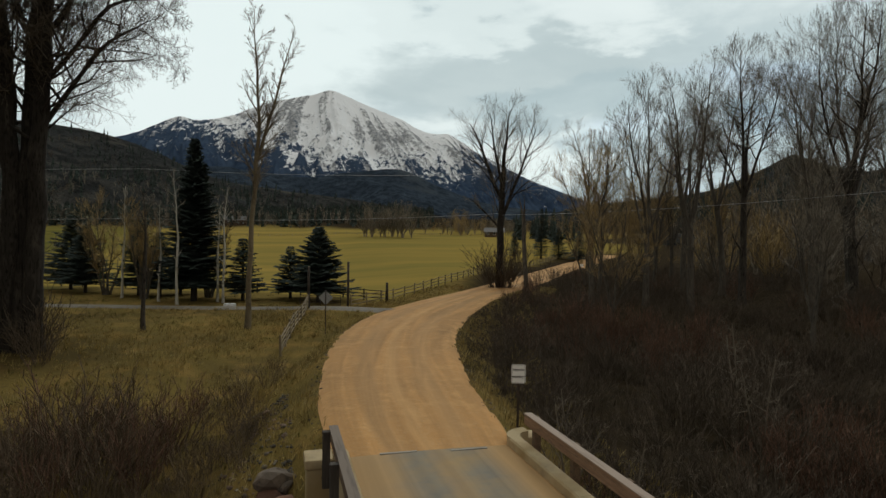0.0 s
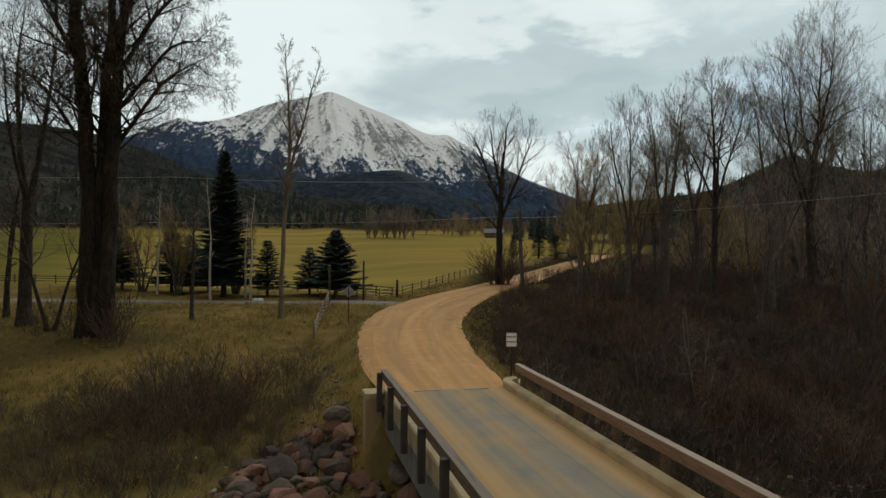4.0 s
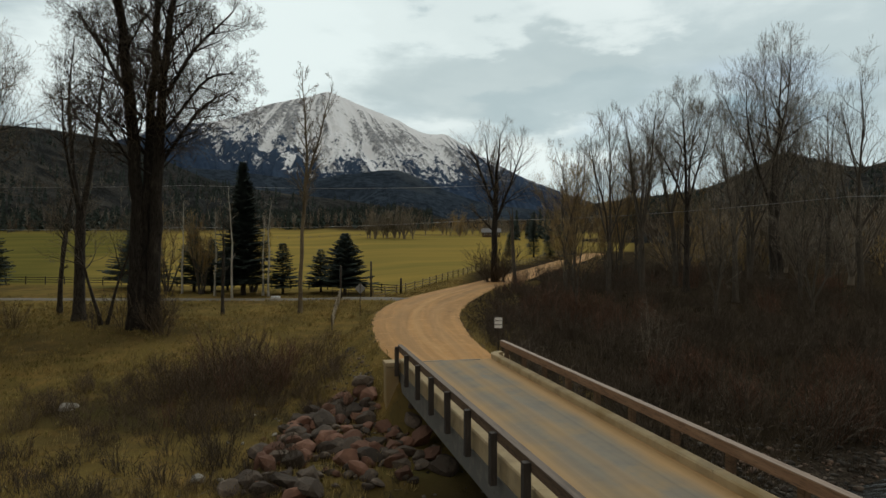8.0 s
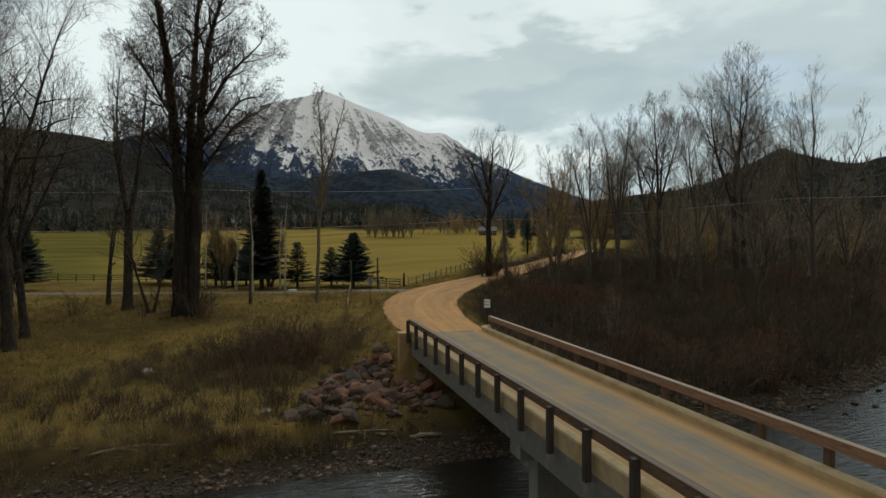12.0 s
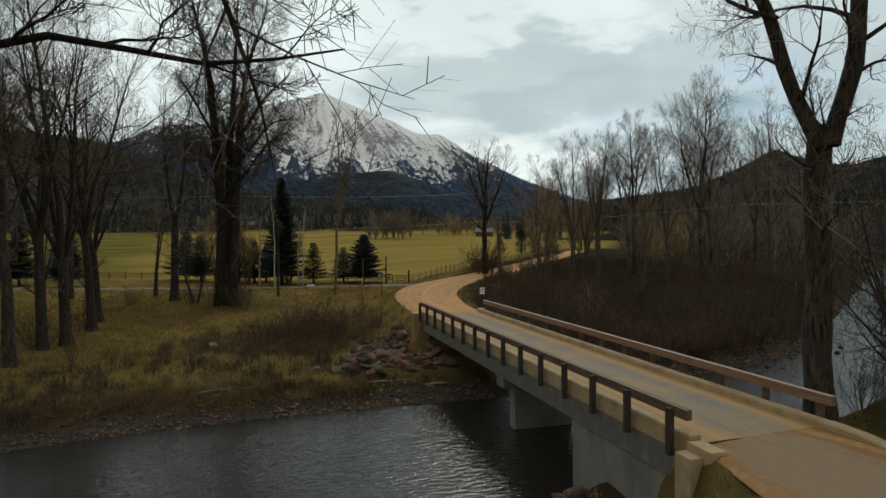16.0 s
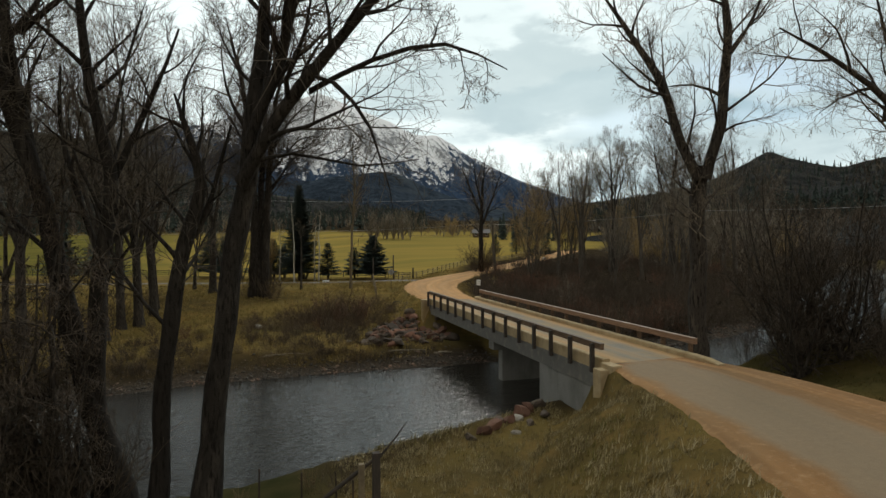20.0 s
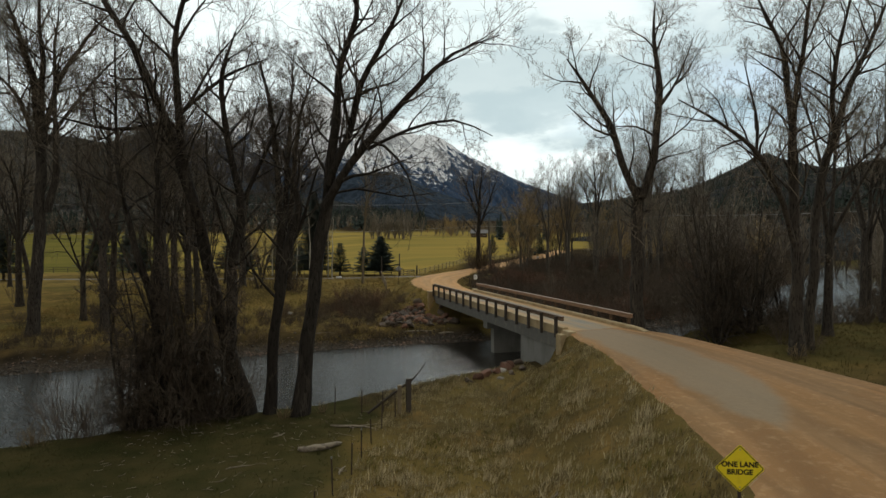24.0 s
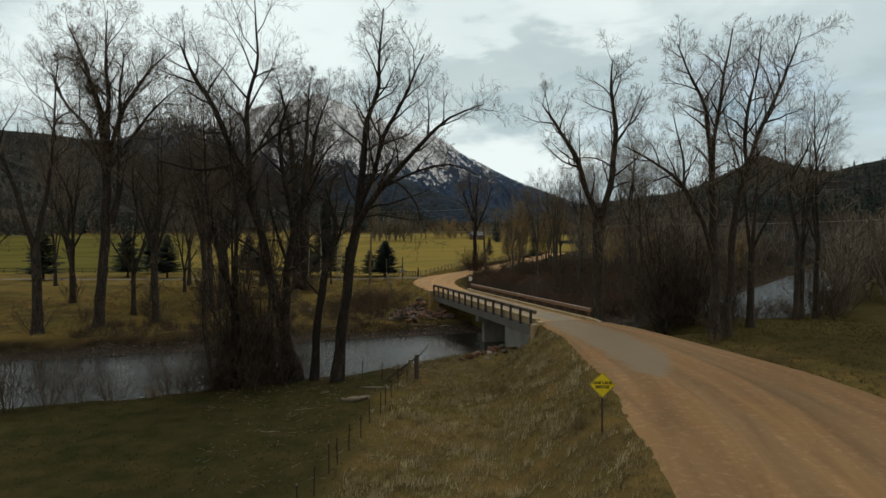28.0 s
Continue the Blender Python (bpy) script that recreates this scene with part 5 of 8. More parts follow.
# far bank, west meadow
shaped_tree("cottonwood_tree", on_ground(-17.2, 27.5), [
    [(-0.5, -0.2, 0.92), (0.0, 10.0, 0.80), (-0.5, 20.1, 0.66), (-1.4, 28.9, 0.46), (-2.6, 34, 0.25), (-3.3, 37.5, 0.08)],
    [(1.1, -0.2, 0.85), (1.6, 10.0, 0.74), (2.3, 19.5, 0.55), (3.3, 27.0, 0.36), (5.0, 32, 0.18), (6.0, 35.5, 0.07)],
    [(0.3, -0.2, 0.66), (0.8, 15.0, 0.60), (1.3, 23.3, 0.42), (1.7, 30.2, 0.28), (2.1, 37, 0.08)],
    [(2.5, 20.1, 0.30), (4.8, 23.9, 0.22), (8.0, 27.3, 0.07)],
    [(-0.6, 19.5, 0.30), (-2.8, 23.3, 0.22), (-5.2, 27.1, 0.07)],
    [(2.0, 14.1, 0.24), (5.0, 18.6, 0.17), (8.3, 20.6, 0.05)],
    [(2.2, 17.0, 0.22), (6.1, 21.2, 0.15), (9.0, 21.6, 0.05)],
    [(-0.3, 13.5, 0.22), (-3.4, 18, 0.16), (-6.4, 20.5, 0.05)]], 11,
    "very tall leafless cottonwood with several trunks from one base", spec=dict(count=(17, 9, 7, 5), levels=5, least=0.011, start=0.36, angle=(28, 68)), share=0.46, girth=0.68, mats=(M_BARK_DARK, M_TWIG_DARK))
bare_tree("cottonwood_tree", on_ground(-23.1, 32.0), 27.5, 0.52, [(-40, 14, 1.0, 0.8), (100, 12, 0.95, 0.75), (200, 18, 0.7, 0.5)], 12, fork=0.36, label=C_LABEL, spec=dict(count=(12, 8, 6, 4)))
bare_tree("cottonwood_tree", on_ground(-26.0, 36.5), 15, 0.25, [(0, 5, 1.0, 0.9), (140, 12, 0.8, 0.7)], 13, fork=0.3, label="slim leafless cottonwood in the meadow")
bare_tree("cottonwood_tree", on_ground(-20.5, 29.5), 13, 0.20, [(-60, 14, 1.0, 0.9), (60, 16, 0.9, 0.8)], 14, label="small forked leafless tree in dry grass")
shaped_tree("cottonwood_tree", on_ground(-3.7, 32.9), [
    [(0.0, -0.3, 0.36), (0.2, 5.0, 0.31), (0.4, 10.0, 0.27), (0.75, 14.6, 0.22), (0.6, 19.0, 0.13), (0.3, 24.2, 0.03)],
    [(0.7, 13.0, 0.20), (2.0, 17.6, 0.14), (3.3, 23.2, 0.03)]], 15,
    "tall slender two-topped cottonwood with yellowish bark", mats=(M_BARK_PALE, M_TWIG), spec=dict(count=(22, 7, 6, 4), levels=5, ratio=((0.10, 0.22), (0.35, 0.55), (0.4, 0.65), (0.4, 0.6)), angle=(18, 46), start=0.4, least=0.010), share=0.40, depth=0.05, girth=0.62)
bare_tree("young_tree", on_ground(-10.9, 32.7), 10.5, 0.16, [(0, 2, 1.0, 0.9)], 16, fork=0.55, label="thin young leafless tree with a bare stem", spec=dict(count=(9, 5, 4, 3), low=2))
WEST = dict(sides=(9, 5, 3, 2, 2), count=(14, 9, 9, 0), levels=4, least=0.0105, ratio=((0.26, 0.46), (0.40, 0.65), (0.55, 0.9), (0.5, 0.8)))
shaped_tree("cottonwood_tree", on_ground(-41.0, -3.0), [
    [(-0.4, -0.4, 0.84), (0.5, 9.1, 0.74), (0.8, 20.0, 0.60), (-0.3, 26.6, 0.40), (-2.1, 32.0, 0.20), (-3.4, 34.6, 0.07)],
    [(0.8, 18.5, 0.46), (2.1, 24.9, 0.34), (4.5, 29.3, 0.22), (7.3, 32.5, 0.07)],
    [(0.8, 18.8, 0.46), (1.2, 26.6, 0.34), (1.1, 32.0, 0.18), (1.4, 36.3, 0.06)],
    [(0.8, 17.5, 0.33), (-1.5, 22.8, 0.26), (-4.1, 25.9, 0.18), (-6.2, 29.7, 0.06)],
    [(0.9, 17.8, 0.33), (3.4, 22.2, 0.25), (6.4, 26.0, 0.15), (8.6, 28.2, 0.06)],
    [(1.4, 12.0, 0.55), (2.6, 17.0, 0.42), (3.0, 24.0, 0.26), (4.0, 31.0, 0.07)]], 18,
    "broad-crowned tall leafless cottonwood in the meadow", spec=dict(count=(13, 9, 7, 4), levels=5, least=0.011, start=0.5), share=0.40, girth=0.7)
bare_tree("cottonwood_tree", on_ground(-46.0, -7.5), 32, 0.55, [(-75, 18, 1.0, 0.8), (105, 12, 0.95, 0.75)], 20, fork=0.3, label=C_LABEL, spec=WEST)
for k, (x, y, h, r, f) in enumerate(((-35.5, -0.5, 28, 0.42, 0.3), (-30.0, 2.5, 27, 0.40, 0.35), (-28.5, 10.2, 33, 0.45, 0.22), (-29.9, 8.8, 31, 0.40, 0.3), (-28.1, 16.0, 30, 0.40, 0.28), (-54, 36, 26, 0.36, 0.3), (-39, 19, 27, 0.4, 0.3), (-28.5, 20.5, 24, 0.32, 0.3), (-60, 8, 30, 0.45, 0.3), (-50, 20, 27, 0.4, 0.3), (-36, 38, 22, 0.32, 0.3))):
    bare_tree("cottonwood_tree", on_ground(x, y), h, r * 1.1, [((k * 77 + 20) % 360, 8, 1.0, 0.8), ((k * 77 + 170) % 360, 12, 0.95, 0.72), ((k * 77 + 260) % 360, 17, 0.85, 0.6), ((k * 77 + 95) % 360, 24, 0.7, 0.5), ((k * 77 + 320) % 360, 28, 0.6, 0.42)], 120 + k, fork=f, label=C_LABEL, spec=WEST, group="meadow cottonwoods")
DENSE = dict(sides=(9, 5, 3, 2, 2), count=(12, 8, 6, 0), levels=4, least=0.014, angle=(25, 75), ratio=((0.24, 0.42), (0.40, 0.65), (0.55, 0.9), (0.5, 0.8)))
for k, (x, y, h, r, f) in enumerate(((-39.5, 7.5, 22, 0.34, 0.25), (-52.0, -10.5, 24, 0.38, 0.22), (-62.0, 22.0, 24, 0.36, 0.22), (-35.5, 27.0, 17, 0.26, 0.2), (-58.0, 40.0, 20, 0.3, 0.2))):
    bare_tree("cottonwood_tree", on_ground(x, y), h, r, [((k * 83 + j * 67) % 360, 7 + 6 * j, 1.0 - 0.1 * j, 0.8 - 0.09 * j) for j in range(5)], 900 + k, fork=f, label="leafless cottonwood with dense dark twigs in the riverside wood", spec=dict(DENSE, low=9), group="riverside wood")
# near bank, beside the river
shaped_tree("riverside_cottonwood", (-17.9, -37.4, -3.0), [
    [(0.1, 0.1, 0.58), (0.7, 5.2, 0.48), (1.2, 9.4, 0.47), (1.7, 12.4, 0.42), (2.0, 16.0, 0.30), (2.3, 19.0, 0.24), (3.1, 21.4, 0.18), (3.2, 25.0, 0.10), (3.5, 27.3, 0.04)],
    [(1.4, 11.0, 0.34), (3.0, 13.3, 0.30), (5.0, 15.6, 0.24), (6.5, 17.1, 0.18), (8.3, 18.7, 0.12), (10.6, 19.6, 0.04)],
    [(1.7, 12.2, 0.28), (2.9, 15.1, 0.24), (3.6, 17.5, 0.21), (5.0, 20.2, 0.15), (6.5, 23.2, 0.05)],
    [(3.8, 14.1, 0.15), (5.9, 15.1, 0.12), (8.3, 15.6, 0.09), (10.4, 14.8, 0.03)],
    [(1.6, 11.6, 0.10), (3.2, 12.0, 0.08), (5.4, 11.6, 0.05), (7.4, 11.8, 0.02)]], 31,
    "large leafless cottonwood with spreading limbs on the river bank", spec=dict(levels=5, count=(13, 8, 6, 4), least=0.0075, start=0.45), share=0.34, depth=0.22, mats=(M_BARK_DARK, M_TWIG_DARK))
shaped_tree("riverside_cottonwood", (-18.9, -36.8, -3.0), [
    [(-0.5, -0.1, 0.40), (0.0, 5.2, 0.36), (0.7, 9.1, 0.33), (1.2, 11.0, 0.26), (0.9, 12.8, 0.15), (0.5, 14.0, 0.05)],
    [(0.8, 9.2, 0.15), (1.5, 10.7, 0.12), (2.1, 13.1, 0.05)],
    [(0.1, 6.0, 0.10), (-1.4, 8.0, 0.08), (-2.2, 10.6, 0.03)]], 32,
    "broken-topped leafless cottonwood on the river bank", spec=dict(count=(10, 7, 6, 4), start=0.4), share=0.30, mats=(M_BARK_DARK, M_TWIG_DARK))
shaped_tree("riverside_cottonwood", (-19.9, -36.5, -3.0), [
    [(-0.4, -0.4, 0.54), (-1.6, 3.7, 0.48), (-2.6, 7.9, 0.43), (-3.6, 12.2, 0.37), (-4.9, 15.8, 0.31), (-6.4, 19.4, 0.24), (-7.8, 21.8, 0.18), (-9.0, 24.4, 0.05)],
    [(-3.7, 12.4, 0.28), (-3.9, 16.7, 0.24), (-3.7, 20.3, 0.18), (-2.9, 23.0, 0.12), (-3.0, 26.6, 0.04)],
    [(-3.9, 16.2, 0.15), (-1.6, 18.2, 0.12), (0.5, 19.1, 0.04)],
    [(-4.9, 15.6, 0.15), (-7.6, 15.2, 0.12), (-10.6, 15.9, 0.04)],
    [(-2.8, 8.6, 0.14), (-5.2, 10.4, 0.10), (-7.8, 10.2, 0.03)]], 33,
    "leafless cottonwood leaning out over the river", spec=dict(levels=5, count=(12, 8, 6, 4), least=0.0075, start=0.42), share=0.34, depth=0.2, mats=(M_BARK_DARK, M_TWIG_DARK))
shaped_tree("riverside_cottonwood", (-20.5, -36.2, -3.0), [
    [(-0.7, -0.5, 0.45), (-0.8, 4.0, 0.40), (-0.6, 8.5, 0.34), (-0.2, 11.6, 0.28), (-1.0, 15.2, 0.21), (-1.1, 18.2, 0.15), (-0.4, 20.3, 0.05)],
    [(-0.3, 11.2, 0.18), (1.1, 14.0, 0.12), (2.0, 16.4, 0.05)],
    [(-0.7, 8.6, 0.15), (-1.9, 12.2, 0.12), (-2.2, 15.2, 0.05)]], 35,
    "upright leafless cottonwood on the river bank", spec=dict(levels=5, count=(11, 8, 6, 4), least=0.008, start=0.4), share=0.36, mats=(M_BARK_DARK, M_TWIG_DARK))
bare_tree("riverside_cottonwood", on_ground(-24.5, -37.2), 21.0, 0.36, [(-75, 18, 1.0, 0.8), (80, 12, 0.9, 0.7), (0, 20, 0.7, 0.5)], 34, fork=0.3, lean=(-3, 0), mats=(M_BARK_DARK, M_TWIG_DARK), label="leafless cottonwood with tangled twigs by the water", spec=dict(count=(14, 9, 7, 4), low=8))
for k, (x, y, h) in enumerate(((-22.9, -36.8, 13.5), (-24.0, -37.0, 14.5), (-25.1, -37.2, 12.5), (-22.0, -36.6, 9.0), (-23.4, -37.6, 8.0), (-26.0, -37.9, 8.5))):
    bare_tree("tangled_tree", on_ground(x, y), h, 0.13, [((k * 50 + j * 72) % 360, 4 + 4 * (j % 3), 1.0 - 0.1 * j, 0.7) for j in range(5)], 270 + k, mats=(M_BARK, M_BRUSH_LOW), label="dark leafless tree overgrown with tangled twigs by the water", spec=dict(sides=(9, 5, 3, 2, 2), count=(20, 9, 8, 0), angle=(40, 110), least=0.011, ratio=((0.10, 0.2), (0.4, 0.7), (0.5, 0.9), (0.4, 0.6)), **{"from": (0.03, 0.1, 0.1, 0.2)}), up=-0.06, group="tangled trees")
# near bank, east of the road
EASTN = dict(levels=5, count=(14, 8, 6, 4), least=0.008, start=0.6)
shaped_tree("cottonwood_tree", (7.5, -30.6, -1.0), [
    [(0.0, -0.2, 0.66), (0.0, 6.2, 0.60), (0.2, 11.2, 0.55)],
    [(0.0, 10.4, 0.40), (-1.2, 13.4, 0.34), (-2.1, 16.4, 0.30), (-3.6, 18.9, 0.21), (-5.1, 21.2, 0.07)],
    [(0.4, 10.4, 0.44), (1.3, 14.3, 0.38), (1.7, 18.9, 0.30), (1.2, 22.7, 0.17), (1.5, 25.3, 0.05)],
    [(-1.6, 15.0, 0.14), (-3.4, 15.6, 0.10), (-5.4, 17.4, 0.03)],
    [(1.7, 17.4, 0.14), (3.0, 19.4, 0.10), (4.0, 22.4, 0.03)]], 41,
    "tall forked leafless cottonwood beside the bridge", spec=EASTN, share=0.32)
shaped_tree("cottonwood_tree", (12.8, -39.5, -1.2), [
    [(0.4, -0.4, 0.60), (0.4, 6.5, 0.46), (0.2, 11.9, 0.39), (0.1, 15.5, 0.29), (-0.3, 19.1, 0.21), (-1.4, 21.6, 0.14), (-2.7, 24.8, 0.05)],
    [(0.1, 15.0, 0.22), (0.6, 19.5, 0.18), (1.3, 23.4, 0.11), (1.7, 25.9, 0.04)],
    [(0.4, 6.7, 0.26), (-2.3, 12.3, 0.21), (-5.2, 14.6, 0.14), (-7.9, 16.0, 0.04)],
    [(-2.4, 12.4, 0.14), (-2.6, 15.4, 0.10), (-3.6, 18.6, 0.03)]], 42,
    "leafless cottonwood with one long low limb by the road", spec=dict(EASTN, start=0.4), share=0.34)
shaped_tree("cottonwood_tree", (15.2, -38.4, -1.2), [
    [(0.1, -0.7, 0.45), (0.5, 5.3, 0.41), (1.0, 11.0, 0.37), (2.1, 14.8, 0.30), (3.6, 18.9, 0.22), (5.5, 23.0, 0.11), (6.8, 26.4, 0.05)],
    [(1.9, 14.2, 0.23), (1.5, 18.5, 0.19), (2.3, 22.2, 0.11), (2.6, 25.6, 0.04)],
    [(0.8, 9.4, 0.16), (3.2, 12.4, 0.12), (5.6, 14.2, 0.04)]], 47,
    "leaning leafless cottonwood at the edge of the road", spec=dict(EASTN, start=0.4), share=0.36)
bare_tree("cottonwood_tree", on_ground(22, -34.0), 25, 0.36, [(-60, 10, 0.95, 0.7), (60, 12, 1.0, 0.75), (150, 16, 0.8, 0.6)], 43, fork=0.3, label=C_LABEL)
for k, (x, y, h) in enumerate(((39.5, -22.5, 27), (41.0, -21.8, 26), (43.0, -22.2, 28))):
    bare_tree("cottonwood_tree", on_ground(x, y), h, 0.38, [(k * 120, 8, 1.0, 0.8), (k * 120 + 150, 14, 0.85, 0.7), (k * 120 + 70, 20, 0.7, 0.5)], 44 + k, fork=0.32, label="one of three leafless cottonwoods standing close together", group="three trees by the bend")
# far bank, east woods
FARW = dict(sides=(9, 5, 3, 2, 2), count=(13, 8, 8, 0), least=0.0085, thick=(0.12, 0.04, 0.016, 0.01), ratio=((0.26, 0.46), (0.42, 0.68), (0.6, 0.95), (0.4, 0.65)), angle=(22, 50))
for k, (x, y, h) in enumerate(((37.5, 56, 10.5), (41, 50, 10), (45, 55, 12), (52, 48, 13), (-15.5, 56.5, 8.0), (-20.5, 62.0, 8.5), (-9.0, 57.5, 7.0))):
    bare_tree("golden_willow", on_ground(x, y), h * 1.25, 0.2, [((k * 60 + j * 72) % 360, 9 + 5 * (j % 3), 1.0 - 0.08 * j, 0.7) for j in range(5)], 150 + k, mats=(M_BARK_GREY, M_TWIG_GOLD), label="leafless willow with golden-brown upright twigs", spec=dict(sides=(9, 5, 3, 2, 2), count=(13, 8, 7, 0), angle=(12, 34), least=0.009, thick=(0.09, 0.035, 0.015, 0.01), ratio=((0.26, 0.46), (0.42, 0.65), (0.6, 0.95), (0.4, 0.65))), group="golden willows")
for k, (x, y, h, r, f) in enumerate(((26, 34, 15.5, 0.24, 0.35), (31, 33, 21, 0.30, 0.3), (33.5, 30, 21, 0.30, 0.38), (36.5, 35, 22, 0.3, 0.4), (40.8, 32.3, 25, 0.36, 0.42), (41.5, 25, 22, 0.32, 0.3), (50.5, 29, 30, 0.46, 0.36), (45, 40, 24, 0.34, 0.4), (58, 36, 30, 0.46, 0.3), (62, 28, 27, 0.4, 0.3), (38.6, 57.6, 22.0, 0.32, 0.4), (23.6, 43, 11, 0.26, 0.75), (21, 22, 11, 0.16, 0.2), (30, 14, 12, 0.18, 0.2), (38, 12, 13, 0.2, 0.2), (70, 40, 28, 0.4, 0.3), (54, 16, 17, 0.28, 0.3), (29, 38, 15, 0.2, 0.35), (38, 42, 17, 0.24, 0.3), (43, 46, 18, 0.26, 0.3), (54, 37, 22, 0.32, 0.3), (47, 22, 16, 0.24, 0.3), (64, 48, 22, 0.32, 0.3))):
    two = [((k * 67) % 360, 9, 1.0, 0.8), ((k * 67 + 160) % 360, 15, 0.92, 0.72), ((k * 67 + 260) % 360, 21, 0.82, 0.6), ((k * 67 + 60) % 360, 22, 0.65, 0.5)]
    gold = k in (0, 12, 17, 18, 19)
    bare_tree("cottonwood_tree", on_ground(x, y), h * (1.0 if k == 11 else 0.97), r * 1.0, two[:2] if k == 11 else two, 70 + k, fork=f, lean=(-6, 0) if k == 11 else (0, 0), mats=(M_BARK if k in (4, 6, 8) else M_BARK_GREY, M_TWIG_GOLD if gold else (M_TWIG if k in (4, 6, 8) else M_TWIG_FAR)),
              label="leafless tree with golden-brown twigs" if gold else ("leaning broken trunk with few branches" if k == 11 else C_LABEL), spec=dict(FARW, count=(17, 11, 10, 0), thick=(0.2, 0.06, 0.02, 0.01), angle=(26, 58)) if k in (4, 6, 8) else FARW if k != 11 else dict(count=(2, 3, 3, 2), low=0), group="east woods")
shaped_tree("cottonwood_tree", on_ground(27.7, 62.3), [
    [(0.0, -0.3, 0.62), (0.0, 7.0, 0.55), (0.2, 13.5, 0.46), (0.4, 18.0, 0.28), (1.0, 24.0, 0.05)],
    [(0.1, 12.0, 0.34), (-1.8, 16.5, 0.24), (-3.0, 20.0, 0.14), (-4.4, 22.6, 0.04)],
    [(0.2, 14.0, 0.26), (-0.9, 18.5, 0.18), (-1.7, 23.6, 0.04)],
    [(0.1, 9.5, 0.30), (1.8, 14.0, 0.24), (3.2, 18.0, 0.15), (4.4, 21.6, 0.04)],
    [(0.0, 8.0, 0.16), (-2.2, 10.5, 0.11), (-4.0, 12.0, 0.03)]], 81,
    "broad leafless cottonwood standing at the road bend", spec=dict(FARW, levels=4, count=(14, 9, 8, 0), start=0.4), share=0.40, girth=0.85, mats=(M_BARK_DARK, M_TWIG))
for k, (x, y, h) in enumerate(((8.0, 2.6, 3.0), (9.6, 1.4, 2.4), (17.6, 4.6, 4.6), (20.8, 9.6, 4.4), (10.6, 7.6, 2.8), (8.4, -2.2, 2.4))):
    bare_tree("sapling", on_ground(x, y), h, 0.05, [((k * 80 + j * 130) % 360, 10 + 12 * j, 1.0 - 0.15 * j, 0.8) for j in range(3)], 940 + k, mats=(M_TWIG, M_TWIG), label="pale dead sapling standing in the dark thicket", spec=dict(count=(8, 5, 3, 0), levels=4, angle=(35, 85), least=0.006, ratio=((0.25, 0.5), (0.35, 0.6), (0.4, 0.7), (0.4, 0.6))), group="pale saplings", flare=1.1)
# aspens by the drive
for k, (x, y, h) in enumerate(((-11.2, 50.1, 13.8), (-6.9, 51.2, 12.3), (-18.2, 58.9, 12.8), (-7.6, 52.4, 10.5), (-13.6, 54.0, 10.5))):
    bare_tree("aspen_tree", on_ground(x, y), h, 0.13, [(k * 50, 3, 1.0, 0.9)], 100 + k, fork=0.5, mats=(M_ASPEN, M_TWIG_PALE), label="slender white-barked leafless aspen", spec=dict(count=(14, 5, 4, 3), ratio=((0.18, 0.3), (0.3, 0.5), (0.3, 0.5), (0.4, 0.6)), least=0.010, low=5), group="aspens by the drive")
# spruces
for k, (x, y, h, s, lab) in enumerate(((-10.1, 53.9, 17.6, 2.5, "tall dark narrow spruce"), (-17.0, 61.5, 9.0, 1.9, "medium dark spruce behind a fence"), (-23.5, 65.0, 8.4, 2.3, "medium dark spruce behind a fence"), (-5.1, 53.4, 6.9, 1.5, "small dark spruce beside the drive"), (-0.1, 54.5, 5.9, 1.6, "small dark spruce beside the drive"), (2.75, 50.9, 8.2, 2.3, "full dark spruce by the gate"), (-14.5, 60, 7.5, 1.7, "medium dark spruce behind a fence"), (-26.5, 70, 9.5, 2.4, "medium dark spruce behind a fence"), (-12.6, 62, 6.5, 1.6, "small dark spruce behind the fence"), (-43.0, 61.5, 9.5, 2.4, "medium dark spruce behind a fence"), (-52.0, 68.0, 10.5, 2.6, "medium dark spruce behind a fence"), (-49.0, 80.0, 10.0, 2.5, "medium dark spruce in the hayfield's corner"), (-66.0, 60.0, 11.0, 2.7, "medium dark spruce behind a fence"))):
    conifer("spruce_tree", on_ground(x, y), h, s * (1.8 if k == 0 else 1.95), 200 + k, lab, bare=0.13 if k else 0.08, density=1.6 if k in (0, 5) else 1.25)
for k, (x, y, h, w_) in enumerate(((66, 134, 13.5, 2.6), (71, 134, 8.5, 3.4), (75, 130, 8.0, 3.0), (60, 138, 7.0, 2.2))):
    conifer("spruce_tree", on_ground(x, y), h, w_, 230 + k, "dark spruce behind the bend of the road")
for k, (x, y, h) in enumerate(((15.0, -30.2, 7.5), (16.2, -28.6, 11.0), (17.8, -30.8, 9.0), (19.6, -28.2, 13.0), (21.4, -30.6, 8.4), (17.6, -26.8, 12.0))):
    bare_tree("dark_thorn_tree", on_ground(x, y), h, 0.16, [((k * 50 + j * 60) % 360, 12 + 9 * (j % 3), 1.0 - 0.07 * j, 0.7) for j in range(6)], 250 + k, mats=(M_BARK, M_BRUSH_LOW), label="dense dark thorny leafless tree beside the bridge", spec=dict(count=(11, 8, 7, 0), angle=(25, 75), least=0.010, sides=(9, 5, 3, 2, 2), **{"from": (0.05, 0.1, 0.15, 0.2)}), group="dark thorn trees")

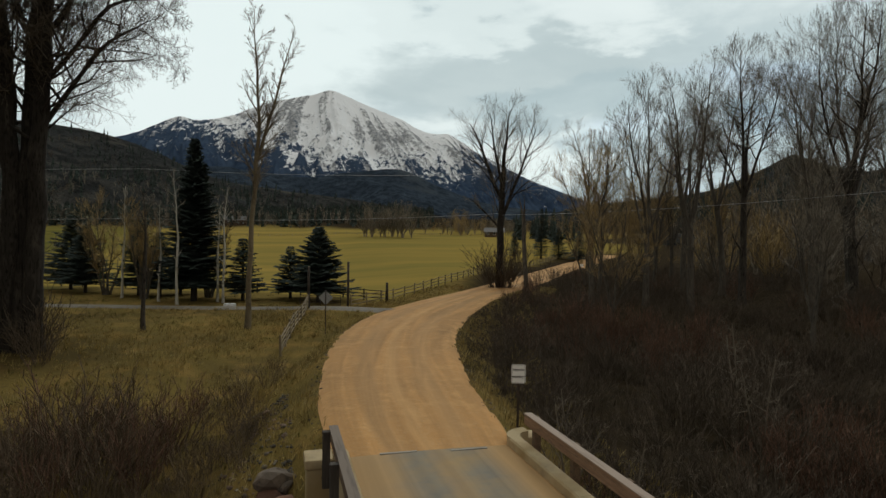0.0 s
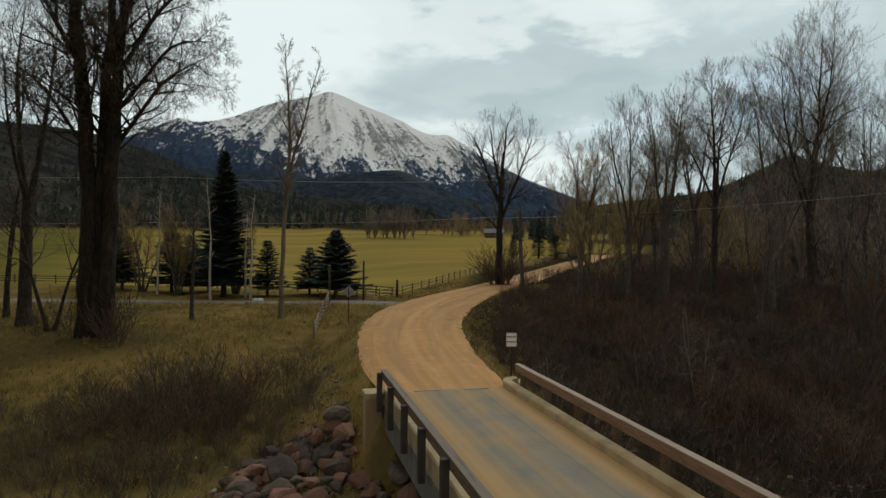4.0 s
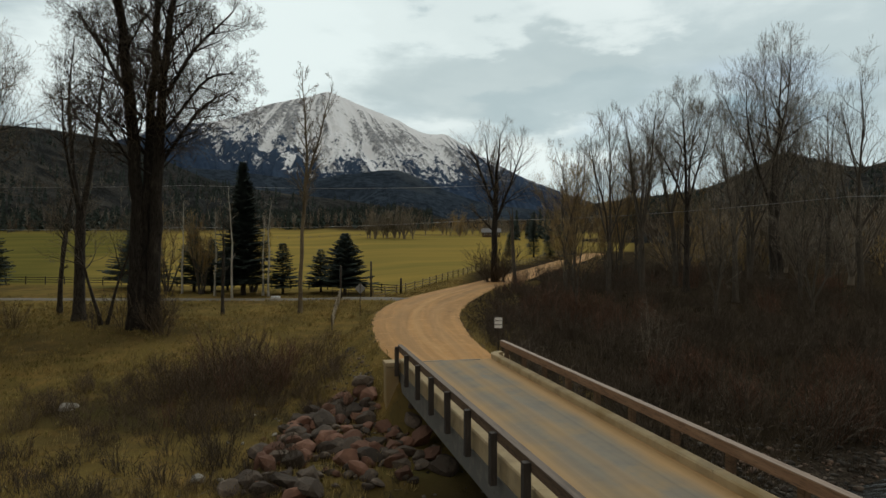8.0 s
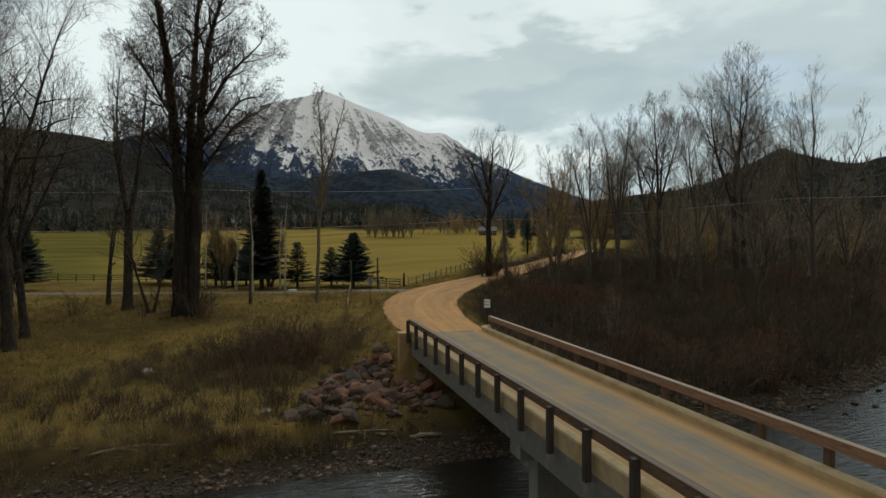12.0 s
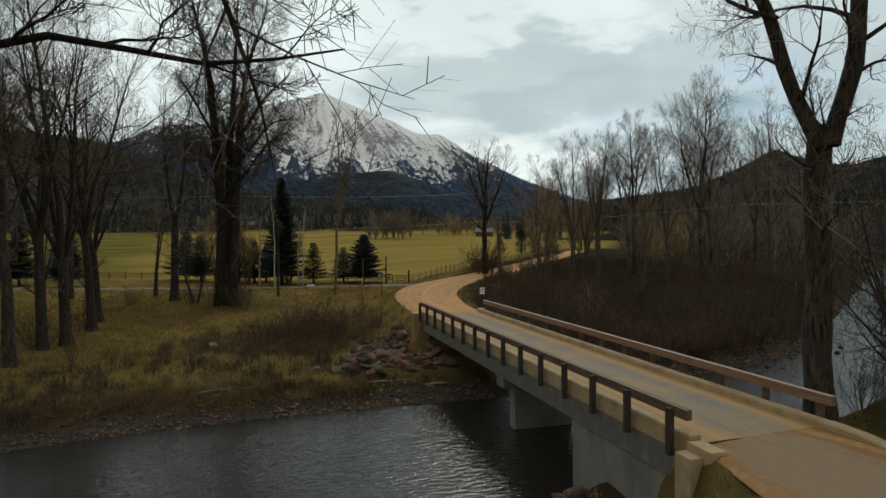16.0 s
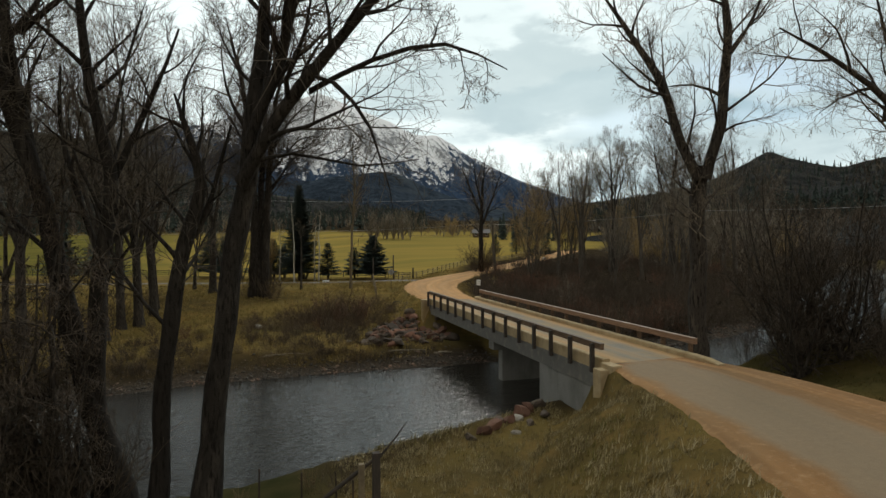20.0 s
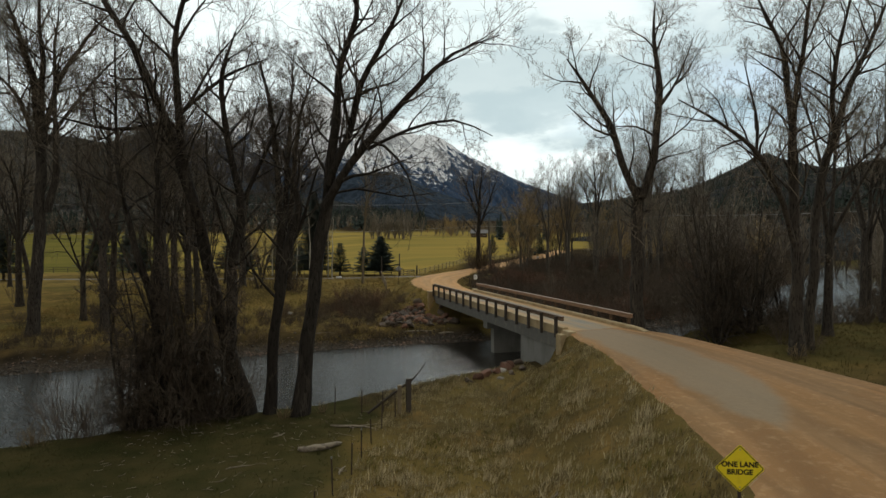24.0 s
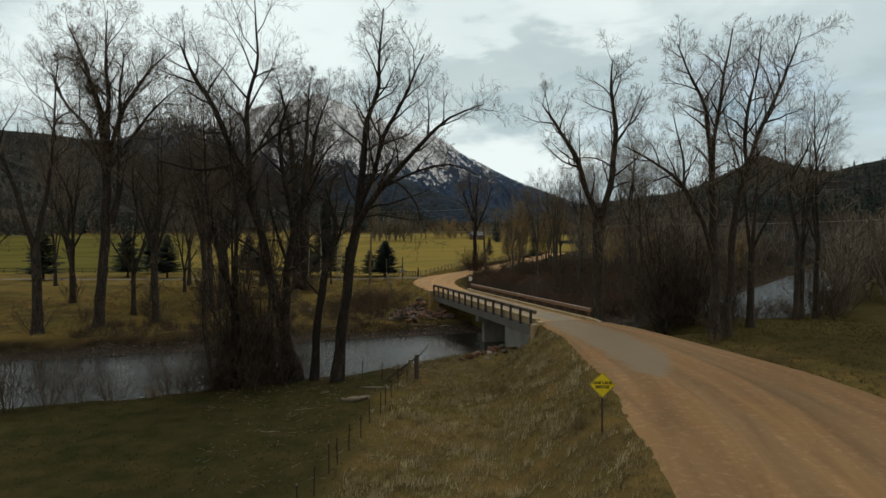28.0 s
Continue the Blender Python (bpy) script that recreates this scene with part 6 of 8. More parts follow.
# ---- brush ----
def shrub_mesh(name, seed, height, stems, lean, twigs, least):
    """Many thin stems from one stool, each with a few twigs."""
    rng = np.random.default_rng(seed)
    w = Wood()
    b = rng.uniform(0, 6.28, stems)
    off = rng.uniform(0, 0.45, stems)[:, None] * np.stack([np.cos(b), np.sin(b), 0 * b], 1)
    l = np.radians(np.abs(rng.normal(lean, 10, stems)))
    d = np.stack([np.cos(b) * np.sin(l), np.sin(b) * np.sin(l), np.cos(l)], 1)
    L = height * rng.uniform(0.6, 1.05, stems)
    pts, rad = limbs(rng, off - np.array((0, 0, 0.15)), d, L, np.full(stems, 0.016), np.full(stems, least * 0.7), 4, 0.09, 0.03)
    w.tubes(pts, rad, 3)
    branch_out(rng, (w, w), pts, rad, L, dict(levels=3, count=(twigs, 2), ratio=((0.25, 0.5), (0.3, 0.5)), angle=(18, 45), thick=(0.010, 0.008), least=least, wob=0.1, **LIGHT, **{"from": (0.2, 0.2)}), 0.05)
    return w.mesh(name)


SHRUBS = {"red": [shrub_mesh("red_willow_shrub", 300 + k, 2.3, 24, 16, 5, 0.009) for k in range(3)],
          "dark": [shrub_mesh("dark_shrub", 310 + k, 2.6, 22, 22, 5, 0.010) for k in range(4)],
          "brown": [shrub_mesh("brown_shrub", 330 + k, 2.4, 22, 22, 5, 0.009) for k in range(3)],
          "tan": [shrub_mesh("tan_shrub", 320 + k, 1.5, 28, 18, 4, 0.008) for k in range(3)]}
for key_, mat_ in (("red", M_BRUSH_RED), ("dark", M_BRUSH), ("brown", M_BRUSH_BROWN), ("tan", M_BRUSH_TAN)):
    for me_ in SHRUBS[key_]:
        me_.materials.append(mat_)
S_TAG = {"red": ("red_willow_shrub", "leafless dark red willow shrub with upright stems"), "dark": ("brush_shrub", "tangled dark leafless brush near the river"), "brown": ("brown_shrub", "tangled brown leafless brush on the grassy slope"), "tan": ("dry_shrub", "dry tan leafless shrub in tall grass")}


def shrub(kind, x, y, size, rng, group):
    name, label = S_TAG[kind]
    ob = new(name, SHRUBS[kind][int(rng.integers(len(SHRUBS[kind])))])
    ob.matrix_basis = pose(*on_ground(x, y, 0.05), 0, 0, rng.uniform(0, 360)) @ Matrix.Diagonal((size * rng.uniform(0.9, 1.2), size * rng.uniform(0.9, 1.2), size, 1))
    return tagged(ob, label, "shrub", group)


def clear_of_roads(x, y, gap=1.0):
    return from_grid(road_gap, x, y)[0] > gap and from_grid(d_riv - hw_riv, x, y)[0] > 0.4 and not (-0.9 < x < 6.4 and -34 < y < 1.5)


rng = np.random.default_rng(77)
n_done = 0
while n_done < 255:                       # thicket between road and river, east
    x, y = rng.uniform(7.5, 62), rng.uniform(-12, 66)
    if y > 18 + 1.05 * (x - 6) + 14 or not clear_of_roads(x, y, 2.3):
        continue
    red = math.sin(x * 0.31 + 1.0) + math.sin(y * 0.27 + x * 0.1) > 0.55
    shrub("red" if red else "dark", x, y, rng.uniform(0.75, 1.35) * (0.8 if x < 11 else 1.0), rng, "east thicket")
    n_done += 1
# underbrush between the shrubs, too thick to count
def low_brush_arrays(seed, height):
    r = np.random.default_rng(seed)
    w = Wood()
    st = 16
    b = r.uniform(0, 6.28, st)
    off = r.uniform(0, 0.8, st)[:, None] * np.stack([np.cos(b), np.sin(b), 0 * b], 1)
    l = np.radians(np.abs(r.normal(20, 12, st)))
    d = np.stack([np.cos(b) * np.sin(l), np.sin(b) * np.sin(l), np.cos(l)], 1)
    L = height * r.uniform(0.5, 1.05, st)
    pts, rad = limbs(r, off - np.array((0, 0, 0.1)), d, L, np.full(st, 0.018), np.full(st, 0.008), 3, 0.12, 0.02)
    w.tubes(pts, rad, 3)
    branch_out(r, (w, w), pts, rad, L, dict(levels=3, count=(4, 2), ratio=((0.3, 0.55), (0.3, 0.5)), angle=(18, 50), thick=(0.012, 0.010), least=0.010, wob=0.1, **LIGHT, **{"from": (0.15, 0.2)}), 0.03)
    return np.concatenate(w.v), np.concatenate(w.f)


def brush_spots(count, box_, sizes, test, r):
    out = []
    while len(out) < count:
        x, y = r.uniform(box_[0], box_[1]), r.uniform(box_[2], box_[3])
        if clear_of_roads(x, y, 1.9) and test(x, y):
            out.append((x, y, gz(x, y), r.uniform(*sizes), r.uniform(0, 6.28)))
    return out


def scatter_mesh(name, protos, spots, mat, label, category):
    """Copies of arrays at (x, y, z, size, turn), joined as one thing that nobody could count."""
    V, F, n = [], [], 0
    for i, (x, y, z, s, a) in enumerate(spots):
        v, f = protos[i % len(protos)]
        c, q = math.cos(a) * s, math.sin(a) * s
        V.append(np.stack([v[:, 0] * c - v[:, 1] * q + x, v[:, 0] * q + v[:, 1] * c + y, v[:, 2] * s + z], 1))
        F.append(f + n)
        n += len(v)
    F = np.concatenate(F)
    return tagged(mesh_object(arrays_mesh(name, np.concatenate(V), F, F.shape[1]), name, mat), label, category, kind="stuff")


protos_ = [low_brush_arrays(340 + k, 1.5) for k in range(4)]
rb_ = np.random.default_rng(21)
scatter_mesh("underbrush", protos_, brush_spots(330, (7.0, 36, -10, 40), (0.7, 1.35), lambda x, y: y < 18 + 1.05 * (x - 6) + 6, rb_), M_BRUSH, "dense dark leafless underbrush below the trees", "brush")
scatter_mesh("red_underbrush", protos_, brush_spots(130, (7.0, 34, -6, 40), (0.7, 1.2), lambda x, y: y < 18 + 1.05 * (x - 6) + 6 and math.sin(x * 0.31 + 1.0) + math.sin(y * 0.27 + x * 0.1) > 0.2, rb_), M_BRUSH_RED, "dense dark red leafless willow underbrush", "brush")
scatter_mesh("bank_underbrush", protos_, brush_spots(300, (-42, -1.5, -12, 17), (0.35, 0.8), lambda x, y: math.sin(x * 0.45) + math.sin(y * 0.6 + x * 0.2) > -0.9 and 1.5 < from_grid(d_riv - hw_riv, x, y)[0] < 13, rb_), M_BRUSH_LOW, "low dark brush on the far bank", "brush")
scatter_mesh("bank_dry_weeds", protos_, brush_spots(240, (-42, -6.0, -12, 8), (0.25, 0.55), lambda x, y: 1.0 < from_grid(d_riv - hw_riv, x, y)[0] < 5.5, rb_), M_BRUSH_TAN, "low dry tan weeds along the far bank", "brush")
scatter_mesh("slope_underbrush", protos_, brush_spots(190, (-24, -2.2, 0.5, 15), (0.35, 0.85), lambda x, y: (x + 11) ** 2 / 90 + (y - 7.0) ** 2 / 36 < 1.0 + 0.7 * math.sin(x * 1.3) * math.sin(y), rb_), M_BRUSH_BROWN, "brown leafless brush and dead weeds on the slope below the road", "brush")
for x, y, s, k in ((-16.0, 27.2, 1.5, "dark"), (-18.6, 28.2, 1.3, "dark"), (-30.5, 9.6, 1.3, "dark"), (-29.0, 17.0, 1.2, "dark"), (-35.8, 0.4, 1.2, "dark"), (-46.5, -6.8, 1.3, "dark"), (-31.0, 3.5, 1.1, "tan"), (-39.5, 20.0, 1.3, "dark"), (-50.5, 21.0, 1.4, "dark"), (-8.0, 9.2, 1.5, "dark"), (-9.6, 10.2, 1.3, "red"), (-7.4, 7.4, 1.3, "dark"), (-9.0, 8.6, 1.3, "dark"), (-6.0, 6.6, 1.1, "red"), (-10.4, 6.4, 1.1, "dark"), (-8.4, 5.6, 1.0, "red"), (-11.6, 8.0, 1.0, "dark"), (-5.6, 9.4, 1.2, "red"), (-6.5, 8.0, 1.05, "dark"), (-8.2, 9.5, 1.1, "red"), (-5.2, 10.5, 1.0, "dark"), (-9.5, 7.0, 1.0, "dark"), (-7.2, 5.6, 0.9, "dark"), (-4.4, 7.2, 0.8, "tan"), (-10.6, 9.2, 0.9, "red"), (-3.4, 12.0, 0.8, "dark"), (-5.0, 13.5, 0.8, "red"), (-3.0, 15.5, 0.7, "dark"), (-2.4, 9.0, 0.65, "dark"), (-11.8, 6.2, 0.7, "dark"), (-13.5, 5.0, 0.6, "dark"), (-9.0, 4.5, 0.7, "dark"), (-6.0, 3.4, 0.6, "tan"), (-15.0, 3.4, 0.55, "dark"), (-17.5, 4.0, 0.6, "dark"), (-20, 2.0, 0.6, "dark"), (-23, 1.0, 0.7, "red"), (-4.0, 5.0, 0.8, "tan"), (-2.6, 6.0, 0.5, "tan"), (-11, 2.2, 0.6, "red"), (-1.8, 18, 0.6, "dark"), (-1.6, 21.5, 0.6, "tan"), (-12.4, 10.5, 0.8, "dark"), (-7.6, 11.8, 1.0, "red"), (-16.6, 9.8, 0.5, "tan"), (-26, 3, 0.7, "dark"), (-30, -1, 0.8, "red"), (-34, -4, 0.7, "dark"), (-14.8, 24.5, 1.15, "dark"), (-15.4, 26.0, 1.2, "dark"), (-21.0, 28.0, 0.9, "dark"), (-30, 24, 1.2, "tan"), (-27.5, 30, 1.5, "tan"), (-38, 6, 1.0, "dark"), (-44, 2, 1.0, "dark"), (27.2, 61.5, 2.1, "dark"), (28.1, 61.6, 2.2, "dark"), (27.6, 62.6, 2.3, "dark"), (28.4, 62.4, 1.9, "dark"), (27.0, 62.2, 1.8, "dark")):
    shrub("brown" if k == "dark" and x > -18 and y < 25 else k, x, y, s * 1.15, rng, "west bank brush")
for x, y, s, k in ((-21.4, -36.6, 1.3, "dark"), (-22.8, -36.8, 1.5, "dark"), (-23.6, -37.4, 1.4, "dark"), (-25.4, -37.6, 1.2, "dark"), (-27.5, -38.6, 0.9, "dark"), (-29.5, -39.4, 0.8, "tan"), (-32, -39.6, 0.9, "dark"), (-34, -39.2, 1.1, "dark"), (-18.6, -37.8, 0.5, "tan"), (-16.6, -37.6, 0.5, "tan"), (-14.2, -36.6, 0.55, "tan"), (-13.2, -37.2, 0.5, "dark"), (12.2, -40.6, 0.8, "tan"), (14.0, -39.6, 0.8, "dark"), (15.8, -36, 0.9, "dark"), (18.5, -33, 1.1, "dark"), (20.5, -30, 1.2, "dark"), (23.5, -29, 1.1, "dark"), (26, -27, 1.0, "dark"), (-9.4, -57.6, 0.62, "tan"), (-28.5, -38.4, 1.2, "dark"), (-35.5, -39.2, 1.3, "dark"), (-37.5, -39.8, 1.4, "dark"), (-39.5, -40.2, 1.5, "dark"), (45.6, -20.4, 2.4, "dark"), (47.6, -19.4, 2.5, "dark"), (46.4, -22.0, 2.2, "dark"), (49.8, -18.4, 2.4, "dark"), (51.5, -17.5, 2.2, "dark"), (43.8, -23.4, 1.6, "dark")):
    if clear_of_roads(x, y, 0.2):
        shrub(k, x, y, s, rng, "near bank brush")
n_done = 0
while n_done < 34:                        # brush on the far side of the bend
    x, y = rng.uniform(16, 60), rng.uniform(-9, 14)
    if clear_of_roads(x, y, 1.0) and y > np.interp(x, RIVER[:, 0], RIVER[:, 1]):
        shrub("dark", x, y, rng.uniform(0.9, 1.5), rng, "river bend brush")
        n_done += 1
n_done = 0
while n_done < 40:                        # near side of the river, beyond the pasture
    x, y = rng.uniform(14, 75), rng.uniform(-32, 10)
    if 0.6 < from_grid(d_riv - hw_riv, x, y)[0] < 5.0 and y < np.interp(x, RIVER[:, 0], RIVER[:, 1]) and not (42 < x < 64):
        shrub("dark", x, y, rng.uniform(0.7, 1.3), rng, "pasture edge brush")
        n_done += 1


# ---- distant woods: far too many to count ----
def far_tree_arrays(seed, height, low=False):
    """A leafless tree with a short bole, spreading limbs and a haze of twigs; low: with few of them."""
    r = np.random.default_rng(seed)
    w = Wood()
    bole = height * r.uniform(0.05, 0.12)
    w.tube(np.array([(0, 0, -0.3), (0.1, 0, bole)]), np.array([0.26, 0.20]), 4)
    st = 3 if low else 5
    b = np.arange(st) * (6.28 / st) + r.uniform(0, 0.8, st)
    l = np.radians(r.uniform(6, 30, st))
    d = np.stack([np.cos(b) * np.sin(l), np.sin(b) * np.sin(l), np.cos(l)], 1)
    L = (height - bole) * r.uniform(0.70, 1.0, st)
    pts, rad = limbs(r, np.tile((0.1, 0, bole * 0.9), (st, 1)), d, L, np.full(st, 0.15), np.full(st, 0.03), 4, 0.10, 0.05)
    w.tubes(pts, rad, 3)
    branch_out(r, (w, w), pts, rad, L, dict(levels=3, count=(5, 3) if low else (10, 7), ratio=((0.26, 0.48), (0.45, 0.8)), angle=(20, 58), thick=(0.05, 0.03), least=0.06 if low else 0.028, wob=0.12, **LIGHT, **{"from": (0.10, 0.12, 0.2)}), 0.05)
    return np.concatenate(w.v), np.concatenate(w.f)


rng = np.random.default_rng(5)
protos_ = [far_tree_arrays(400 + k, 10.0) for k in range(4)]
light_protos_ = [far_tree_arrays(420 + k, 10.0, True) for k in range(4)]


def hill_top(x, y):
    """Height of the highest hill at x, y, or -99 off the hills."""
    a, r = math.degrees(math.atan2(x + 5, y + 35)), math.hypot(x + 5, y + 35)
    z = -99.0
    for az, rr, hgt in HILLS:
        if az[0] < a < az[-1] and rr[0] < r < rr[-1]:
            i, j = min(int(np.searchsorted(rr, r)), len(rr) - 1), int(np.searchsorted(az, a))
            t = (r - rr[i - 1]) / (rr[i] - rr[i - 1])
            z = max(z, hgt[i - 1, j] * (1 - t) + hgt[i, j] * t)
    return z


def far_spots(count, box_, sizes, test=None):
    xs, ys = rng.uniform(box_[0], box_[1], count), rng.uniform(box_[2], box_[3], count)
    zs = surface(xs, ys) - 0.2
    return [(x, y, max(z, hill_top(x, y)), rng.uniform(*sizes), rng.uniform(0, 6.28)) for x, y, z in zip(xs, ys, zs) if test is None or test(x, y)]


def hedge_spots(count, line, spread, sizes):
    """Spots in loose clumps along a line."""
    k = np.array(line, float)
    t = np.sort(rng.uniform(0, len(k) - 1.001, count // 3 + 1)).repeat(3)[:count]
    a = t.astype(int)
    p = k[a] + (k[a + 1] - k[a]) * (t - a)[:, None] + rng.normal(0, spread, (count, 2))
    return [(x, y, max(z, hill_top(x, y)), rng.uniform(*sizes), rng.uniform(0, 6.28)) for x, y, z in zip(p[:, 0], p[:, 1], surface(p[:, 0], p[:, 1]) - 0.2)]


def slope_spots(count, bearings, reach, sizes, clump):
    """Spots on the hillsides, between two bearings and two distances, in clumps."""
    out = []
    while len(out) < count:
        a, r = radians(rng.uniform(*bearings)), reach[0] + (reach[1] - reach[0]) * rng.uniform(0, 1) ** 1.3
        x, y = r * math.sin(a) - 5, r * math.cos(a) - 35
        if wavy(x, y, clump, 2.0) > rng.uniform(-1.0, 0.5):
            out.append((x, y, max(float(surface(x, y)[0]), hill_top(x, y)) - 0.3, rng.uniform(*sizes), rng.uniform(0, 6.28)))
    return out


grove_ = hedge_spots(13, [(37, 252), (46, 256), (56, 250)], 3.5, (1.15, 1.65))
spots_ = grove_ + hedge_spots(30, [(-330, 330), (-200, 352), (-60, 372), (40, 380)], 10, (0.25, 0.55)) + hedge_spots(44, [(62, 285), (110, 285), (170, 300), (260, 340)], 9, (0.5, 1.1))
scatter_mesh("far_bare_woods", protos_, spots_, M_TWIG_FAR, "distant grey-brown leafless trees across the valley", "woods")
spots_ = hedge_spots(16, [(84, 300), (120, 310), (170, 330)], 9, (0.6, 1.1)) + far_spots(3, (85, 92, 280, 290), (1.2, 1.4)) + far_spots(40, (55, 130, 62, 170), (0.8, 1.3), lambda x, y: y < 1.1 * x)
scatter_mesh("far_golden_woods", protos_, spots_, M_TWIG_GOLD, "distant leafless trees with golden twigs", "woods")
spots_ = hedge_spots(150, [(-260, 455), (-120, 470), (0, 490), (110, 500)], 22, (0.7, 1.3)) + slope_spots(260, (-24, 12), (480, 820), (0.6, 1.1), 60.0)
scatter_mesh("far_pale_woods", light_protos_, spots_, M_TWIG_PALE, "distant groves of pale grey leafless aspens on the hillside", "woods")
far_bank_ = lambda x, y: y > np.interp(x, RIVER[:, 0], RIVER[:, 1]) + 13 and y < 1.05 * x
near_bank_ = lambda x, y: y < np.interp(x, RIVER[:, 0], RIVER[:, 1]) - 16
spots_ = hedge_spots(70, [(-420, 330), (-260, 380), (-60, 420), (150, 430), (330, 470)], 26, (0.5, 1.1)) + far_spots(120, (50, 210, -20, 170), (1.1, 2.0), far_bank_) + far_spots(80, (75, 260, -70, 60), (1.1, 2.0), near_bank_) + far_spots(150, (62, 150, -30, 50), (0.9, 1.8), lambda x, y: y < np.interp(x, RIVER[:, 0], RIVER[:, 1]) - 11)
scatter_mesh("far_dark_woods", protos_, spots_, M_TWIG, "distant dark leafless woods below the hills", "woods")
spots_ = far_spots(300, (52, 200, 0, 170), (0.35, 0.9), far_bank_) + far_spots(260, (70, 300, -60, 110), (0.4, 1.2), near_bank_) + far_spots(260, (130, 330, 30, 260), (0.5, 1.3)) + slope_spots(600, (28, 58), (260, 1500), (0.7, 1.4), 80.0) + slope_spots(600, (-28, 14), (400, 1150), (0.6, 1.2), 70.0)
scatter_mesh("far_dark_scrub", light_protos_, spots_, M_BRUSH, "dark brown leafless scrub on the hillsides", "woods")


def cone_tree_arrays(seed, count):
    r = np.random.default_rng(seed)
    V, F = [], []
    big = 1.0 if count > 100 else 2.0
    for i in range(count):
        f = r.uniform(0.02, 1) ** 0.8
        a, rad = r.uniform(0, 6.28), 2.1 * (1 - f) * r.uniform(0.35, 1.0) + 0.05
        x, y, z = rad * math.cos(a), rad * math.sin(a), 10 * f
        s = 0.55 * (1 - 0.5 * f) * big
        k = len(V)
        V += [(x * 0.4, y * 0.4, z + 0.35 * big), (x - math.sin(a) * s, y + math.cos(a) * s, z - 0.15), (x * 1.25, y * 1.25, z - 0.45 * big), (x + math.sin(a) * s, y - math.cos(a) * s, z - 0.15)]
        F.append((k, k + 1, k + 2, k + 3))
    return np.array(V), np.array(F)


protos_ = [cone_tree_arrays(500 + k, 240) for k in range(3)]
spots_ = hedge_spots(46, [(-300, 420), (-60, 450), (160, 420), (330, 480)], 24, (0.4, 0.9)) + far_spots(26, (84, 125, 215, 262), (0.7, 1.7), lambda x, y: y < 2.35 * x + 10) + far_spots(8, (55, 75, 110, 150), (0.8, 1.3), lambda x, y: y < 1.6 * x)
scatter_mesh("far_conifers", protos_, spots_, M_NEEDLE, "distant dark conifers along the valley", "conifers")
protos_ = [cone_tree_arrays(510 + k, 40) for k in range(4)]
spots_ = slope_spots(1500, (-28, 14), (420, 1250), (0.7, 1.4), 90.0) + slope_spots(1300, (30, 58), (420, 1700), (0.8, 1.6), 110.0)
scatter_mesh("hillside_conifers", protos_, spots_, M_NEEDLE, "dark conifer forest on the hillsides", "conifers")


# ---- grass ----
def grass(name, count, region, height, mat, label, seed, keep, tuft=7):
    """Blades in tufts; region: (x0, x1, y0, y1); keep(x, y) -> share of tufts that stay."""
    r = np.random.default_rng(seed)
    n = count // tuft
    x, y = r.uniform(region[0], region[1], n), r.uniform(region[2], region[3], n)
    ok = r.uniform(0, 1, n) < keep(x, y)
    ok &= from_grid(road_gap, x, y) > r.uniform(-0.15, 0.35, n)
    ok &= (from_grid(d_riv - hw_riv, x, y) > 1.0) & ~((x > -0.9) & (x < 6.2) & (y > -34.5) & (y < 1.0))
    x, y = x[ok], y[ok]
    z = surface(x, y)
    size = np.repeat(r.uniform(0.6, 1.25, len(x)) * (1 + 0.35 * wavy(x, y, 3.0, 8)), tuft)
    bx, by, bz = (np.repeat(v, tuft) for v in (x, y, z))
    m = len(bx)
    bx, by = bx + r.normal(0, 0.09, m), by + r.normal(0, 0.09, m)
    a, tilt = r.uniform(0, 6.28, m), np.abs(r.normal(0.45, 0.35, m))
    wind = 0.3
    h = height * size * r.uniform(0.55, 1.1, m)
    wdt = 0.010 + 0.012 * r.uniform(0, 1, m)
    tip = np.stack([bx + h * (np.sin(tilt) * np.cos(a) + wind * 0.5), by + h * (np.sin(tilt) * np.sin(a) - wind * 0.3), bz + h * np.cos(tilt)], 1)
    b1 = np.stack([bx - np.sin(a) * wdt, by + np.cos(a) * wdt, bz - 0.04], 1)
    b2 = np.stack([bx + np.sin(a) * wdt, by - np.cos(a) * wdt, bz - 0.04], 1)
    V = np.stack([b1, b2, tip], 1).reshape(-1, 3)
    return tagged(mesh_object(arrays_mesh(name, V, np.arange(len(V)).reshape(-1, 3), 3), name, mat), label, "grass", kind="stuff")


def patchy(scale, seed, lo, hi, most=1.0, least=0.05):
    return lambda x, y: least + (most - least) * step01(wavy(x, y, scale, seed), lo, hi)


grass("verge_grass", 200000, (-26, 0.5, -74, -29.0), 0.27, M_GRASS_STRAW, "matted dry straw-coloured grass on the road bank", 1, lambda x, y: (x > -13.2 - 0.36 * np.maximum(-y - 38, 0)) * (0.22 + 0.78 * step01(wavy(x, y, 0.62, 3.0) + 0.5 * wavy(x, y, 2.6), -0.25, 0.45)))
grass("verge_pale_tufts", 85000, (-26, 0.5, -74, -43.0), 0.50, M_GRASS_PALE, "tall pale bleached grass tufts on the road bank", 12, lambda x, y: (x > -12.8 - 0.36 * np.maximum(-y - 38, 0)) * step01(wavy(x, y, 0.8, 9.0) + 0.6 * wavy(x, y, 3.5, 1.0), 0.05, 0.6), tuft=12)
grass("verge_green_grass", 60000, (-26, 0.5, -74, -29.0), 0.26, M_GRASS_GREEN, "greenish brown grass among the straw on the bank", 2, lambda x, y: (x > -13.0 - 0.36 * np.maximum(-y - 38, 0)) * step01(wavy(x, y, 3.2, 4), -0.1, 0.6))
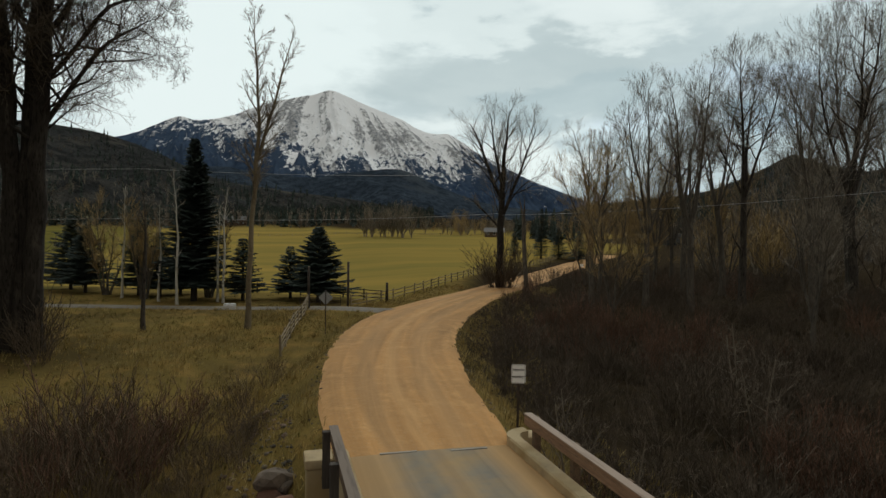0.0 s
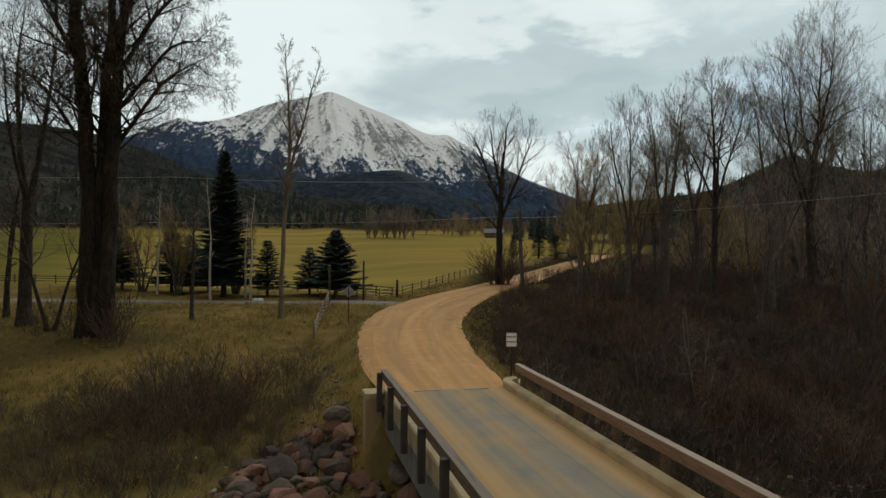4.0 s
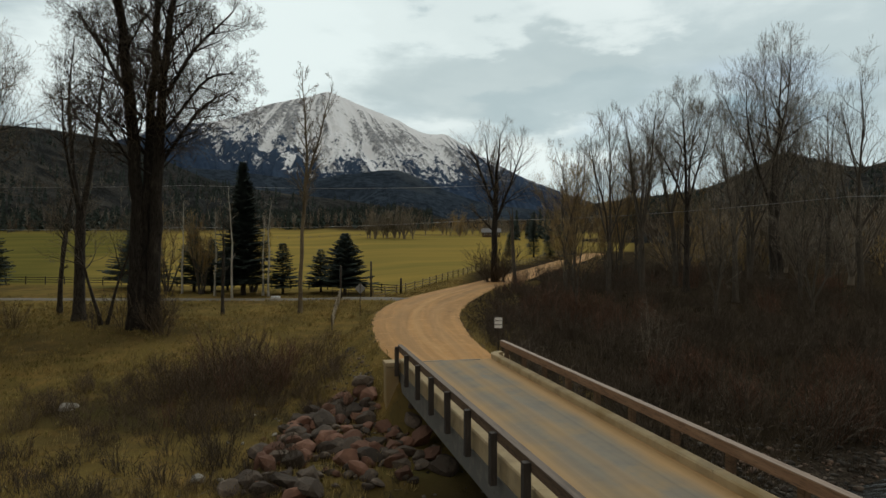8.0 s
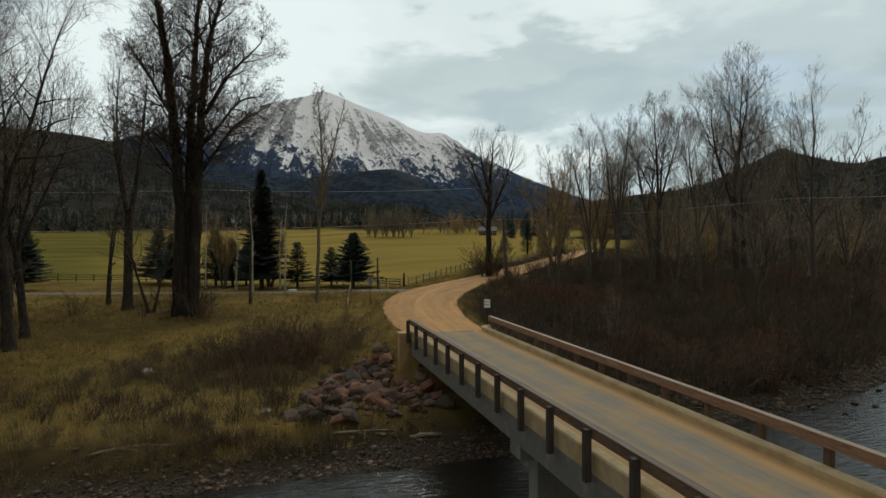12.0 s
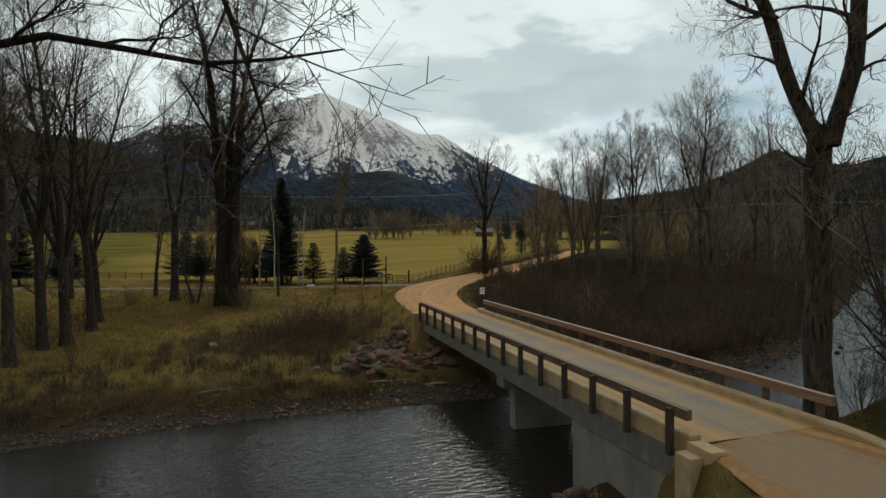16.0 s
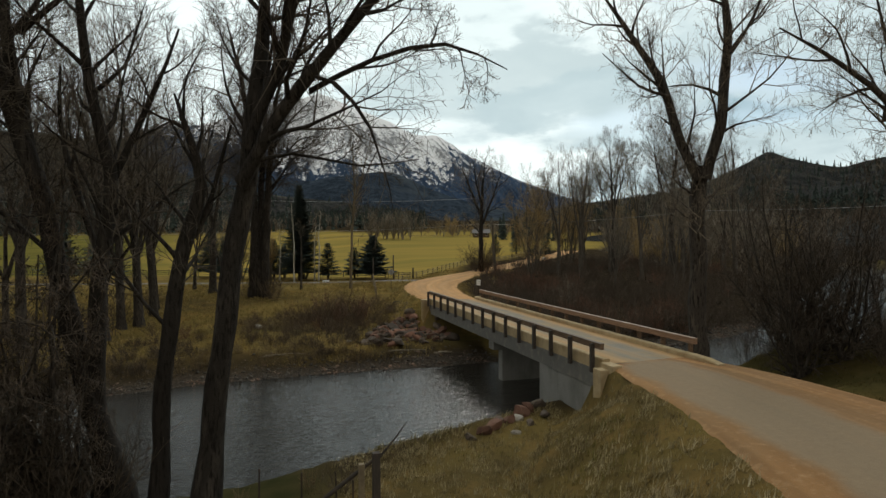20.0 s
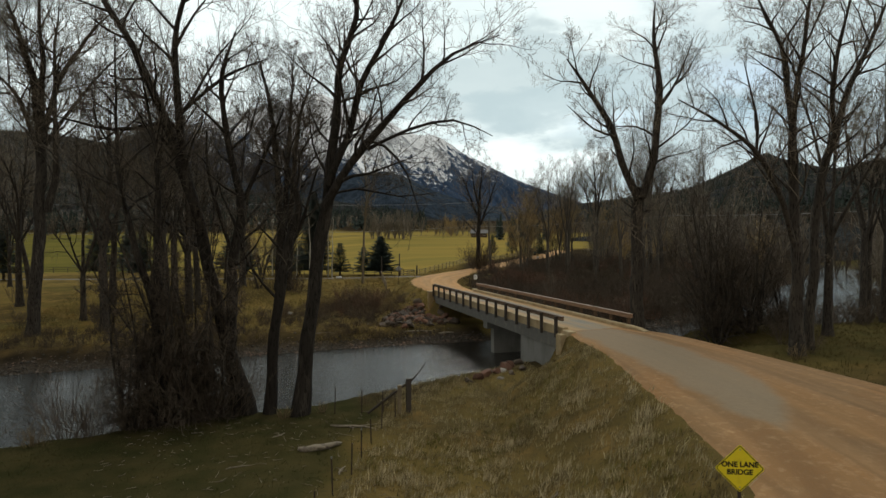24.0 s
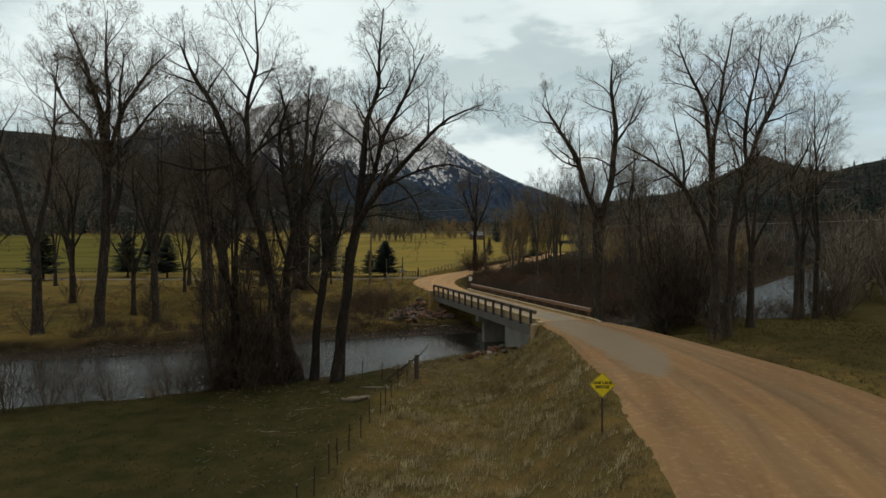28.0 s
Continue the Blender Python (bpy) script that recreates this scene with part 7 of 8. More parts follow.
grass("lawn_grass", 50000, (-38, -13, -68, -37), 0.10, M_GRASS_LAWN, "short dark grazed grass below the road", 3, lambda x, y: 0.9 * (x < -13.4 - 0.36 * np.maximum(-y - 38, 0)), tuft=5)
grass("pasture_grass", 60000, (6, 48, -66, -16), 0.24, M_GRASS_PASTURE, "short brownish pasture grass east of the road", 4, lambda x, y: (y < np.interp(x, RIVER[:, 0], RIVER[:, 1])) * 0.9)
grass("meadow_grass", 170000, (-46, 3, -10, 48), 0.40, M_GRASS, "tall dry golden meadow grass by the river", 5, lambda x, y: patchy(5.0, 2.0, -0.5, 0.35, 1.0, 0.12)(x, y) * (0.12 + 0.88 * step01(from_grid(d_riv - hw_riv, x, y) + 3 * wavy(x, y, 6.0, 2), 1.0, 4.5)))
grass("meadow_green_grass", 50000, (-46, 3, -6, 60), 0.26, M_GRASS_GREEN, "short greenish meadow grass by the river", 6, lambda x, y: patchy(6.0, 5.0, -0.3, 0.5, 1.0, 0.1)(x, y) * (0.2 + 0.8 * step01(from_grid(d_riv - hw_riv, x, y), 9, 20)))
grass("roadside_grass", 80000, (3, 30, 0.5, 62), 0.40, M_GRASS, "dry grass at the edge of the bend", 7, lambda x, y: 1.0 * (along(ROAD_FAR, x, y)[0] < 9.0))


# ---- rocks ----
def rock_mesh(name, seed, flat, mat, sub=2, rough=0.32):
    r = np.random.default_rng(seed)
    bm = bmesh.new()
    bmesh.ops.create_icosphere(bm, subdivisions=sub, radius=0.5)
    cuts = [(unit(r.normal(0, 1, 3)), r.uniform(0.22, 0.40)) for _ in range(12)]
    for v in bm.verts:
        p = np.array(v.co)
        for nrm, lim in cuts:                # broken faces
            over = p @ nrm - lim
            if over > 0:
                p = p - nrm * over * 0.97
        p = p * (1 + rough * 0.35 * noise.noise(Vector(p * 3.0 + seed)))
        v.co = (p[0] * 1.15, p[1], p[2] * flat)
    bmesh.ops.recalc_face_normals(bm, faces=bm.faces[:])
    me = bpy.data.meshes.new(name)
    bm.to_mesh(me)
    bm.free()
    me.materials.append(mat)
    return me


ROCKS = {"grey": [rock_mesh("grey_boulder", 600 + k, 0.75, M_ROCK) for k in range(5)], "red": [rock_mesh("red_boulder", 610 + k, 0.75, M_ROCK_RED) for k in range(4)], "pale": [rock_mesh("pale_rock", 620 + k, 0.7, M_ROCK_PALE) for k in range(2)]}
R_TAG = {"grey": "rough dark grey boulder in the bank's riprap", "red": "rough red sandstone boulder in the bank's riprap", "pale": "small pale rounded rock on the bank"}


def boulder(kind, x, y, size, r, sink=0.22, group="riprap"):
    ob = new({"grey": "grey_boulder", "red": "red_boulder", "pale": "pale_rock"}[kind], ROCKS[kind][int(r.integers(len(ROCKS[kind])))])
    ob.matrix_basis = pose(*on_ground(x, y, size * sink - size * 0.3), r.uniform(-25, 25), r.uniform(-25, 25), r.uniform(0, 360)) @ Matrix.Diagonal((size * r.uniform(0.85, 1.25), size * r.uniform(0.8, 1.15), size * r.uniform(0.8, 1.1), 1))
    return tagged(ob, R_TAG[kind], "rock", group)


rng = np.random.default_rng(9)
boulder("red", -1.55, 0.6, 0.95, rng); boulder("red", -1.7, -3.7, 1.15, rng); boulder("red", -4.8, -3.4, 0.9, rng); boulder("red", -2.6, -0.6, 0.7, rng)
for _ in range(280):
    t_ = rng.uniform(0, 1)
    y = 3.0 - 10.5 * t_
    x = -0.9 - rng.uniform(0, 1) * (2.6 + 6.2 * t_ ** 0.7) + (2.5 * rng.uniform(0, 1) if y < -1.2 else 0)
    boulder("red" if rng.random() < 0.36 else "grey", x, y, rng.uniform(0.25, 0.6) if rng.random() < 0.55 else rng.uniform(0.6, 1.4), rng, 0.12)
for _ in range(30):
    y = rng.uniform(-7, 4)
    boulder("pale", -1.2 - rng.uniform(0, 7), y, rng.uniform(0.14, 0.34), rng)
for _ in range(22):
    boulder("red" if rng.random() < 0.5 else "grey", rng.uniform(5.9, 8.5), rng.uniform(-7, 0.5), rng.uniform(0.4, 0.9), rng)
for x, y, s, k in ((-4.2, -31.3, 0.62, "red"), (-3.7, -31.0, 0.5, "pale"), (-3.1, -30.4, 0.8, "red"), (-2.4, -29.6, 0.7, "red"), (-5.2, -32.0, 0.75, "red"), (-6.0, -32.6, 0.6, "red"), (-4.8, -31.3, 0.5, "grey"), (-1.6, -29.2, 0.7, "grey"), (-3.4, -32.0, 0.4, "grey"), (-4.6, -33.0, 0.32, "pale"), (-6.8, -33.0, 0.5, "grey"), (-2.0, -30.8, 0.55, "grey")):
    boulder(k, x, y, s * 1.45, rng, group="near bank rocks")
tagged(boulder("pale", -16.66, 6.84, 1.1, rng, group="meadow rocks"), "large whitish rock lying in the meadow grass")
tagged(boulder("pale", -8.82, -4.95, 0.9, rng, group="meadow rocks"), "whitish rock on the gravel bank")
for _ in range(34):                         # stones standing out of the shallows at the bend
    x = rng.uniform(12, 40)
    y = np.interp(x, RIVER[:, 0], RIVER[:, 1]) + rng.uniform(5.5, 9.5)
    ob_ = boulder("grey", x, y, rng.uniform(0.25, 0.6), rng, group="stones in the shallows")
    ob_.location.z = max(ob_.location.z, WATER_Z + 0.05)


def cobbles(name, count, spot, sizes, label, seed):
    """Small stones, joined."""
    r = np.random.default_rng(seed)
    bm = bmesh.new()
    bmesh.ops.create_icosphere(bm, subdivisions=1, radius=0.5)
    ico = np.array([v.co for v in bm.verts])
    tri = np.array([[v.index for v in f.verts] for f in bm.faces])
    bm.free()
    x, y = spot(r, count)
    z = surface(x, y)
    s = r.uniform(*sizes, len(x)) * r.choice([0.7, 1.0, 1.7], len(x), p=[0.5, 0.38, 0.12])
    V = ico[None] * (1 + r.normal(0, 0.13, (len(x), len(ico), 1))) * s[:, None, None] * np.stack([r.uniform(0.9, 1.4, len(x)), r.uniform(0.8, 1.1, len(x)), r.uniform(0.45, 0.7, len(x))], 1)[:, None]
    a = r.uniform(0, 6.28, len(x))[:, None]
    V = np.stack([V[..., 0] * np.cos(a) - V[..., 1] * np.sin(a) + x[:, None], V[..., 0] * np.sin(a) + V[..., 1] * np.cos(a) + y[:, None], V[..., 2] + z[:, None] + 0.1 * s[:, None]], -1)
    F = (tri[None] + (np.arange(len(x)) * len(ico))[:, None, None]).reshape(-1, 3)
    return tagged(mesh_object(arrays_mesh(name, V.reshape(-1, 3), F, 3), name, M_COBBLE), label, "stones", kind="stuff")


def west_shore(r, n):
    x = r.uniform(-40, 3, n)
    c, w = np.interp(x, RIVER[:, 0], RIVER[:, 1]), np.interp(x, RIVER[:, 0], RIVER[:, 2])
    return x, c + w + np.abs(r.normal(0, 1.3, n)) - 0.5


def east_shore(r, n):
    x = r.uniform(6, 42, n)
    c, w = np.interp(x, RIVER[:, 0], RIVER[:, 1]), np.interp(x, RIVER[:, 0], RIVER[:, 2])
    return x, c + w * 1.06 + np.abs(r.normal(0, 2.4, n)) - 0.6


cobbles("shore_cobbles", 2800, west_shore, (0.07, 0.20), "grey and tan river cobbles along the bank", 1)
cobbles("shore_cobbles", 2400, east_shore, (0.10, 0.26), "dark river cobbles below the thicket", 2)
cobbles("bank_stones", 900, lambda r, n: (-0.9 - np.abs(r.normal(0, 1.8, n)), r.uniform(-4, 12, n)), (0.06, 0.16), "small loose stones on the road bank", 3)
cobbles("road_edge_gravel", 900, lambda r, n: (lambda k, sd: (k[:, 0] + sd * (k[:, 2] + r.uniform(-0.5, 0.4, n)), k[:, 1]))(ROAD_FAR[r.integers(0, 34, n)] + r.normal(0, 0.3, (n, 1)) * np.array([[0, 1, 0, 0]]), r.choice([-1.0, 1.0], n)), (0.04, 0.10), "loose gravel along the road edge", 4)

# ---- fences ----
def shared(bm, name, mat):
    me = bpy.data.meshes.new(name)
    bm.to_mesh(me)
    bm.free()
    me.materials.append(mat)
    return me


def round_rail():
    r = random.Random(4)
    pts = [(0, t, 0.012 * math.sin(t * 9) + r.uniform(-0.006, 0.006)) for t in (0, 0.25, 0.5, 0.75, 1)]
    return rod([(p[0], p[1], p[2]) for p in pts], [0.05, 0.055, 0.05, 0.052, 0.045], 6)


RAIL_ME = {m.name: shared(round_rail(), "rail", m) for m in (M_FENCE, M_FENCE_DARK)}
POST_ME = {m.name: shared(rod([(0, 0, -0.5), (0, 0, 0.7), (0, 0, 1.30), (0, 0, 1.33)], [0.085, 0.08, 0.075, 0.05], 8), "post", m) for m in (M_FENCE, M_FENCE_DARK)}


def rail_fence(line, gap, heights, mat, label, name="rail_fence", post_size=1.0):
    """Posts a gap apart along a line of ground points, with a rail from post to post at each height."""
    th = tagged(empty(name), label, "fence")
    pts = spline([(x, y) for x, y in line], 0.5)
    run = np.concatenate([[0], np.cumsum(np.linalg.norm(np.diff(pts, axis=0), axis=1))])
    at = np.arange(0, run[-1], gap)
    px, py = np.interp(at, run, pts[:, 0]), np.interp(at, run, pts[:, 1])
    pz = surface(px, py)
    r = random.Random(len(at))
    for i in range(len(at)):
        p = new("post", POST_ME[mat.name])
        p.parent = th
        p.matrix_basis = pose(px[i], py[i], pz[i], r.uniform(-3, 3), r.uniform(-3, 3), r.uniform(0, 360)) @ Matrix.Diagonal((post_size, post_size, post_size * r.uniform(0.95, 1.06), 1))
    for i in range(len(at) - 1):
        for h in heights:
            a = Vector((px[i], py[i], pz[i] + h + r.uniform(-0.04, 0.04)))
            b = Vector((px[i + 1], py[i + 1], pz[i + 1] + h + r.uniform(-0.04, 0.04)))
            d = b - a
            e = new("rail", RAIL_ME[mat.name])
            e.parent = th
            e.matrix_basis = Matrix.Translation(a) @ d.to_track_quat("Y", "Z").to_matrix().to_4x4() @ Matrix.Diagonal((1, d.length, 1, 1))
    return th


rail_fence([(5.6, 45.0)] + FENCE_N[5:], 2.9, (0.38, 0.75, 1.12), M_FENCE, "weathered three-rail wooden fence along the dirt road")
rail_fence(FENCE_N[5::-1], 3.2, (0.38, 0.75, 1.12), M_FENCE_DARK, "dark three-rail wooden fence at the hayfield's edge")
rail_fence([(1.2, 41.4), (0.1, 34), (-1.5, 22)], 2.5, (0.3, 0.6, 0.9, 1.2), M_FENCE, "leaning pale rail fence beside the road")
far_line = [(-60, 268), (20, 276), (70, 270), (120, 262)]
rail_fence(far_line, 5.0, (0.5, 1.0), M_FENCE, "distant rail fence across the hayfield", post_size=1.1)


def tall_post(x, y, top, r, label, lean=0.0):
    z = gz(x, y)
    th = tagged(empty("gate_post", (x, y, z)), label, "post")
    part("pole", rod([(0, 0, -0.5), (0, 0, (top - z) * 0.5), (lean, 0, top - z)], [r, r * 0.95, r * 0.88], 9), M_FENCE_DARK, th, smooth=True)
    part("pole_top", rod([(lean, 0, top - z), (lean, 0, top - z + 0.03)], [r * 0.9, r * 0.6], 9), M_FENCE, th, "weathered cut end")
    return th


tall_post(5.2, 44.2, 3.6, 0.13, "tall dark wooden gate post at the drive")
tall_post(1.3, 41.8, 3.2, 0.13, "tall dark wooden gate post beside the rail fence")
tall_post(10.1, 50.2, 1.1, 0.16, "thick dark fence corner post")
# open steel gate beside the drive
gate = tagged(empty("metal_gate", (4.6, 45.4, gz(4.6, 45.4)), 78), "dark tubular steel gate standing open", "gate")
for h in (0.25, 0.5, 0.75, 1.0, 1.25):
    part("bar", rod([(0, 0, h), (0, 4.0, h)], 0.024, 6), M_STAKE, gate)
for yy in (0.0, 2.0, 4.0):
    part("upright", rod([(0, yy, 0.2 if yy != 4.0 else 0.0), (0, yy, 1.28)], 0.026, 6), M_STAKE, gate)
part("brace", rod([(0, 0.05, 0.25), (0, 1.95, 1.22)], 0.018, 6), M_STAKE, gate)


# ---- signs ----
def plate(outline, thick):
    """A flat plate from an outline in x, z, its back at y = 0, its face at y = -thick."""
    bm = bmesh.new()
    a = [bm.verts.new((x, -thick, z)) for x, z in outline]
    b = [bm.verts.new((x, 0, z)) for x, z in outline]
    bm.faces.new(a)
    bm.faces.new(b[::-1])
    n = len(outline)
    for i in range(n):
        bm.faces.new((a[i], b[i], b[(i + 1) % n], a[(i + 1) % n]))
    bmesh.ops.recalc_face_normals(bm, faces=bm.faces[:])
    return bm


def rounded(w, h, r, turn=0.0, n=5):
    """Corners of a rounded rectangle round the origin."""
    out = []
    for cx, cz, a0 in ((w / 2 - r, h / 2 - r, 0), (-w / 2 + r, h / 2 - r, 90), (-w / 2 + r, -h / 2 + r, 180), (w / 2 - r, -h / 2 + r, 270)):
        for i in range(n):
            a = radians(a0 + 90 * i / (n - 1))
            x, z = cx + r * math.cos(a), cz + r * math.sin(a)
            c, s = math.cos(radians(turn)), math.sin(radians(turn))
            out.append((x * c - z * s, x * s + z * c))
    return out


def frame_of(outer, inner, thick):
    bm = bmesh.new()
    o = [bm.verts.new((x, -thick, z)) for x, z in outer]
    i = [bm.verts.new((x, -thick, z)) for x, z in inner]
    ob = [bm.verts.new((x, 0, z)) for x, z in outer]
    ib = [bm.verts.new((x, 0, z)) for x, z in inner]
    n = len(outer)
    for k in range(n):
        m = (k + 1) % n
        bm.faces.new((o[k], o[m], i[m], i[k]))
        bm.faces.new((o[k], ob[k], ob[m], o[m]))
        bm.faces.new((i[k], i[m], ib[m], ib[k]))
    bmesh.ops.recalc_face_normals(bm, faces=bm.faces[:])
    return bm


def words(text, size, at, parent, mat, label):
    """Lettering as a mesh, facing -y."""
    cu = bpy.data.curves.new("lettering", "FONT")
    cu.body, cu.size, cu.align_x, cu.align_y, cu.extrude = text, size, "CENTER", "CENTER", 0.002
    cu.resolution_u, cu.offset = 3, size * 0.035
    tmp = bpy.data.objects.new("lettering_curve", cu)
    me = bpy.data.meshes.new_from_object(tmp)
    bpy.data.objects.remove(tmp)
    me.transform(pose(*at, 90, 0, 0))
    ob = mesh_object(me, "lettering", mat, parent, label)
    return ob


def sign_post(th, height, r=0.035, mat=None):
    bm = bmesh.new()
    prof = [(-0.035, 0.0), (-0.035, 0.03), (-0.02, 0.03), (-0.012, 0.005), (0.012, 0.005), (0.02, 0.03), (0.035, 0.03), (0.035, 0.0)]
    a = [bm.verts.new((x, y + 0.012, -0.5)) for x, y in prof]
    b = [bm.verts.new((x, y + 0.012, height)) for x, y in prof]
    for i in range(8):
        bm.faces.new((a[i], a[(i + 1) % 8], b[(i + 1) % 8], b[i]))
    bm.faces.new(b)
    bmesh.ops.recalc_face_normals(bm, faces=bm.faces[:])
    return part("post", bm, mat or M_STAKE, th, "dark steel channel post")


zs = gz(-9.34, -59.54)
ysign = tagged(empty("road_sign", (-9.34, -59.54, zs), -22), "yellow diamond road sign on a steel post by the dirt road", "sign")
sign_post(ysign, 1.62 - zs)
face = part("sign_plate", plate(rounded(0.765, 0.765, 0.05, 45), 0.004), M_SIGN_Y, ysign, "yellow diamond plate")
face.location = (0, -0.004, 1.155 - zs)
bd = part("border", frame_of(rounded(0.735, 0.735, 0.045, 45), rounded(0.705, 0.705, 0.04, 45), 0.002), M_BLACK, face, "thin black border line")
bd.location = (0, -0.005, 0)
for tx, zz in (("ONE LANE", 0.085), ("BRIDGE", -0.085)):
    words(tx, 0.165, (0, -0.007, zz), face, M_BLACK, "black lettering")
for zz in (-0.42, 0.42):
    bm = bmesh.new()
    bmesh.ops.create_cone(bm, cap_ends=True, segments=8, radius1=0.014, radius2=0.014, depth=0.01, matrix=Matrix.Translation((0, -0.008, zz)) @ Euler((math.pi / 2, 0, 0)).to_matrix().to_4x4())
    part("bolt", bm, M_SIGN_BACK, face)

zs = gz(6.05, 2.35)
wsign = tagged(empty("notice_sign", (6.05, 2.35, zs), -18), "small white notice sign on a post at the bridge end", "sign")
sign_post(wsign, 1.86 - zs)
face = part("sign_plate", plate(rounded(0.455, 0.61, 0.05), 0.004), M_SIGN_W, wsign, "white rectangular plate")
face.location = (0, -0.004, 1.57 - zs)
bd = part("border", frame_of(rounded(0.425, 0.58, 0.045), rounded(0.405, 0.56, 0.04), 0.002), M_STAKE, face, "thin grey border line")
bd.location = (0, -0.005, 0)
words("PRIVATE", 0.098, (0, -0.007, 0.12), face, M_STAKE, "faded dark lettering")
words("PROPERTY", 0.088, (0, -0.007, -0.10), face, M_STAKE, "faded dark lettering")

zs = gz(2.0, 30.0)
bsign = tagged(empty("road_sign", (2.0, 30.0, zs), 165), "diamond road sign seen from its bare grey back", "sign")
sign_post(bsign, 1.95 - zs)
face = part("sign_plate", plate(rounded(0.765, 0.765, 0.05, 45), 0.004), M_SIGN_BACK, bsign, "bare grey aluminium plate")
face.location = (0, -0.004, 1.45 - zs)
zs = gz(62, 104)
osign = tagged(empty("orange_sign", (62, 104, zs), -40), "small orange and white sign by the road bend", "sign")
sign_post(osign, 1.7)
f2 = part("sign_plate", plate(rounded(0.8, 0.8, 0.05), 0.004), M_TWIG_GOLD, osign, "orange plate")
f2.location = (0, -0.004, 1.5)
f3 = part("sign_plate", plate(rounded(0.9, 0.6, 0.05), 0.004), M_SIGN_W, osign, "white plate")
f3.location = (0, -0.004, 0.7)

# ---- near bank: old fence post, brace, stakes, driftwood ----
z0 = gz(-12.1, -38.6)
op = tagged(empty("fence_brace", (-12.1, -38.6, z0)), "old dark fence post with a fallen brace on the river bank", "fence post")
part("post", box((-0.13, -0.13, -0.4), (0.13, 0.13, 1.85), 0.02), M_POST, op, "square weathered dark post")
part("post", box((-0.62, -0.2, -0.4), (-0.42, 0.0, 1.55), 0.02), M_FENCE, op, "paler split post")
part("brace", rod([(-2.2, 0.15, 0.1), (-1.0, 0.1, 0.95), (0.2, 0.1, 1.75)], [0.07, 0.075, 0.06], 7), M_FENCE_DARK, op, "dark leaning pole")
part("brace", rod([(0.1, 0.1, 1.6), (0.7, 0.2, 2.2), (1.15, 0.25, 2.75)], [0.05, 0.03, 0.012], 6), M_FENCE_DARK, op, "thin dead branch")


def stake(x, y, h, lean, mat=None, label="thin rusty steel fence stake in the grass"):
    th = tagged(empty("fence_stake", on_ground(x, y)), label, "stake", "fence stakes")
    bm = bmesh.new()
    top = (lean[0], lean[1], h)
    for (ax, ay, bx, by) in ((-0.028, -0.006, 0.028, 0.006), (-0.006, -0.006, 0.006, 0.036)):
        q = [bm.verts.new((u + w * 0, v, -0.4)) for u, v, w in ((ax, ay, 0), (bx, ay, 0), (bx, by, 0), (ax, by, 0))]
        t = [bm.verts.new((u + top[0], v + top[1], top[2])) for u, v in ((ax, ay), (bx, ay), (bx, by), (ax, by))]
        for i in range(4):
            bm.faces.new((q[i], q[(i + 1) % 4], t[(i + 1) % 4], t[i]))
        bm.faces.new(t)
    bmesh.ops.recalc_face_normals(bm, faces=bm.faces[:])
    part("shaft", bm, mat or M_STAKE, th)
    part("tip", rod([(top[0], top[1], top[2] - 0.08), (top[0], top[1], top[2])], [0.034, 0.03], 6), M_SIGN_BACK if lean[0] < 0.02 and h > 1.25 else M_STAKE, th)
    return th


for i, (x, y) in enumerate(((-13.0, -39.4), (-14.1, -41.4), (-14.9, -43.2), (-15.6, -44.8), (-16.3, -46.8), (-17.2, -48.6), (-18.0, -50.6), (-18.9, -52.6), (-19.6, -54.2), (-20.1, -55.3), (-20.9, -57.4), (-21.6, -59.2), (-14.6, -38.3), (-16.0, -38.0), (-13.4, -38.2))):
    stake(x, y, (1.25, 1.4, 1.15, 1.3)[i % 4], (0.05 * math.sin(i * 2.1), 0.05 * math.cos(i * 1.3)))


def driftwood(x, y, turn, length, r, label, seed, forks=2):
    rr = np.random.default_rng(seed)
    th = tagged(empty("driftwood", (x, y, gz(x, y) + r * 0.8), turn), label, "driftwood")
    pts = [(length * (t - 0.5), 0.08 * length * math.sin(t * 4 + seed), 0.02 * rr.normal()) for t in np.linspace(0, 1, 7)]
    part("stem", rod(pts, [r * f for f in (0.5, 1.0, 1.05, 0.95, 0.85, 0.7, 0.35)], 7), M_DEADWOOD, th, smooth=True)
    for k in range(forks):
        p = pts[2 + k]
        s = 1 if k % 2 else -1
        part("branch", rod([p, (p[0] + 0.2 * length, p[1] + s * 0.12 * length, 0.05), (p[0] + 0.3 * length, p[1] + s * 0.28 * length, 0.02)], [r * 0.5, r * 0.35, r * 0.12], 6), M_DEADWOOD, th, smooth=True)
    return th


driftwood(-17.2, -43.3, 10, 2.0, 0.16, "short thick bleached log on the grass", 3, 1)
driftwood(-15.3, -40.6, -40, 2.6, 0.06, "long bent bleached branch on the bank", 5)
driftwood(-16.6, -46.2, 70, 0.9, 0.04, "small bleached branch in the grass", 6)
driftwood(-20.5, -44.5, 20, 1.2, 0.03, "small twisted stick in the grass", 7)
driftwood(-19.0, -41.0, 50, 1.0, 0.04, "small twisted stick in the grass", 8)
driftwood(-22.5, -48.5, -20, 1.1, 0.03, "small twisted stick in the grass", 9)
driftwood(-9.8, -51.5, 30, 0.8, 0.03, "small pale stick on the road bank", 10)
driftwood(-4.2, -8.2, -15, 3.2, 0.07, "bleached branch stranded on the far shore", 11)
driftwood(-14.5, -8.5, 8, 3.6, 0.08, "bleached branch stranded on the far shore", 12)
driftwood(-1.2, -9.0, 5, 1.6, 0.12, "bleached log stranded on the far shore", 13, 1)


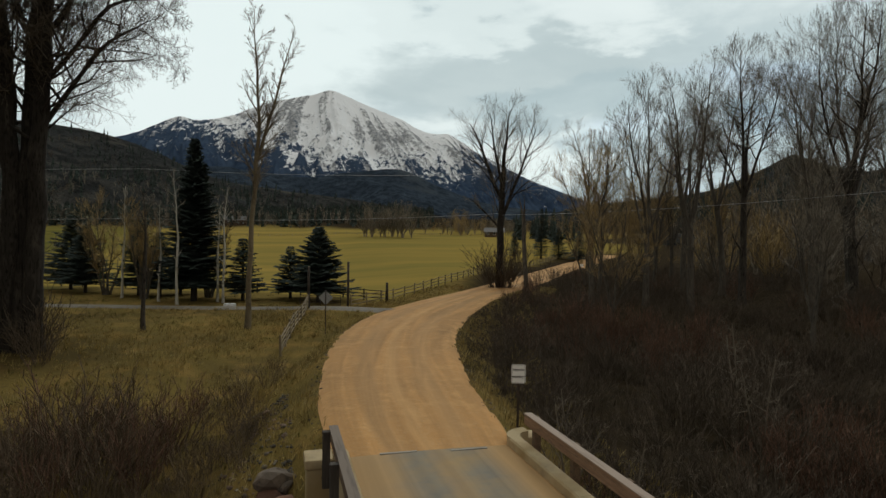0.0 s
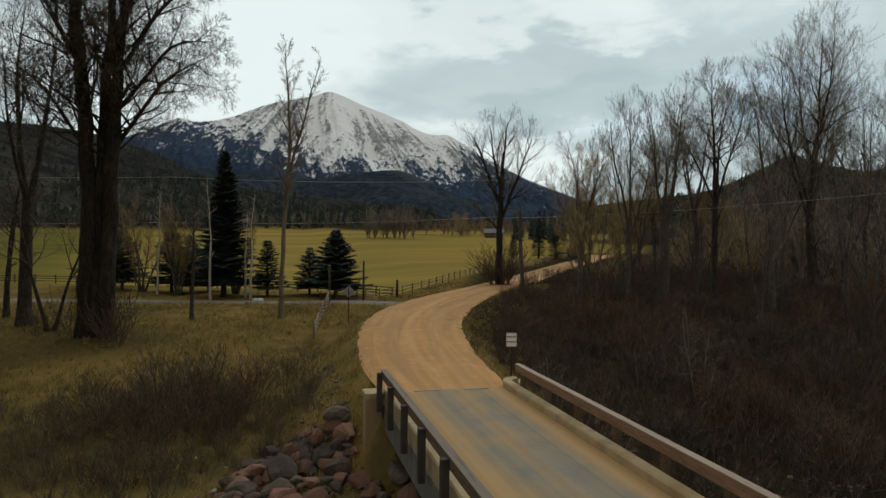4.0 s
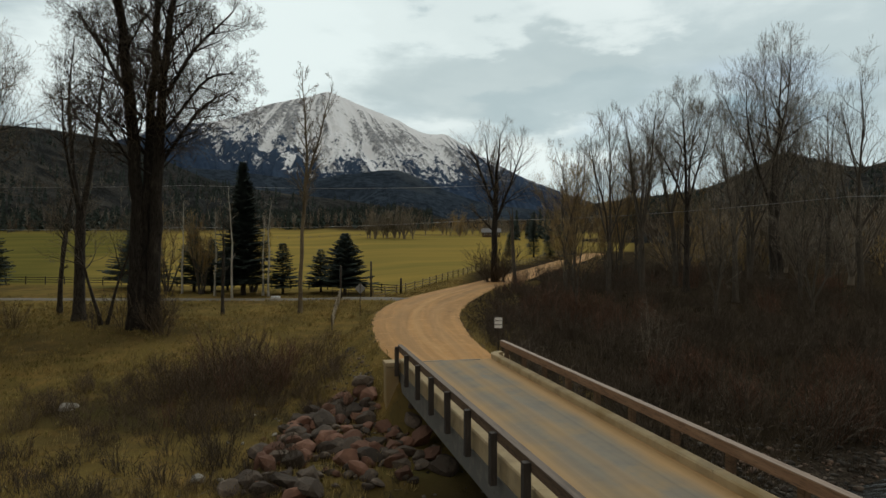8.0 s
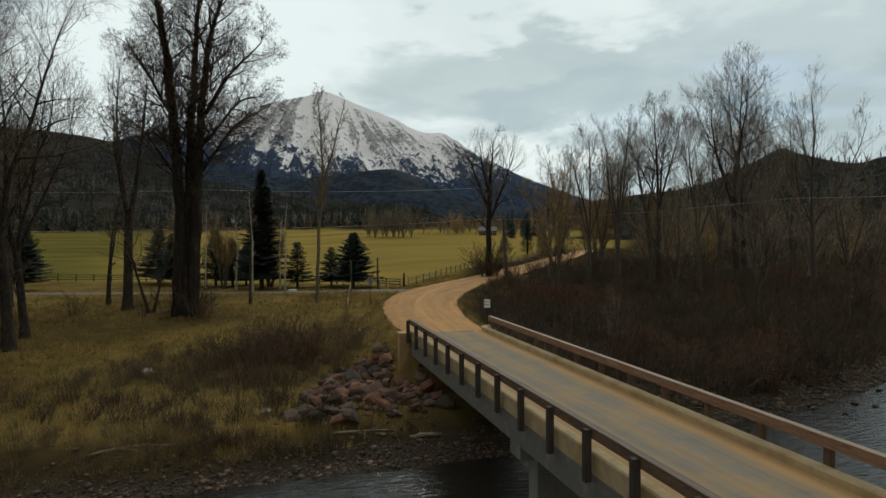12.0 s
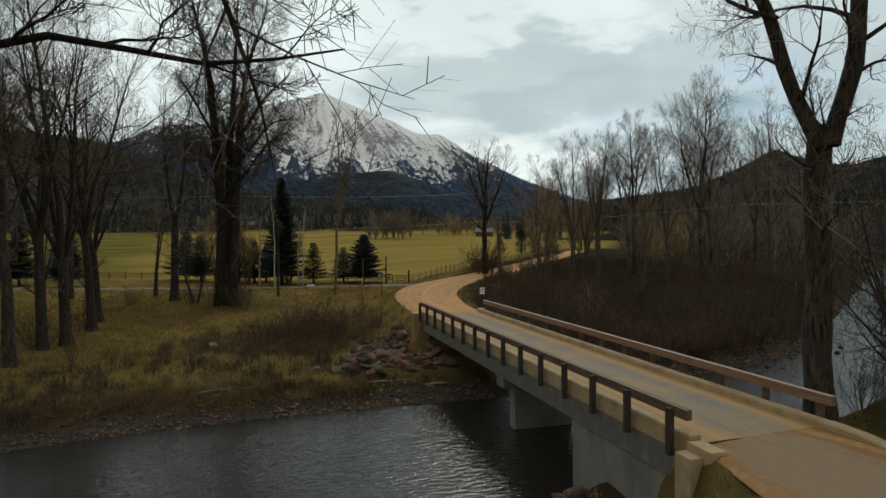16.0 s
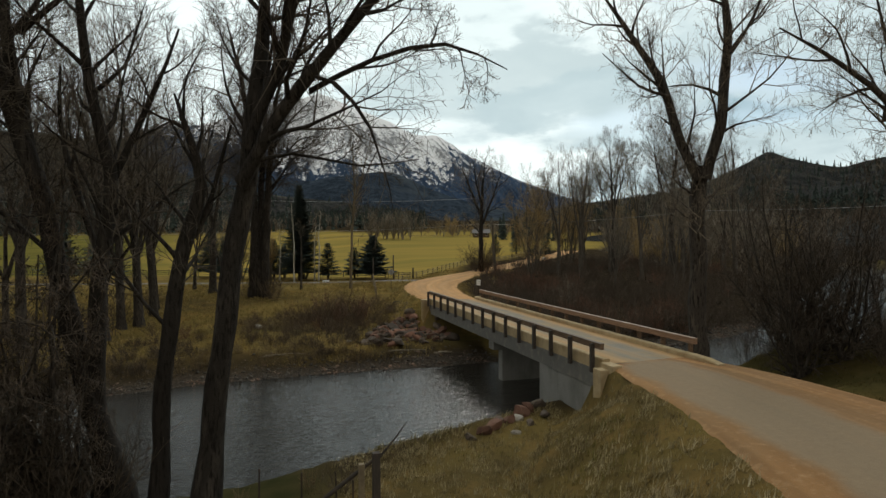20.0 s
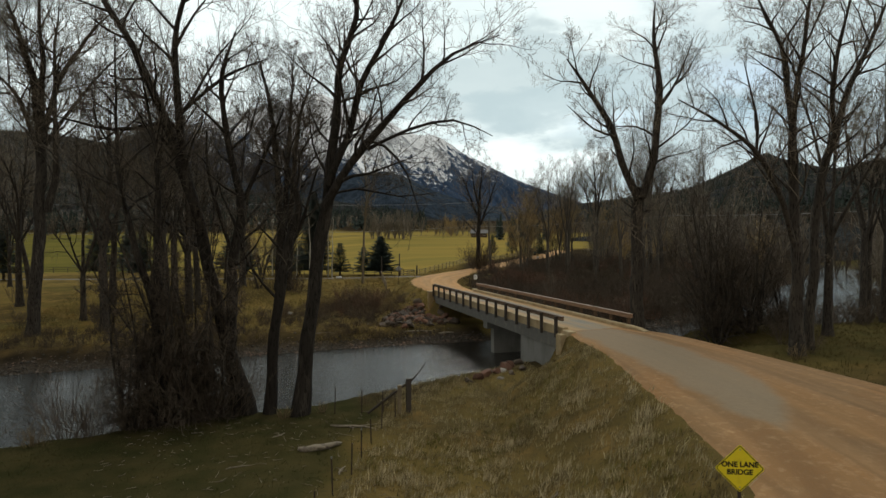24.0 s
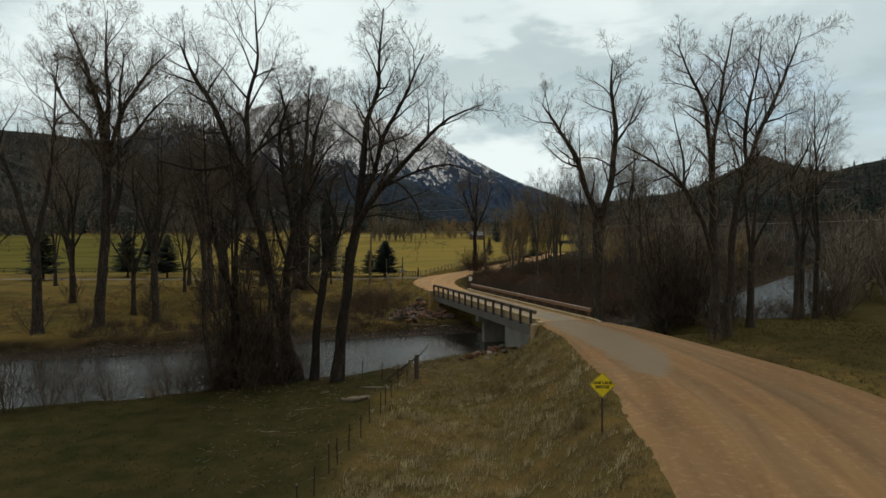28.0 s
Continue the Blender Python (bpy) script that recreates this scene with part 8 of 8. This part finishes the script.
def litter(name, count, region, label, seed):
    """Bits of bleached twig, joined."""
    r = np.random.default_rng(seed)
    x, y = r.uniform(region[0], region[1], count), r.uniform(region[2], region[3], count)
    z = surface(x, y) + 0.03
    a, L = r.uniform(0, 6.28, count), r.uniform(0.1, 0.5, count)
    d = np.stack([np.cos(a), np.sin(a), r.normal(0, 0.12, count)], 1)
    w = Wood()
    pts, rad = limbs(r, np.stack([x, y, z], 1), d, L, np.full(count, 0.016), np.full(count, 0.008), 3, 0.2, 0.0)
    w.tubes(pts, rad, 3)
    return tagged(mesh_object(w.mesh(name), name, M_DEADWOOD), label, "twigs", kind="stuff")


litter("twig_litter", 420, (-26, -13.5, -56, -38), "pale bits of wood scattered on the grass", 1)
litter("twig_litter", 160, (-40, 0, -11, -4), "pale driftwood bits along the shore", 2)

# flat white lid beside the drive
lid = tagged(empty("well_cover", (-6.0, 47.4, gz(-6.0, 47.4))), "round white cover lying beside the drive", "cover")
bm = bmesh.new()
bmesh.ops.create_cone(bm, cap_ends=True, segments=24, radius1=0.62, radius2=0.56, depth=0.28, matrix=Matrix.Translation((0, 0, 0.14)))
part("lid", bm, M_WHITE, lid)
part("knob", box((-0.08, -0.08, 0.28), (0.08, 0.08, 0.34), 0.01), M_SIGN_BACK, lid)

# ---- wire between trees along the road ----
wire = tagged(empty("power_line"), "thin sagging overhead wire strung through the trees", "wire")
spans_ = [((27.7, 62.3, 9.4), (44.0, 14.0, 10.2), 0.5), ((44.0, 14.0, 10.2), (62.0, -30.0, 10.6), 0.6), ((27.7, 62.3, 9.6), (-18.5, 66.0, 8.0), 0.5), ((-18.5, 66.0, 8.0), (-75.0, 70.0, 8.2), 0.6), ((27.7, 62.3, 15.0), (-18.0, 68.0, 14.3), 0.5), ((-18.0, 68.0, 14.3), (-75.0, 75.0, 14.2), 0.6)]
for a, b, sag in spans_:
    pts = [tuple(a[k] + (b[k] - a[k]) * t - (4 * sag * t * (1 - t) if k == 2 else 0) for k in range(3)) for t in np.linspace(0, 1, 15)]
    part("wire", rod(pts, 0.021, 5), M_WIRE, wire)


# ---- farmstead far across the field ----
def farmhouse(x, y, turn, w, d, h, roof_mat, wall_mat, label):
    z = gz(x, y)
    th = tagged(empty("farmhouse", (x, y, z), turn), label, "house", "farm buildings")
    part("wall", box((-w / 2, -d / 2, -0.5), (w / 2, d / 2, h), 0.03), wall_mat, th)
    bm = bmesh.new()
    o, t = 0.5, 0.18
    for s in (-1, 1):
        q = [(-w / 2 - o, s * (d / 2 + o), h - 0.2), (w / 2 + o, s * (d / 2 + o), h - 0.2), (w / 2 + o, 0, h + d * 0.32), (-w / 2 - o, 0, h + d * 0.32)]
        lo = [bm.verts.new(p) for p in q]
        hi = [bm.verts.new((p[0], p[1], p[2] + t)) for p in q]
        bm.faces.new(lo); bm.faces.new(hi)
        for i in range(4):
            bm.faces.new((lo[i], lo[(i + 1) % 4], hi[(i + 1) % 4], hi[i]))
    bmesh.ops.recalc_face_normals(bm, faces=bm.faces[:])
    part("roof", bm, roof_mat, th)
    for k in range(3):
        wx = -w / 2 + w * (k + 0.5) / 3
        win = part("window", box((wx - 0.6, -d / 2 - 0.06, 1.0), (wx + 0.6, -d / 2 + 0.02, 2.2), 0.02), M_WHITE, th)
        part("pane", box((wx - 0.5, -d / 2 - 0.08, 1.1), (wx + 0.5, -d / 2 - 0.05, 2.1)), M_BLACK, win)
    part("door", box((-0.2, -d / 2 - 0.05, 0.0), (0.75, -d / 2 + 0.02, 2.05), 0.01), M_TIMBER, th)
    return th


M_ROOF = material("grey_metal_roof", (0.12, 0.115, 0.11), 0.6, layers=[(0.8, (0.15, 0.12, 0.10), 0.5, 0.7, 4)])
M_WALLW = material("brown_board_wall", (0.11, 0.075, 0.05), 0.9, layers=[(1.5, (0.16, 0.115, 0.075), 0.5, 0.7, 4, (3, 3, 0.3))])
farmhouse(99, 262, -20, 9, 6, 2.3, M_ROOF, M_WALLW, "low brown farmhouse with a grey roof across the field")
farmhouse(-30, 415, 10, 14, 8, 3.4, M_ROOF, M_WALLW, "distant barn among bare trees")
